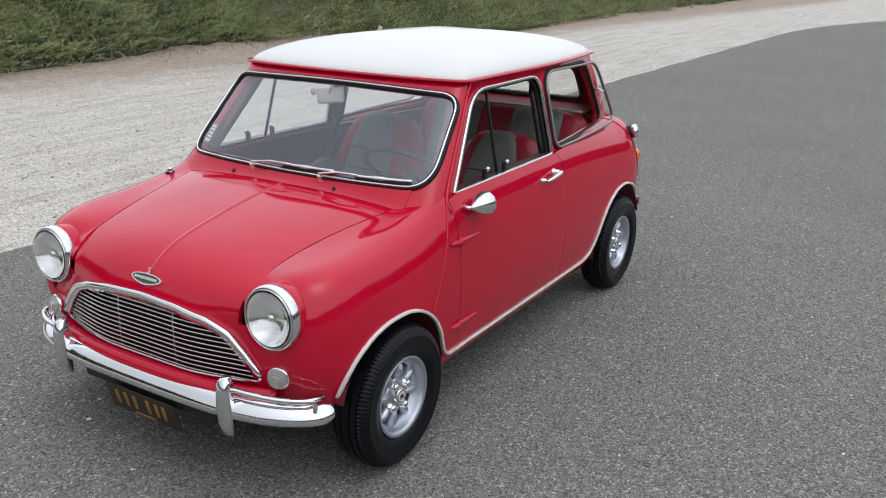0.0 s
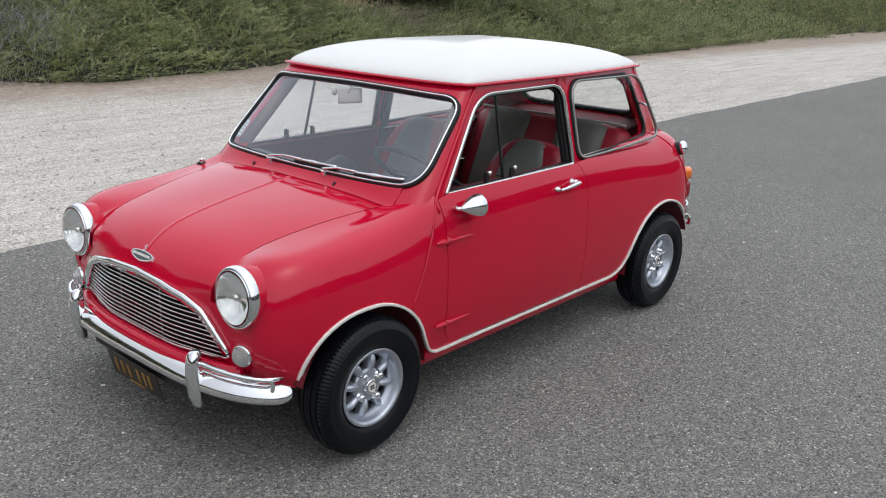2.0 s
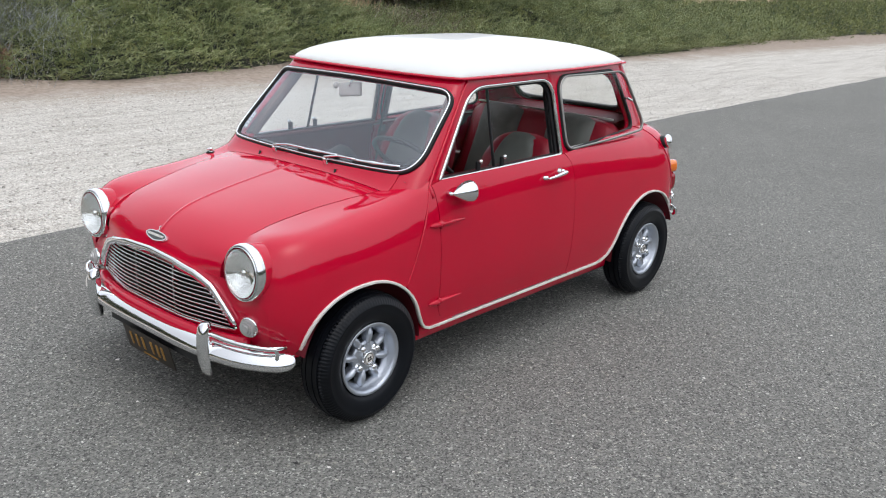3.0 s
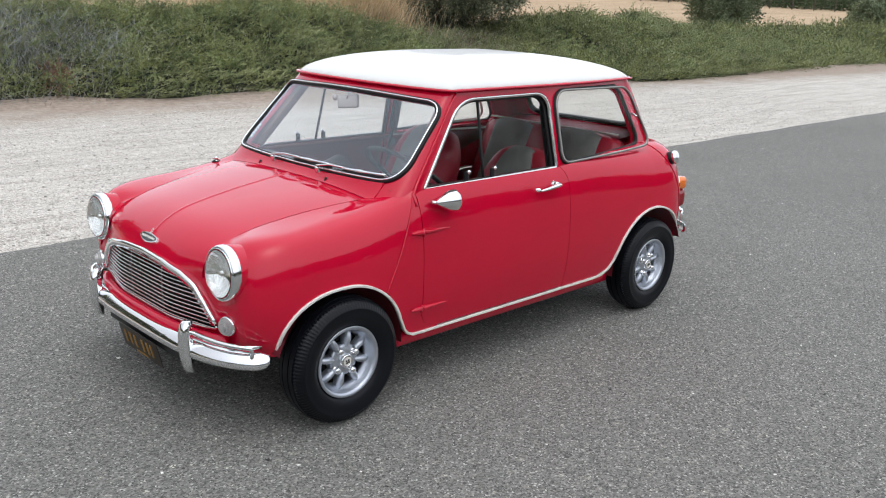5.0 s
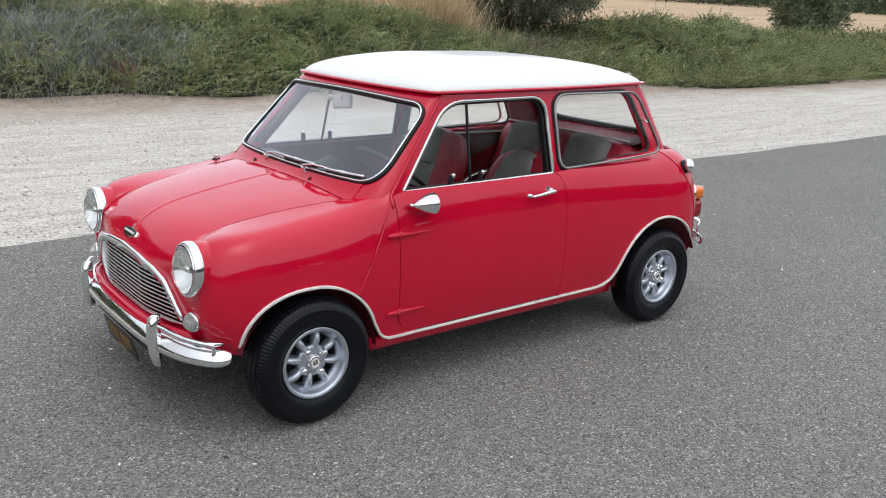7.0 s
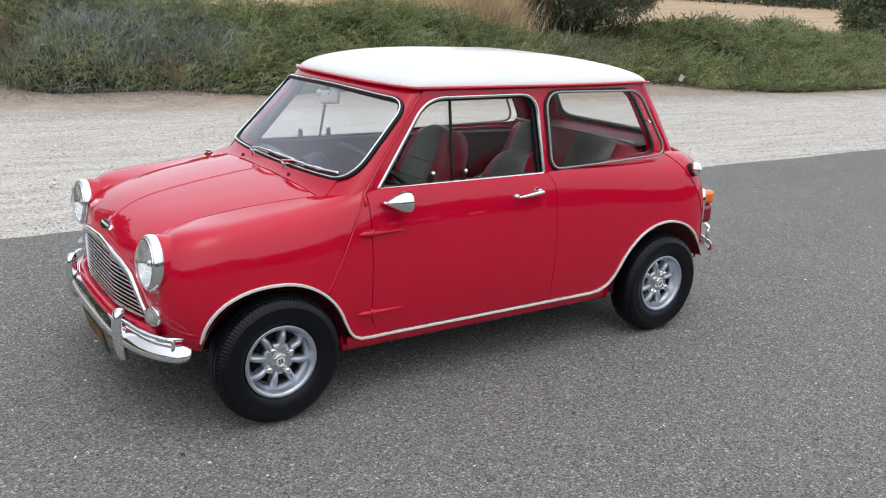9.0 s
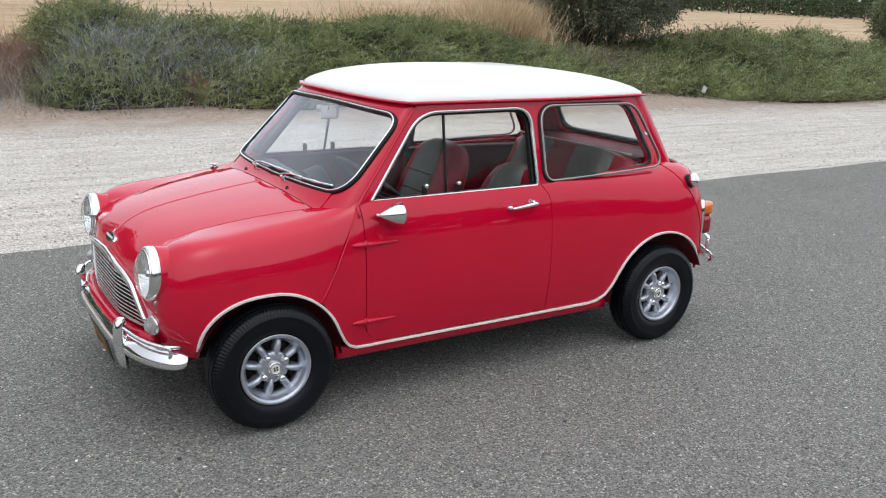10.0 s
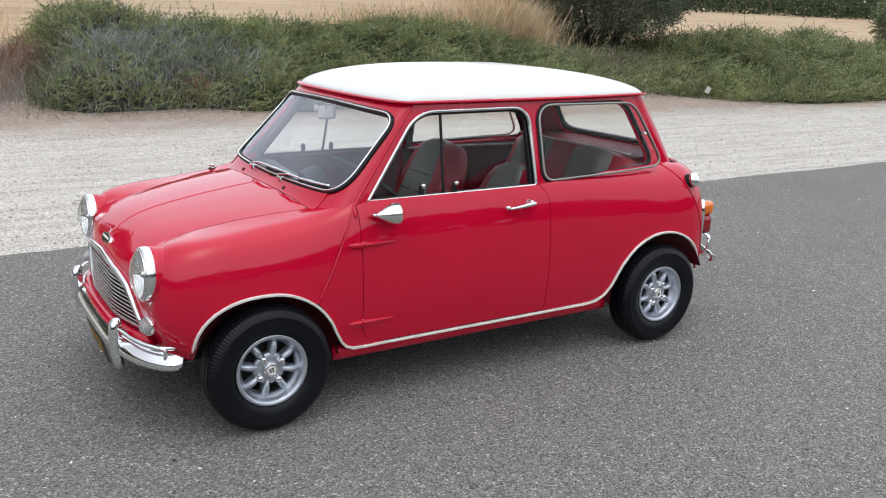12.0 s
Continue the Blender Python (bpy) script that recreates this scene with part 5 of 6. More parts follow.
def build_door_fittings(side):
    door = DOORS[side]
    # external hinges: long tapered fairings over the shut line
    for z in (0.690, 0.372):
        for x0, x1 in ((0.318, 0.371), (0.377, 0.515)):
            pts, sc = [], []
            for f in np.linspace(0, 1, 9):
                x = x0 + (x1 - x0) * f
                pts.append(skin(x, flank_tau(x, z), side) + Vector((0, side * 0.003, 0)))
            big = (lambda f: 0.35 + 0.65 * min(1, f * 2.0)) if x0 < 0.35 else (lambda f: 1.0 - 0.72 * f)
            part("hinge", sweep(pts, circle(0.013, 10, 0.011), scale=big), RED, door, "red painted outside hinge")
        part("hinge_pin", sweep([skin(0.374, flank_tau(0.374, z + dz), side) + Vector((0, side * 0.006, 0)) for dz in (-0.016, 0.016)], circle(0.007, 8), up=(1, 0, 0)), RED, door)
    # pull handle
    c = [skin(x, tau_of(z), side) for x, z in ((1.075, 0.770), (1.195, 0.783))]
    o = Vector((0, side * 0.030, 0))
    path = [c[0] + o * 0.75, c[0].lerp(c[1], 0.25) + o * 0.95, c[0].lerp(c[1], 0.6) + o * 1.0, c[0].lerp(c[1], 0.9) + o * 1.0, c[0].lerp(c[1], 1.06) + o * 0.95]
    handle = part("door_handle", sweep(resample(path, 0.012, False), circle(0.0125, 10, 0.0095), scale=lambda f: 0.60 + 0.55 * f), CHROME, door, "chrome lever handle")
    part("handle_boss", revolve([(0.0, 0.028), (0.009, 0.026), (0.012, 0.018), (0.013, 0.006), (0.017, 0.0), (0.017, -0.006)], 20, aim(c[1], (0, side, 0.12))), CHROME, door)
    part("handle_boss", revolve([(0.0, 0.018), (0.008, 0.016), (0.010, 0.0), (0.012, -0.005)], 16, aim(c[0], (0, side, 0.12))), CHROME, door)
    # trim panel inside
    bm = panel(rounded([(0.40, 0.30), (1.27, 0.30), (1.25, tau_of(0.845)), (0.41, tau_of(0.845))], 0.03), [], 0.05, lambda u, v: skin(u, v, side) - Vector((0, side * 0.050, 0)))
    part("door_trim", bm, INNER_RED, door, "dark red vinyl door lining")
    pts = [house(x, 0.846, side, -0.03) for x in np.linspace(0.43, 1.27, 20)]
    part("door_capping", sweep(pts, [(-0.03, -0.012), (0.02, -0.012), (0.02, 0.004), (-0.03, 0.004)]), INNER_RED, door)


for _side in (-1, 1):
    build_door_fittings(_side)


def build_mirror():
    """Bullet-shaped chrome mirror on the near door."""
    m = aim((0.426, -0.704, 0.804), (1, -0.10, 0.0)) @ Matrix.Scale(0.93, 4)
    prof = [(0.0, 0.0), (0.006, 0.001), (0.012, 0.010), (0.021, 0.026), (0.031, 0.043), (0.040, 0.062), (0.0455, 0.081), (0.0475, 0.096), (0.0470, 0.103), (0.044, 0.105), (0.0435, 0.100)]
    mirror = part("door_mirror", revolve(prof, 36, m), CHROME, car, "chrome bullet-shaped door mirror")
    part("mirror_glass", revolve([(0.0435, 0.101), (0.0, 0.102)], 30, m), REFLECTOR, mirror)
    part("mirror_stalk", sweep([(0.446, -0.645, 0.796), (0.436, -0.672, 0.801), (0.424, -0.698, 0.803), (0.444, -0.706, 0.804)], circle(0.0085, 10), scale=lambda f: 1.3 - 0.5 * f), CHROME, mirror)


build_mirror()


def build_wipers():
    for y0, y1, yb in ((0.175, -0.205, -0.01), (-0.160, -0.515, -0.31)):
        piv = Vector((0.246, y0, 0.876))
        def on_glass(y, z, push):
            return house(screen_q(y, z), z, 1 if y > 0 else -1, push)
        wip = part("wiper", revolve([(0.0, 0.011), (0.007, 0.010), (0.010, 0.003), (0.010, -0.012), (0.013, -0.016), (0.013, -0.030)], 18, aim(piv, (-0.5, 0, 0.86))), CHROME, car, "chrome windscreen wiper with black rubber blade")
        a1 = on_glass(yb, 0.888, 0.024)
        arm = [piv + Vector((0, 0, 0.012)), piv.lerp(a1, 0.5) + Vector((-0.004, 0, 0.014)), a1]
        part("arm", sweep(resample(arm, 0.03, False), [(-0.0075, -0.003), (0.0075, -0.003), (0.006, 0.004), (-0.006, 0.004)], scale=lambda f: 1.15 - 0.5 * f), CHROME, wip)
        ys = np.linspace(y0 - 0.14, y1, 16)
        zs = [0.886 + 0.004 * (i / 15) for i in range(16)]
        bl = [on_glass(y, z, 0.017) for y, z in zip(ys, zs)]
        part("blade", sweep(bl, [(-0.0075, -0.003), (0.0075, -0.003), (0.005, 0.0045), (-0.005, 0.0045)], up=lambda i: Vector((-0.8, 0, 0.6)), scale=lambda f: 0.7 + 0.45 * math.exp(-((f - 0.45) / 0.1) ** 2)), CHROME, wip)
        part("rubber", sweep([on_glass(y, z - 0.007, 0.008) for y, z in zip(ys, zs)], [(-0.009, -0.007), (0.009, -0.007), (0.006, 0.006), (-0.006, 0.006)], up=lambda i: Vector((-0.8, 0, 0.6))), RUBBER, wip)


build_wipers()


def build_tail():
    for side in (-1, 1):
        # upright lamp: amber over red on a bright base
        s = s_rear(y=0.585)
        p = skin(s, tau_of(0.575), side)
        d = Vector((0.80, side * 0.55, 0.10)).normalized()
        m = aim(p, d)
        out_x = Vector((0, 0, 1)).cross(d).normalized()
        def slab(z0, z1, depth, w, bot_round, top_round):
            bm = bmesh.new()
            rings = []
            for h, k in ((-0.02, 1.0), (depth * 0.6, 1.0), (depth * 0.88, 0.90), (depth, 0.6)):
                ring = []
                for i in range(28):
                    a = 2 * math.pi * i / 28
                    u = math.cos(a) * w * k
                    v = math.sin(a)
                    zz = (z0 + z1) / 2 + (z1 - z0) / 2 * (abs(v) ** (0.6)) * (1 if v > 0 else -1) * (0.5 + 0.5 * k)
                    ring.append(bm.verts.new(p + out_x * u + d * h + Vector((0, 0, zz - 0.575))))
                rings.append(ring)
            for a, b in zip(rings, rings[1:]):
                for i in range(28):
                    bm.faces.new((a[i], a[(i + 1) % 28], b[(i + 1) % 28], b[i]))
            bm.faces.new(rings[-1])
            bmesh.ops.recalc_face_normals(bm, faces=bm.faces[:])
            return bm
        lamp = part("tail_lamp", slab(0.486, 0.676, 0.012, 0.044, 1, 1), CHROME, car, "upright tail lamp, amber above red")
        part("amber_lens", slab(0.596, 0.668, 0.054, 0.036, 0, 1), AMBER, lamp, "amber lens")
        part("red_lens", slab(0.494, 0.600, 0.052, 0.036, 1, 0), LENS_RED, lamp, "red lens")
    ys = np.linspace(-0.635, 0.635, 60)
    a, w, n = TAIL_A + 0.072, 0.736, 3.6
    pts = [Vector((TAIL_X + a * max(0, 1 - (abs(y) / w) ** n) ** (1 / n), y, 0.385)) for y in ys]
    rb = part("rear_bumper", sweep(pts, BLADE), CHROME, car, "chrome rear bumper")
    for side in (-1, 1):
        path = [Vector((TAIL_X + (a + 0.004) * max(0, 1 - (y / w) ** n) ** (1 / n), side * y, 0.475)) for y in np.linspace(0.40, 0.60, 10)]
        e = path[-1]
        path += [e + Vector((-0.022, side * 0.018, -0.006)), e + Vector((-0.030, side * 0.024, -0.022)), e + Vector((-0.028, side * 0.022, -0.08))]
        path = [path[0] + Vector((0, 0, -0.07))] + path
        part("corner_bar", sweep(path, circle(0.009, 10), up=(0.3, 0.3, 0.9)), CHROME, rb)
    # filler cap on the near shoulder
    m = aim((2.224, -0.640, 0.798), (0.20, -0.92, 0.33))
    cap = part("fuel_cap", revolve([(0.0, 0.040), (0.020, 0.039), (0.032, 0.034), (0.036, 0.026), (0.036, 0.018), (0.032, 0.014), (0.030, -0.03)], 32, m), CHROME, car, "round chrome fuel filler cap")
    part("cap_seal", revolve([(0.028, 0.012), (0.033, 0.010), (0.034, 0.004), (0.036, -0.004), (0.036, -0.045)], 28, m), RUBBER, cap)
    # retracted aerial on the far wing
    m = pose(0.185, 0.566, top_height(0.185, 0.55) - 0.004)
    ae = part("aerial", revolve([(0.0, 0.026), (0.006, 0.025), (0.009, 0.021), (0.009, 0.016), (0.006, 0.012), (0.007, 0.008), (0.015, 0.003), (0.016, -0.01)], 16, m), CHROME, car, "short retracted aerial on the wing")
    part("aerial_tip", sweep([(0.185 - 0.004, 0.566, m.translation.z + 0.018), (0.172, 0.560, m.translation.z + 0.022), (0.158, 0.552, m.translation.z + 0.024)], circle(0.0035, 8), up=(0, 0, 1)), CHROME, ae)
    part("aerial_base", revolve([(0.022, -0.01), (0.022, 0.004), (0.014, 0.009)], 16, m), RUBBER, ae)


build_tail()


def build_cards():
    # decal in the far lower corner of the screen
    def on(y, z, push):
        return house(screen_q(y, z), z, 1, push)
    bm = bmesh.new()
    g = [[bm.verts.new(on(y, z, -0.004)) for y in np.linspace(0.505, 0.550, 4)] for z in np.linspace(0.905, 0.972, 4)]
    for a, b in zip(g, g[1:]):
        for i in range(3):
            bm.faces.new((a[i], a[i + 1], b[i + 1], b[i]))
    sticker = part("screen_decal", bm, plain("grey_decal", (0.20, 0.20, 0.20), 0.5, 0, 0.1, 30, 0.0), car, "small grey paper decal inside the windscreen")
    for z in (0.915, 0.928, 0.940, 0.953, 0.964):
        bm = bmesh.new()
        g = [[bm.verts.new(on(y, zz, -0.0025)) for y in np.linspace(0.511, 0.544, 4)] for zz in (z - 0.003, z + 0.003)]
        for i in range(3):
            bm.faces.new((g[0][i], g[0][i + 1], g[1][i + 1], g[1][i]))
        part("decal_bar", bm, CREAM, sticker)


build_cards()


# ---- interior ----
def cushion(width, height, depth, m, bulge=0.03, taper=0.0, n=14, round_top=0.5, shrink=0.42):
    """An upholstered pad: local x across, z up, y its thickness; rounded top corners and swollen faces."""
    bm = bmesh.new()
    rows = []
    for j in range(n + 1):
        v = j / n
        row_f, row_b = [], []
        for i in range(n + 1):
            u = 2 * i / n - 1
            w = width / 2 * (1 - taper * v)
            if v > 1 - round_top:
                t = (v - 1 + round_top) / round_top
                w *= (1 - shrink * t ** 2.6)
            x, z = u * w, height * (v if v < 0.999 else 1.0) - 0.04 * height * abs(u) ** 3 * v
            e = (1 - abs(u) ** 4) ** 0.5 * (1 - abs(2 * v - 1) ** 6) ** 0.5
            row_f.append(bm.verts.new(m @ Vector((x, -depth * 0.22 - (depth * 0.28 + bulge) * e, z))))
            row_b.append(bm.verts.new(m @ Vector((x, depth * 0.22 + depth * 0.28 * e, z))))
        rows.append((row_f, row_b))
    for (f0, b0), (f1, b1) in zip(rows, rows[1:]):
        for i in range(n):
            bm.faces.new((f0[i], f0[i + 1], f1[i + 1], f1[i]))
            bm.faces.new((b0[i + 1], b0[i], b1[i], b1[i + 1]))
        bm.faces.new((f0[0], f1[0], b1[0], b0[0]))
        bm.faces.new((f0[n], b0[n], b1[n], f1[n]))
    for f, b in (rows[0], rows[-1]):
        for i in range(n):
            bm.faces.new((f[i], b[i], b[i + 1], f[i + 1]))
    bmesh.ops.recalc_face_normals(bm, faces=bm.faces[:])
    return bm


def build_front_seat(side):
    # local y points backwards (x of the car)
    back, low = (0.045, 0.03) if side < 0 else (0.0, 0.0)       # the driver's seat is slid back
    m = Matrix.Translation((1.165 + back, side * 0.322, 0.40 - low)) @ Matrix(((0, 1, 0, 0), (1, 0, 0, 0), (0, 0, 1, 0), (0, 0, 0, 1))) @ Matrix.Rotation(radians(-25), 4, "X")
    seat = part("front_seat", cushion(0.475, 0.555, 0.15, m, 0.02), SEAT_RED, car, "red vinyl bucket seat with grey cloth centre")
    centre = cushion(0.31, 0.515, 0.10, m @ Matrix.Translation((0, -0.048, 0.03)), 0.012, 0.12)
    part("seat_centre", centre, SEAT_GREY, seat, "grey cloth panel")
    for k in range(3):
        z = 0.14 + 0.10 * k
        part("seat_seam", sweep([m @ Vector((x, -0.110 - 0.004 * (1 - (x / 0.15) ** 2), z)) for x in np.linspace(-0.115, 0.115, 10)], circle(0.0028, 5)), RUBBER, seat)
    edge = []
    for f in np.linspace(0, 1, 30):
        a = math.pi * f
        edge.append(m @ Vector((0.165 * math.cos(a) * (1 - 0.1 * math.sin(a)), -0.068, 0.10 + 0.435 * math.sin(a) ** 0.75)))
    part("piping", sweep(edge, circle(0.0028, 6), up=(1, 0, 0)), PIPING, seat)
    mb = Matrix.Translation((1.15, side * 0.335, 0.41)) @ Matrix(((0, 0, -1, 0), (1, 0, 0, 0), (0, -1, 0, 0), (0, 0, 0, 1)))
    part("seat_cushion", cushion(0.46, 0.46, 0.15, mb, 0.02), SEAT_RED, seat)
    part("cushion_centre", cushion(0.27, 0.40, 0.10, mb @ Matrix.Translation((0, -0.045, 0.03)), 0.012), SEAT_GREY, seat)


for _side in (-1, 1):
    build_front_seat(_side)


def build_rear_seat():
    flip = Matrix(((0, 1, 0, 0), (1, 0, 0, 0), (0, 0, 1, 0), (0, 0, 0, 1)))
    m = Matrix.Translation((1.80, 0, 0.42)) @ flip @ Matrix.Rotation(radians(-24), 4, "X")
    seat = part("rear_seat", cushion(0.98, 0.53, 0.13, m, 0.015, 0.0, 18, 0.12, 0.08), SEAT_RED, car, "red rear bench with grey cloth panels")
    for x in (-0.235, 0.235):
        part("seat_centre", cushion(0.28, 0.505, 0.11, m @ Matrix.Translation((x, -0.058, 0.012)), 0.004, 0.0, 12, 0.06, 0.03), SEAT_GREY, seat, "grey cloth panel")
    part("piping", sweep([m @ Vector((x, -0.040, 0.525)) for x in np.linspace(-0.46, 0.46, 20)], circle(0.006, 6)), PIPING, seat)
    mb = Matrix.Translation((1.78, 0, 0.41)) @ Matrix(((0, 0, -1, 0), (1, 0, 0, 0), (0, -1, 0, 0), (0, 0, 0, 1)))
    part("seat_cushion", cushion(1.10, 0.46, 0.15, mb, 0.02, 0, 16, 0.15), SEAT_RED, seat)
    for x in (-0.31, 0.31):
        part("cushion_centre", cushion(0.36, 0.40, 0.11, mb @ Matrix.Translation((x, -0.040, 0.02)), 0.01), SEAT_GREY, seat)
    # parcel shelf and side pockets
    bm = bmesh.new()
    cols = []
    for y in np.linspace(-0.44, 0.44, 21):
        zr = 0.918
        f = float(np.interp(abs(y) / house_half(back_x(zr), zr) * 0.52, BA[3], BA[0])) / BA[0][-1]
        xr = house(back_x(zr) + BACK_L * (1 - f), zr, 1).x - 0.025
        cols.append([bm.verts.new((2.0 + (xr - 2.0) * k, y, z)) for k, z in ((0, 0.86), (0, 0.888), (0.5, 0.900), (1, zr))])
    for a, b in zip(cols, cols[1:]):
        for i in range(3):
            bm.faces.new((a[i], a[i + 1], b[i + 1], b[i]))
    part("parcel_shelf", bm, INNER_RED, car)
    for side in (-1, 1):
        bm = panel([(1.30, 0.42), (2.02, 0.62), (2.05, tau_of(0.845)), (1.29, tau_of(0.845))], [], 0.06, lambda u, v: skin(u, v, side) - Vector((0, side * 0.06, 0)))
        part("quarter_lining", bm, INNER_RED, car)
        top = [house(x, 0.852, side, -0.035) for x in np.linspace(1.28, 2.06, 16)]
        part("quarter_capping", sweep(top, [(-0.035, -0.02), (0.025, -0.02), (0.025, 0.0), (-0.035, 0.0)]), INNER_RED, car)
        part("waist_piping", sweep([p + Vector((0, -side * 0.03, 0.002)) for p in top], circle(0.004, 6)), PIPING, car)


build_rear_seat()


def build_dash():
    bm = bmesh.new()
    rows = []
    for y in np.linspace(-0.575, 0.575, 24):
        prof = [(0.30, 0.845), (0.42, 0.838), (0.500, 0.826), (0.515, 0.815), (0.512, 0.790), (0.47, 0.775), (0.45, 0.66)]
        k = -0.05 * (1 - (y / 0.575) ** 2)
        rows.append([bm.verts.new((x + k, y, z)) for x, z in prof])
    for a, b in zip(rows, rows[1:]):
        for i in range(len(a) - 1):
            bm.faces.new((a[i], a[i + 1], b[i + 1], b[i]))
    part("dashboard", bm, BLACK, car, "black padded dashboard shelf")
    part("instrument_pod", revolve([(0.0, 0.05), (0.07, 0.05), (0.078, 0.04), (0.078, -0.04)], 28, aim((0.47, 0.0, 0.80), (0.9, 0, 0.3))), BLACK, car)
    # steering wheel, near side
    m = aim((0.600, -0.335, 0.842), (0.62, 0, 0.78))
    rim = [m @ Vector((0.197 * math.cos(a), 0.197 * math.sin(a), 0)) for a in np.linspace(0, 2 * math.pi, 60)[:-1]]
    sw = part("steering_wheel", sweep(rim, circle(0.0105, 9), True, up=lambda i: m.to_3x3() @ Vector((0, 0, 1))), BLACK, car, "thin black steering wheel with flat spokes")
    for a in (radians(200), radians(-20)):
        part("spoke", sweep([m @ Vector((r * math.cos(a), r * math.sin(a), -0.02 * (1 - r / 0.19))) for r in np.linspace(0.02, 0.192, 6)], [(-0.012, -0.002), (0.012, -0.002), (0.012, 0.002), (-0.012, 0.002)], up=lambda i: m.to_3x3() @ Vector((0, 0, 1))), BLACK, sw)
    part("horn_boss", revolve([(0.0, 0.012), (0.025, 0.008), (0.032, -0.01), (0.030, -0.05)], 24, m), BLACK, sw)
    part("column", sweep([m @ Vector((0, 0, -0.03)), m @ Vector((0, 0, -0.34))], circle(0.02, 12)), BLACK, sw)
    # rear-view mirror on its stem, back towards the screen
    mm = Matrix.Translation((0.555, 0.028, 1.120)) @ Matrix.Rotation(radians(12), 4, "Z") @ Matrix.Rotation(radians(8), 4, "Y") @ Matrix.Rotation(radians(-7), 4, "X")
    mir = part("interior_mirror", block((0.020, 0.118, 0.062), mm, 0.009, None, 3), PIPING, car, "pale grey backed rear-view mirror")
    part("mirror_knob", ball((0.013, 0.013, 0.016), mm @ Matrix.Translation((-0.004, 0.074, 0.020)), 12), PIPING, mir)
    part("stem", sweep([(0.548, 0.028, 1.13), (0.556, 0.022, 1.155), (0.585, 0, 1.185)], circle(0.005, 8), up=(1, 0, 0)), CHROME, mir)
    # far seat belts hang from the door pillars
    for side in (-1, 1):
        path = [house(1.285, z, side, -0.055) for z in np.linspace(1.13, 0.80, 10)]
        belt = part("seat_belt", sweep(path, [(-0.022, -0.0012), (0.022, -0.0012), (0.022, 0.0012), (-0.022, 0.0012)], up=(0, 1, 0)), BLACK, car, "black seat belt hanging from the door pillar")
        part("belt_anchor", block((0.04, 0.014, 0.05), Matrix.Translation(house(1.285, 1.135, side, -0.05)), 0.005), BLACK, belt)


build_dash()


# ---- plants ----
def leaf_mat(name, stops, rough=0.6, clump=0.0):
    m, nt, b = mat_base(name)
    g = nt.nodes.new("ShaderNodeNewGeometry")
    v = coords(nt)
    fac = g.outputs["Random Per Island"]
    if clump:
        # whole twigs share a tone, leaves on them differ little
        tone = node(nt, "ShaderNodeMapRange")
        tone.inputs["From Min"].default_value, tone.inputs["From Max"].default_value = 0.30, 0.70
        nt.links.new(noise_tex(nt, v, clump, 2.0), tone.inputs["Value"])
        fm = nt.nodes.new("ShaderNodeMix")
        fm.inputs[0].default_value = 0.30
        nt.links.new(tone.outputs[0], fm.inputs[2])
        nt.links.new(fac, fm.inputs[3])
        fac = fm.outputs[0]
    c = ramp(nt, fac, stops)
    br = ramp(nt, noise_tex(nt, v, 1.1, 4.0), [(0.3, grey(0.30)), (0.7, grey(0.62))])
    c = mixc(nt, c, br, 0.9, "OVERLAY")
    nt.links.new(c, b.inputs["Base Color"])
    b.inputs["Roughness"].default_value = rough
    return m


HEDGE_LEAF = leaf_mat("hedge_leaf", [(0.0, (0.034, 0.050, 0.015)), (0.40, (0.125, 0.156, 0.050)), (0.80, (0.29, 0.305, 0.110)), (1.0, (0.44, 0.44, 0.20))], 0.55, 3.2)
HEDGE_TIP = leaf_mat("hedge_tip_leaf", [(0.0, (0.15, 0.20, 0.085)), (0.5, (0.28, 0.325, 0.15)), (1.0, (0.44, 0.45, 0.24))], 0.6, 2.5)
# near-black for the sheet under the leaves: shade put into the colour
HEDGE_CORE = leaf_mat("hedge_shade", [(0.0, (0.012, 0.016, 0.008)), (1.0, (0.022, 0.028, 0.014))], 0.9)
OLIVE_LEAF = leaf_mat("bush_leaf", [(0.0, (0.034, 0.046, 0.022)), (0.6, (0.105, 0.125, 0.066)), (1.0, (0.26, 0.285, 0.18))])
SAGE_LEAF = leaf_mat("sage_leaf", [(0.0, (0.09, 0.12, 0.055)), (0.6, (0.20, 0.245, 0.125)), (1.0, (0.36, 0.40, 0.25))])
VINE_LEAF = leaf_mat("vine_leaf", [(0.0, (0.025, 0.050, 0.016)), (0.7, (0.055, 0.10, 0.03)), (1.0, (0.10, 0.15, 0.05))])
DRY_GRASS = leaf_mat("dry_stalk", [(0.0, (0.46, 0.33, 0.19)), (0.6, (0.68, 0.52, 0.32)), (1.0, (0.80, 0.66, 0.46))], 0.9)
GREY_TWIG = leaf_mat("grey_twig", [(0.0, (0.22, 0.23, 0.22)), (0.6, (0.38, 0.39, 0.385)), (1.0, (0.55, 0.56, 0.56))], 0.9)
DRY_TWIG = leaf_mat("dry_twig", [(0.0, (0.20, 0.14, 0.10)), (0.6, (0.36, 0.29, 0.23)), (1.0, (0.52, 0.48, 0.43))], 0.9)
RUST_LEAF = leaf_mat("withered_leaf", [(0.0, (0.22, 0.12, 0.08)), (1.0, (0.40, 0.24, 0.18))], 0.9)
BARK = plain("grey_bark", (0.10, 0.085, 0.07), 0.9, 0.0, 0.3, 15, 0.6)


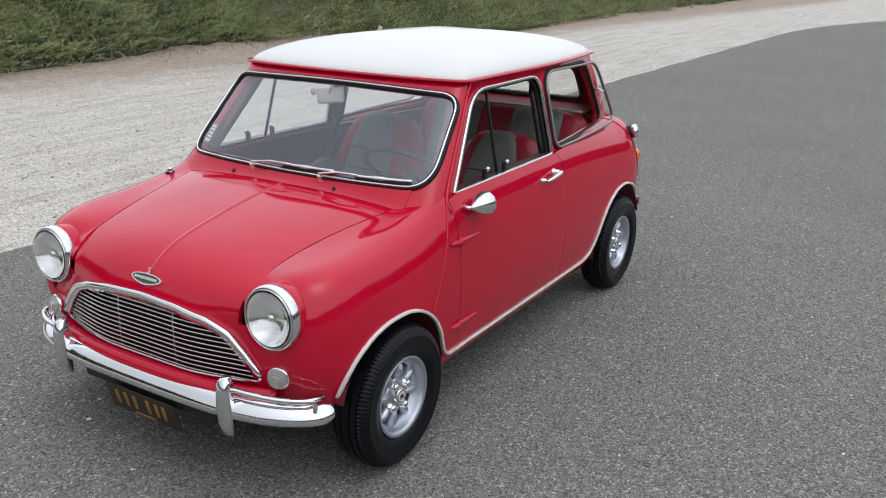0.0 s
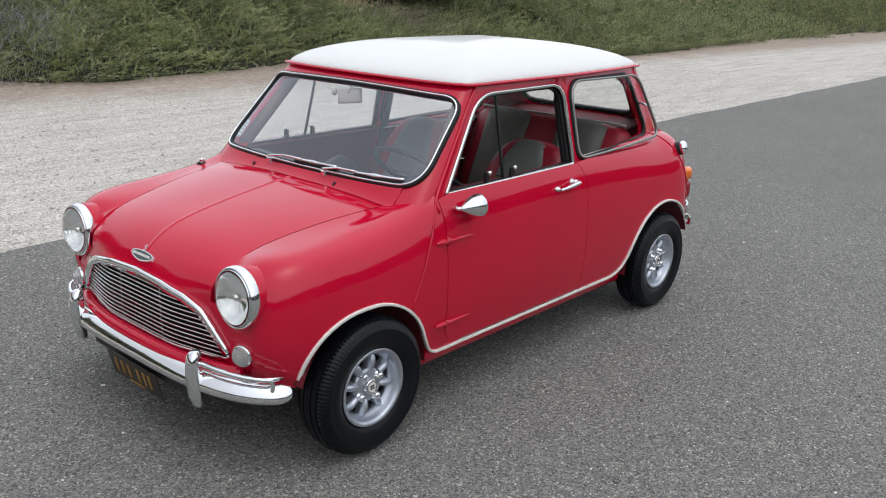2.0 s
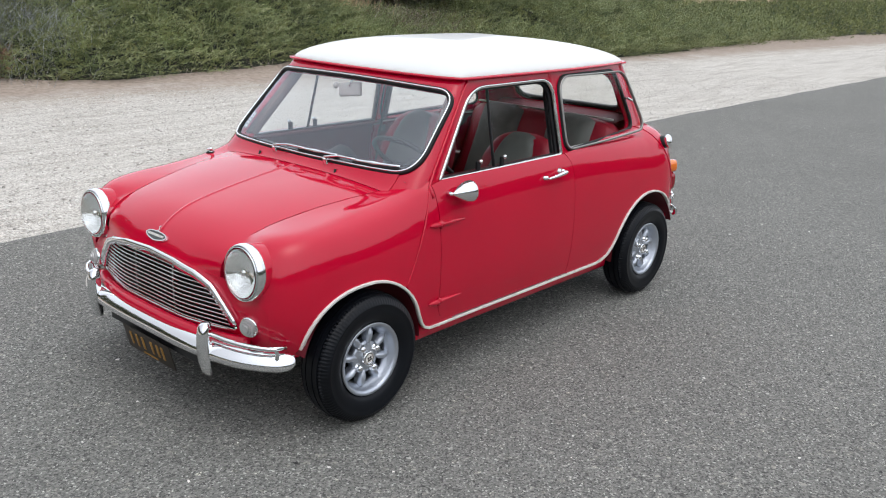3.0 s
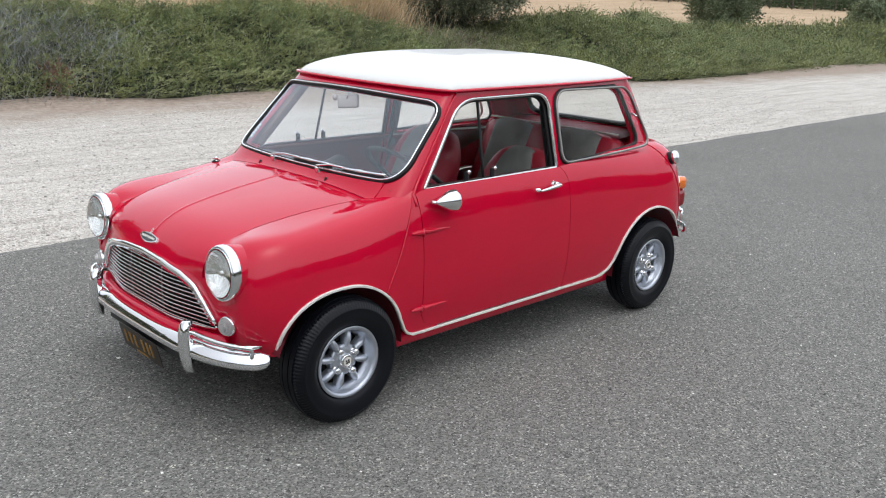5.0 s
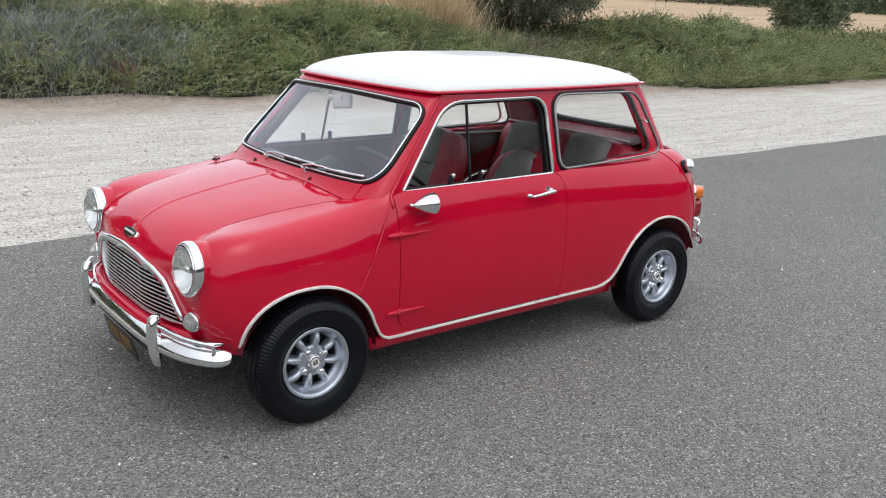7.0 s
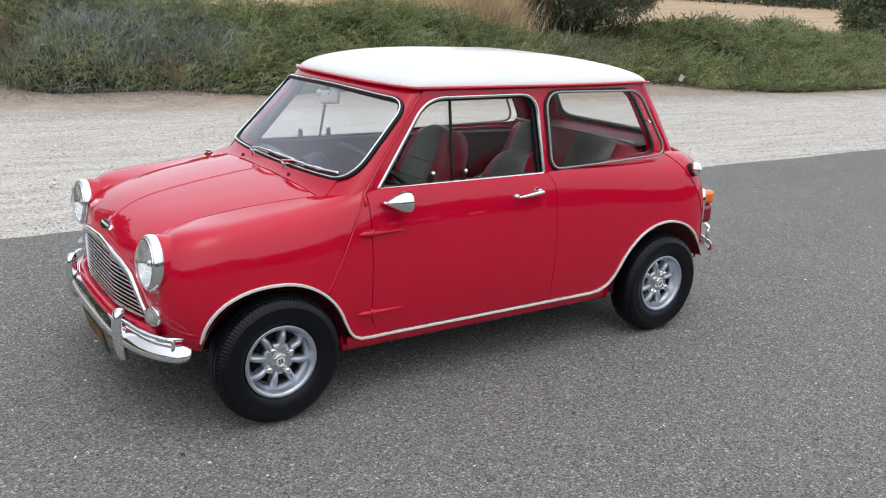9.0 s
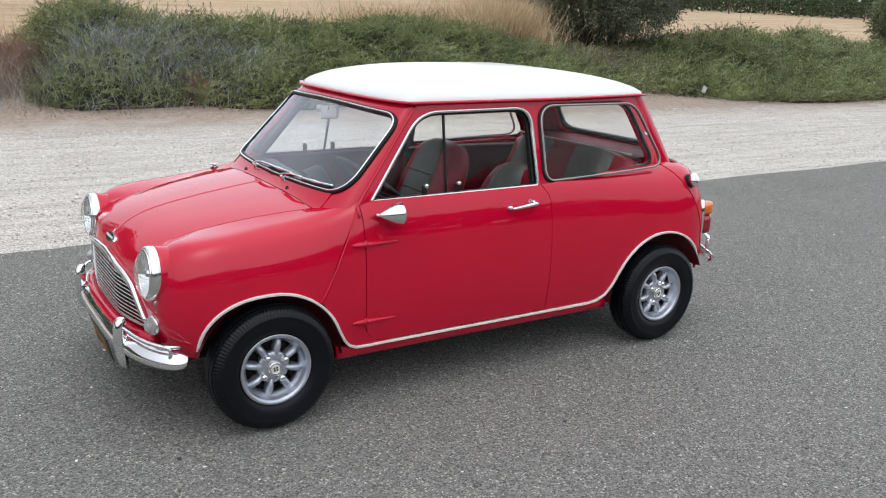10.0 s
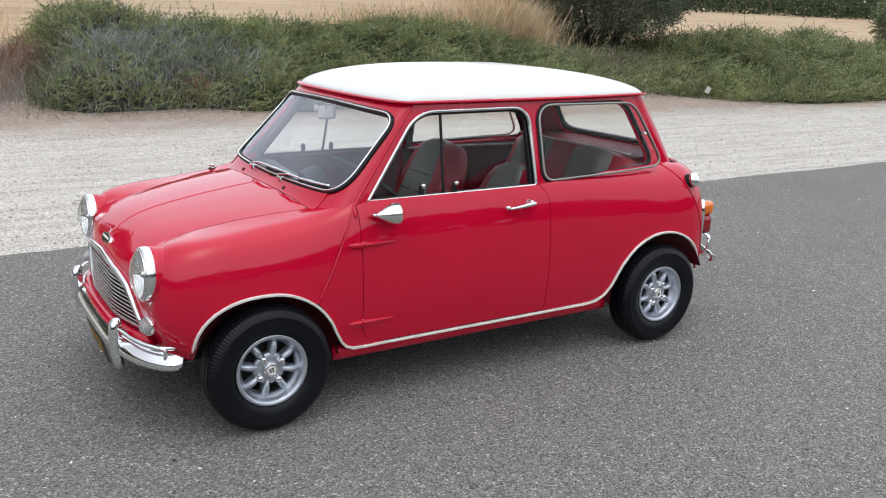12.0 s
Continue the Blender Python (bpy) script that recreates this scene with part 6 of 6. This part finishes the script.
def mesh_from_arrays(name, verts, quads, material):
    me = bpy.data.meshes.new(name)
    nq = len(quads)
    me.vertices.add(len(verts))
    me.vertices.foreach_set("co", verts.astype(np.float32).ravel())
    me.loops.add(nq * 4)
    me.loops.foreach_set("vertex_index", quads.astype(np.int32).ravel())
    me.polygons.add(nq)
    me.polygons.foreach_set("loop_start", np.arange(0, nq * 4, 4, dtype=np.int32))
    me.update(calc_edges=True)
    me.validate()
    me.materials.append(material)
    return me


def sprigs(base, way, length, leaves, leaf_len, leaf_wide, rng, spread=0.55):
    """Twigs: each with a row of narrow folded leaves along a slightly drooping stem. Gives vertex and quad arrays."""
    n = len(base)
    way = way / np.linalg.norm(way, axis=1, keepdims=True)
    ref = rng.normal(size=(n, 3))
    s1 = np.cross(way, ref)
    s1 /= np.linalg.norm(s1, axis=1, keepdims=True) + 1e-9
    s2 = np.cross(way, s1)
    allv = []
    for k in range(leaves):
        f = (k + 0.6) / leaves
        p = base + way * (length * f)[:, None] + np.array([0, 0, -0.25]) * (length * f * f)[:, None]
        ang = k * 2.4 + rng.uniform(-0.5, 0.5, n)
        out = s1 * np.cos(ang)[:, None] + s2 * np.sin(ang)[:, None]
        d = out * spread + way * rng.uniform(0.6, 1.1, n)[:, None]
        d /= np.linalg.norm(d, axis=1, keepdims=True)
        side = np.cross(d, way)
        side /= np.linalg.norm(side, axis=1, keepdims=True) + 1e-9
        ll = leaf_len * rng.uniform(0.7, 1.3, n)[:, None]
        w = leaf_wide * rng.uniform(0.7, 1.2, n)[:, None]
        allv.append(np.stack([p, p + d * ll * 0.5 + side * w, p + d * ll, p + d * ll * 0.5 - side * w], 1))
    # the stem, a thin blade
    e = base + way * length[:, None] + np.array([0, 0, -0.25]) * length[:, None]
    t = s1 * 0.0025
    allv.append(np.stack([base - t, base + t, e + t * 0.4, e - t * 0.4], 1))
    v = np.concatenate(allv, 0).reshape(-1, 3)
    return v, np.arange(len(v)).reshape(-1, 4)


HEDGE_TOP = [(0.45, 0.0), (0.9, 0.75), (1.4, 1.0), (2.5, 0.90), (5, 0.84), (8.6, 0.86), (9.8, 0.62), (11.2, 0.34), (12.6, 0.28), (14.2, 0.46), (16.0, 0.68), (18.5, 0.74), (21, 0.56), (24, 0.40), (30, 0.45), (40, 0.55), (70, 0.6)]


HEDGE_FRONT = [(0.0, 9.45), (1.5, 9.25), (3.3, 8.95), (5.5, 9.0), (9.5, 9.4), (11.5, 9.2), (13.3, 8.45), (14.8, 7.9), (17, 7.8), (20, 8.0), (30, 8.2), (70, 8.2)]


def hedge_rise(x, y):
    """Height of the hedge's leaf surface over the ground."""
    front = interp(HEDGE_FRONT, x) + 0.28 * noise.noise((x * 0.55, 0, 4)) + 0.12 * noise.noise((x * 2.0, 0, 9))
    u = (y - front) / (12.25 - front)
    if u <= 0 or u >= 1.25:
        return 0.0
    prof = (min(1, u / 0.62)) ** 0.55 if u < 0.75 else max(0.0, 1 - ((u - 0.75) / 0.5) ** 2) ** 0.5
    rough = 0.62 * smooth((x - 10.5) / 2.0)
    lump = 1 + rough * noise.noise((x * 1.25, y * 1.25, 11)) + 0.32 * noise.noise((x * 0.8, y * 0.8, 2)) + 0.26 * noise.noise((x * 2.1, y * 2.1, 5)) + 0.22 * noise.noise((x * 5.0, y * 5.0, 7))
    return max(0.0, interp(HEDGE_TOP, x)) * prof * lump


def build_hedge():
    rng = np.random.default_rng(4)
    xs, ys = spaced((0.3, 24, 0.16), (24, 70, 0.6)), list(np.arange(7.2, 13.2, 0.16))
    k = len(xs)
    # sheet just below the leaf surface, coloured as the shade between the sprigs
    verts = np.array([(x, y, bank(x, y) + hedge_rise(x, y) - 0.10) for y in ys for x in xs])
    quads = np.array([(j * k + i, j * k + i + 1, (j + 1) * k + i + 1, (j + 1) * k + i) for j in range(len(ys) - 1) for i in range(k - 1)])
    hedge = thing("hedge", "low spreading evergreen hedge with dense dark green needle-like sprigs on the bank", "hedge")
    me = mesh_from_arrays("hedge_shade_core", verts, quads, HEDGE_CORE)
    core = new("hedge_shade_core", me)
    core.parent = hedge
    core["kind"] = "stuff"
    vs, qs, off = [], [], 0
    for x0, x1, count, ln, leaves, ll, lw in ((0.3, 12, 30000, 0.25, 15, 0.032, 0.0055), (12, 24, 21000, 0.30, 13, 0.050, 0.0105), (24, 70, 14000, 0.50, 9, 0.12, 0.015)):
        x = rng.uniform(x0, x1, count)
        y = rng.uniform(7.4 if x0 > 11 else 8.6, 12.9, count)
        h = np.array([hedge_rise(a, b) for a, b in zip(x, y)])
        ok = h > 0.05
        x, y, h = x[ok], y[ok], h[ok]
        g = np.array([bank(a, b) for a, b in zip(x, y)])
        e = 0.08
        dx = np.array([hedge_rise(a + e, b) + bank(a + e, b) for a, b in zip(x, y)]) - (h + g)
        dy = np.array([hedge_rise(a, b + e) + bank(a, b + e) for a, b in zip(x, y)]) - (h + g)
        nrm = np.stack([-dx / e, -dy / e, np.ones(len(x))], 1)
        nrm /= np.linalg.norm(nrm, axis=1, keepdims=True)
        depth = rng.uniform(-0.20, 0.05, len(x))
        base = np.stack([x, y, g + h], 1) + nrm * depth[:, None]
        way = nrm * 0.55 + rng.normal(size=nrm.shape) * np.array([0.85, 0.55, 0.30]) + np.array([0, 0, 0.12])
        length = ln * rng.uniform(0.5, 1.4, len(x))
        if x0 > 11:
            way = way + np.array([0.28, -0.20, 0.10])
        v, q = sprigs(base, way, length, leaves, ll, lw, rng, 0.55)
        vs.append(v)
        qs.append(q + off)
        off += len(v)
    # longer, paler branches that arch out of the mass
    n = 12500
    x = rng.uniform(0.6, 30, n)
    y = 7.3 + rng.uniform(0.2, 4.8, n)
    h = np.array([hedge_rise(a, b) for a, b in zip(x, y)])
    ok = h > 0.08
    x, y, h = x[ok], y[ok], h[ok]
    base = np.stack([x, y, h + np.array([bank(a, b) for a, b in zip(x, y)]) - 0.08], 1)
    way = np.stack([rng.normal(0.1, 0.8, len(x)) + np.where(x > 11, 0.45, 0.0), rng.normal(-0.6, 0.4, len(x)), rng.uniform(0.25, 0.9, len(x))], 1)
    reach = rng.uniform(0.28, 0.62, len(x)) * np.where(x > 11, 1.35, 1.0)
    v, q = sprigs(base, way, reach, 20, 0.054, 0.0080, rng, np.where(x > 11, 0.62, 0.40)[:, None])
    pale = new("branches", mesh_from_arrays("branches", v, q, HEDGE_TIP))
    pale.parent = hedge
    pale["kind"] = "stuff"
    # long upright shoots along the top
    x = rng.uniform(0.6, 28, 1500)
    y = rng.uniform(10.4, 12.4, 1500)
    keep = np.array([noise.noise((a * 0.9, 7, 0)) for a in x]) > -0.05
    x, y = x[keep], y[keep]
    z = np.array([bank(a, b) + hedge_rise(a, b) - 0.1 for a, b in zip(x, y)])
    way = np.stack([rng.normal(0, 0.35, len(x)), rng.normal(0, 0.25, len(x)), np.ones(len(x))], 1)
    v, q = sprigs(np.stack([x, y, z], 1), way, rng.uniform(0.2, 0.55, len(x)), 14, 0.06, 0.008, rng)
    vs.append(v)
    qs.append(q + off)
    ob = new("foliage", mesh_from_arrays("foliage", np.concatenate(vs), np.concatenate(qs), HEDGE_LEAF))
    ob.parent = hedge
    ob["kind"] = "stuff"
    hedge["kind"] = "stuff"


build_hedge()


def blades(centre_fn, count, height, lean, width, rng):
    """Upright stalks, each of two narrow pieces."""
    p = np.array([centre_fn() for _ in range(count)])
    h = height * rng.uniform(0.5, 1.3, count)
    d = rng.normal(0, lean, (count, 2))
    w = rng.normal(size=(count, 2))
    w /= np.linalg.norm(w, axis=1, keepdims=True)
    w = np.concatenate([w * width, np.zeros((count, 1))], 1)
    mid = p + np.stack([d[:, 0] * 0.35 * h, d[:, 1] * 0.35 * h, h * 0.55], 1)
    top = p + np.stack([d[:, 0] * h, d[:, 1] * h, h], 1)
    v = np.concatenate([np.stack([p - w, p + w, mid + w, mid - w], 1), np.stack([mid - w, mid + w, top + w * 0.2, top - w * 0.2], 1)], 0).reshape(-1, 3)
    return v, np.arange(len(v)).reshape(-1, 4)


def stuff(name, v, q, material, label, category):
    ob = new(name, mesh_from_arrays(name, v, q, material))
    return tagged(ob, label, category, "", "stuff")


def build_grasses():
    rng = np.random.default_rng(8)

    def tall():
        if rng.uniform() < 0.45:
            x, y = rng.normal(10.1, 0.50), rng.uniform(11.4, 13.0)
        else:
            x, y = rng.normal(9.2, 1.2), rng.normal(13.9, 0.8)
        return (x, y, bank(x, y) + 0.7 * hedge_rise(x, y) - 0.02)

    v, q = blades(tall, 16000, 0.95, 0.30, 0.0042, rng)
    stuff("tall_dry_grass", v, q, DRY_GRASS, "clump of tall golden dry grass behind the hedge", "grass")

    def low():
        x, y = rng.uniform(-2, 34), 12.6 + rng.exponential(3.0)
        return (x, y, bank(x, y) - 0.02)

    v, q = blades(low, 16000, 0.30, 0.5, 0.006, rng)
    stuff("dry_field_grass", v, q, DRY_GRASS, "short straw-coloured dry grass on the field", "grass")

    def edge():
        x, y = rng.uniform(-1, 24), rng.normal(9.25, 0.22)
        return (x, y, bank(x, y) - 0.01)

    v, q = blades(edge, 1500, 0.16, 0.9, 0.004, rng)
    stuff("dry_edge_grass", v, q, DRY_TWIG, "sparse dry stalks along the foot of the hedge", "grass")

    def brush():
        x, y = rng.normal(0.1, 0.45), rng.normal(10.7, 0.5)
        return (x, y, bank(x, y) - 0.02)

    v, q = blades(brush, 1500, 0.55, 0.75, 0.003, rng)
    stuff("dry_brush", v, q, DRY_TWIG, "bare grey-brown dry brush at the end of the hedge", "brush")

    def brown_brush():
        x, y = rng.normal(0.55, 0.28), rng.normal(11.0, 0.3)
        return (x, y, bank(x, y) + rng.uniform(0.0, 0.35))

    v, q = blades(brown_brush, 900, 0.45, 0.7, 0.004, rng)
    stuff("withered_brush", v, q, RUST_LEAF, "withered reddish-brown brush at the end of the hedge", "brush")

    def grey_twigs():
        x, y = rng.normal(2.2, 0.95), rng.normal(9.9, 0.40)
        return (x, y, bank(x, y) + hedge_rise(x, y) - 0.06)

    v, q = blades(grey_twigs, 3000, 0.34, 0.9, 0.0028, rng)
    stuff("grey_dead_twigs", v, q, GREY_TWIG, "pale grey dead twigs poking out of the hedge", "twigs")

    def gap_twigs():
        x, y = rng.normal(12.2, 0.7), rng.normal(11.0, 0.8)
        return (x, y, bank(x, y) + hedge_rise(x, y) - 0.10)

    v, q = blades(gap_twigs, 2200, 0.34, 0.9, 0.004, rng)
    stuff("dry_gap_stalks", v, q, DRY_TWIG, "dry brown stalks in the low gap of the hedge", "twigs")
    n = 160
    c = np.stack([rng.normal(2.75, 0.10, n), rng.normal(9.45, 0.08, n), np.zeros(n)], 1)
    c[:, 2] = [bank(a, b) + hedge_rise(a, b) + rng.uniform(-0.05, 0.08) for a, b in c[:, :2]]
    v, q = sprigs(c, rng.normal(size=(n, 3)) + np.array([0, -0.4, 0.5]), rng.uniform(0.08, 0.2, n), 7, 0.04, 0.008, rng)
    stuff("withered_sprigs", v, q, RUST_LEAF, "small patch of withered rust-brown sprigs in the hedge", "twigs")


build_grasses()


def build_bush(name, label, centre, radius, height, seed, count, leaf=0.055, foliage=OLIVE_LEAF):
    """A many-stemmed bush: tapered limbs from the ground, and a crown of leafy twigs in uneven clumps with gaps."""
    rng = np.random.default_rng(seed)
    cx, cy = centre
    z0 = bank(cx, cy)
    bush = thing(name, label, "bush")
    for i in range(9):
        a = i * 0.7 + rng.uniform(-0.2, 0.2)
        tip = Vector((cx + math.cos(a) * radius * rng.uniform(0.4, 0.85), cy + math.sin(a) * radius * rng.uniform(0.4, 0.85), z0 + height * rng.uniform(0.55, 0.9)))
        foot = Vector((cx + math.cos(a) * 0.15, cy + math.sin(a) * 0.15, z0 - 0.05))
        path = [foot.lerp(tip, f) + Vector((0, 0, 0.35 * math.sin(f * 3.1))) + Vector(rng.normal(0, 0.06, 3)) * f for f in np.linspace(0, 1, 7)]
        part("limb", sweep(path, circle(0.06, 7), scale=lambda f: 1.0 - 0.85 * f), BARK, bush)
    cl = []
    for i in range(70):
        d = rng.normal(size=3)
        d /= np.linalg.norm(d)
        r = rng.uniform(0.45, 1.0) ** 0.6
        p = np.array([cx + d[0] * radius * r * 0.86, cy + d[1] * radius * r * 0.86, z0 + height * 0.52 + d[2] * height * 0.46 * r])
        cl.append((p, rng.uniform(0.28, 0.55) * radius * 0.42))
    pick = rng.integers(0, len(cl), count)
    off = rng.normal(size=(count, 3))
    off /= np.linalg.norm(off, axis=1, keepdims=True)
    rr = rng.uniform(0.35, 1.0, count) ** 0.5
    base = np.array([cl[i][0] for i in pick]) + off * (rr * np.array([cl[i][1] for i in pick]))[:, None]
    base[:, 2] = np.maximum(base[:, 2], z0 + 0.1)
    v, q = sprigs(base, off + rng.normal(size=off.shape) * 0.5 + np.array([0, 0, 0.3]), rng.uniform(0.12, 0.32, count), 8, leaf, leaf * 0.2, rng)
    ob = new("crown", mesh_from_arrays("crown", v, q, foliage))
    ob.parent = bush
    return bush


build_bush("olive_bush", "large round dark olive-green bush behind the hedge", (13.6, 12.9), 2.9, 4.0, 3, 30000)
build_bush("olive_bush", "smaller dull green rounded bush further along the hedge", (27.1, 13.0), 1.35, 2.7, 5, 7000, 0.08, SAGE_LEAF)


build_bush("olive_bush", "low far green bush at the end of the hedge", (41.0, 13.4), 0.95, 1.6, 9, 3000, 0.10, SAGE_LEAF)


def build_vineyard():
    rng = np.random.default_rng(12)
    fence = thing("wire_fence", "thin wire fence with dark posts before the vineyard", "fence")
    
    def line(x):
        return 50.0 - 0.22 * (x - 20)

    for i in range(32):
        x = 18 + i * 3.2
        post = block((0.08, 0.08, 1.3), pose(x, line(x), bank(x, line(x)) + 0.55, 0, rng.uniform(-3, 3), 0), 0.01)
        part("post", post, BARK, fence, smooth=False)
    for k in range(4):
        pts = [(x, line(x), bank(x, line(x)) + 0.4 + 0.33 * k) for x in np.arange(16, 124, 3.2)]
        part("wire", sweep(pts, circle(0.008, 5)), BARK, fence)
    for r in range(3):
        n = 8500
        x = rng.uniform(10, 145, n)
        y = line(x) + 3 + r * 2.6 + rng.normal(0, 0.35, n)
        z = np.array([bank(a, b) for a, b in zip(x, y)]) + 0.05 + rng.beta(1.3, 1.5, n) * 2.1
        v, q = sprigs(np.stack([x, y, z], 1), rng.normal(size=(n, 3)) + np.array([0, 0, 0.4]), rng.uniform(0.3, 0.6, n), 6, 0.20, 0.07, rng)
        stuff("vine_row", v, q, VINE_LEAF, "distant row of leafy green grape vines", "vines")


build_vineyard()


def build_litter():
    bm = bmesh.new()
    n = 5
    grid = [[bm.verts.new((0.045 * (i / n - 0.5) * 2, 0.065 * (j / n - 0.5) * 2, 0.012 * math.sin(i * 1.7 + j) + 0.03 * (j / n))) for j in range(n + 1)] for i in range(n + 1)]
    for i in range(n):
        for j in range(n):
            bm.faces.new((grid[i][j], grid[i + 1][j], grid[i + 1][j + 1], grid[i][j + 1]))
    bmesh.ops.solidify(bm, geom=bm.faces[:], thickness=0.002)
    bmesh.ops.transform(bm, matrix=pose(12.36, 8.27, 0.28, 68, 24, -38), verts=bm.verts)
    ob = part("paper_scrap", bm, plain("white_paper", (0.8, 0.8, 0.78), 0.7, 0, 0.05, 30, 0.2))
    tagged(ob, "crumpled white scrap of paper caught at the hedge", "litter")


build_litter()


def stone_mat(name, stops):
    m, nt, b = mat_base(name)
    g = nt.nodes.new("ShaderNodeNewGeometry")
    c = ramp(nt, g.outputs["Random Per Island"], stops)
    mott = ramp(nt, noise_tex(nt, coords(nt), 140.0, 3.0), [(0.3, grey(0.42)), (0.7, grey(0.58))])
    nt.links.new(mixc(nt, c, mott, 0.8, "OVERLAY"), b.inputs["Base Color"])
    b.inputs["Roughness"].default_value = 0.85
    return m


def scatter_stones(name, label, material, xs, ys, count, size, flat, ground_z, seed):
    """Loose or bedded stones: four-sided chips with a smaller tilted top."""
    rng = np.random.default_rng(seed)
    x, y = rng.uniform(*xs, count), rng.uniform(*ys, count)
    if ground_z is not None:
        z = np.array([ground_z(a, b) for a, b in zip(x, y)])
    else:
        z = np.zeros(count)
    r = size * (0.45 + rng.exponential(0.45, count)).clip(0.45, 2.2)
    turn = rng.uniform(0, 6.28, count)
    corners = []
    for k in range(4):
        a = turn + k * math.pi / 2 + rng.uniform(-0.35, 0.35, count)
        q = r * rng.uniform(0.7, 1.2, count)
        low = np.stack([x + q * np.cos(a), y + q * np.sin(a), z - 0.3 * r * flat], 1)
        top = np.stack([x + q * 0.6 * np.cos(a), y + q * 0.6 * np.sin(a), z + r * flat * rng.uniform(0.6, 1.1, count)], 1)
        corners += [low, top]
    v = np.stack(corners, 1).reshape(-1, 3)
    base = np.arange(count)[:, None] * 8
    quads = [base + np.array([[2 * k, (2 * k + 2) % 8, (2 * k + 3) % 8, 2 * k + 1]]) for k in range(4)] + [base + np.array([[1, 3, 5, 7]])]
    return stuff(name, v, np.concatenate(quads), material, label, "stones")


def gravel_height(x, y):
    return bank(x, y) - 0.016 + 0.010 * noise.noise((x * 0.8, y * 2.2, 1)) + 0.006 * noise.noise((x * 4, y * 5, 2)) + (0.045 if y > 8.2 else 0)


scatter_stones("road_stones", "pale stone chips bedded in the worn asphalt", stone_mat("asphalt_chip", [(0.0, (0.03, 0.03, 0.028)), (0.40, (0.16, 0.155, 0.145)), (0.78, (0.36, 0.345, 0.31)), (0.94, (0.46, 0.45, 0.41)), (0.97, (0.80, 0.78, 0.73)), (1.0, (0.85, 0.83, 0.78))]),
               (-3.2, 11.0), (-3.9, 2.36), 17000, 0.0050, 0.28, None, 51)
scatter_stones("gravel_stones", "loose pale gravel stones lying on the shoulder", stone_mat("gravel_stone", [(0.0, (0.22, 0.205, 0.18)), (0.3, (0.46, 0.435, 0.39)), (0.8, (0.62, 0.60, 0.55)), (1.0, (0.78, 0.75, 0.70))]),
               (-3.0, 15.0), (2.46, 8.0), 34000, 0.0085, 0.5, gravel_height, 52)


def build_far_trees():
    """A belt of trees across the road and round the end of the field, known from its reflection in the paint."""
    rng = np.random.default_rng(31)
    n = 26000
    far = rng.uniform(0, 1, n)
    x = np.where(far < 0.60, rng.uniform(-50, 110, n), np.where(far < 0.83, -48 + rng.normal(0, 1.8, n), rng.uniform(-48, -6, n)))
    y = np.where(far < 0.60, -34 + rng.normal(0, 1.8, n), np.where(far < 0.83, rng.uniform(-34, 27, n), 27 + rng.normal(0, 1.8, n)))
    top = np.array([8.6 + 2.4 * noise.noise((a * 0.11, 0, 3)) + 1.3 * noise.noise((a * 0.4, 0, 8)) for a in x])
    z = rng.uniform(0, 1, n) ** 0.8 * top + np.array([bank(a, b) for a, b in zip(x, y)])
    v, q = sprigs(np.stack([x, y, z], 1), rng.normal(size=(n, 3)) + np.array([0, 0, 0.3]), rng.uniform(0.5, 1.0, n), 6, 0.48, 0.20, rng)
    stuff("far_trees", v, q, OLIVE_LEAF, "distant belt of dark trees round the road and field", "trees")


build_far_trees()
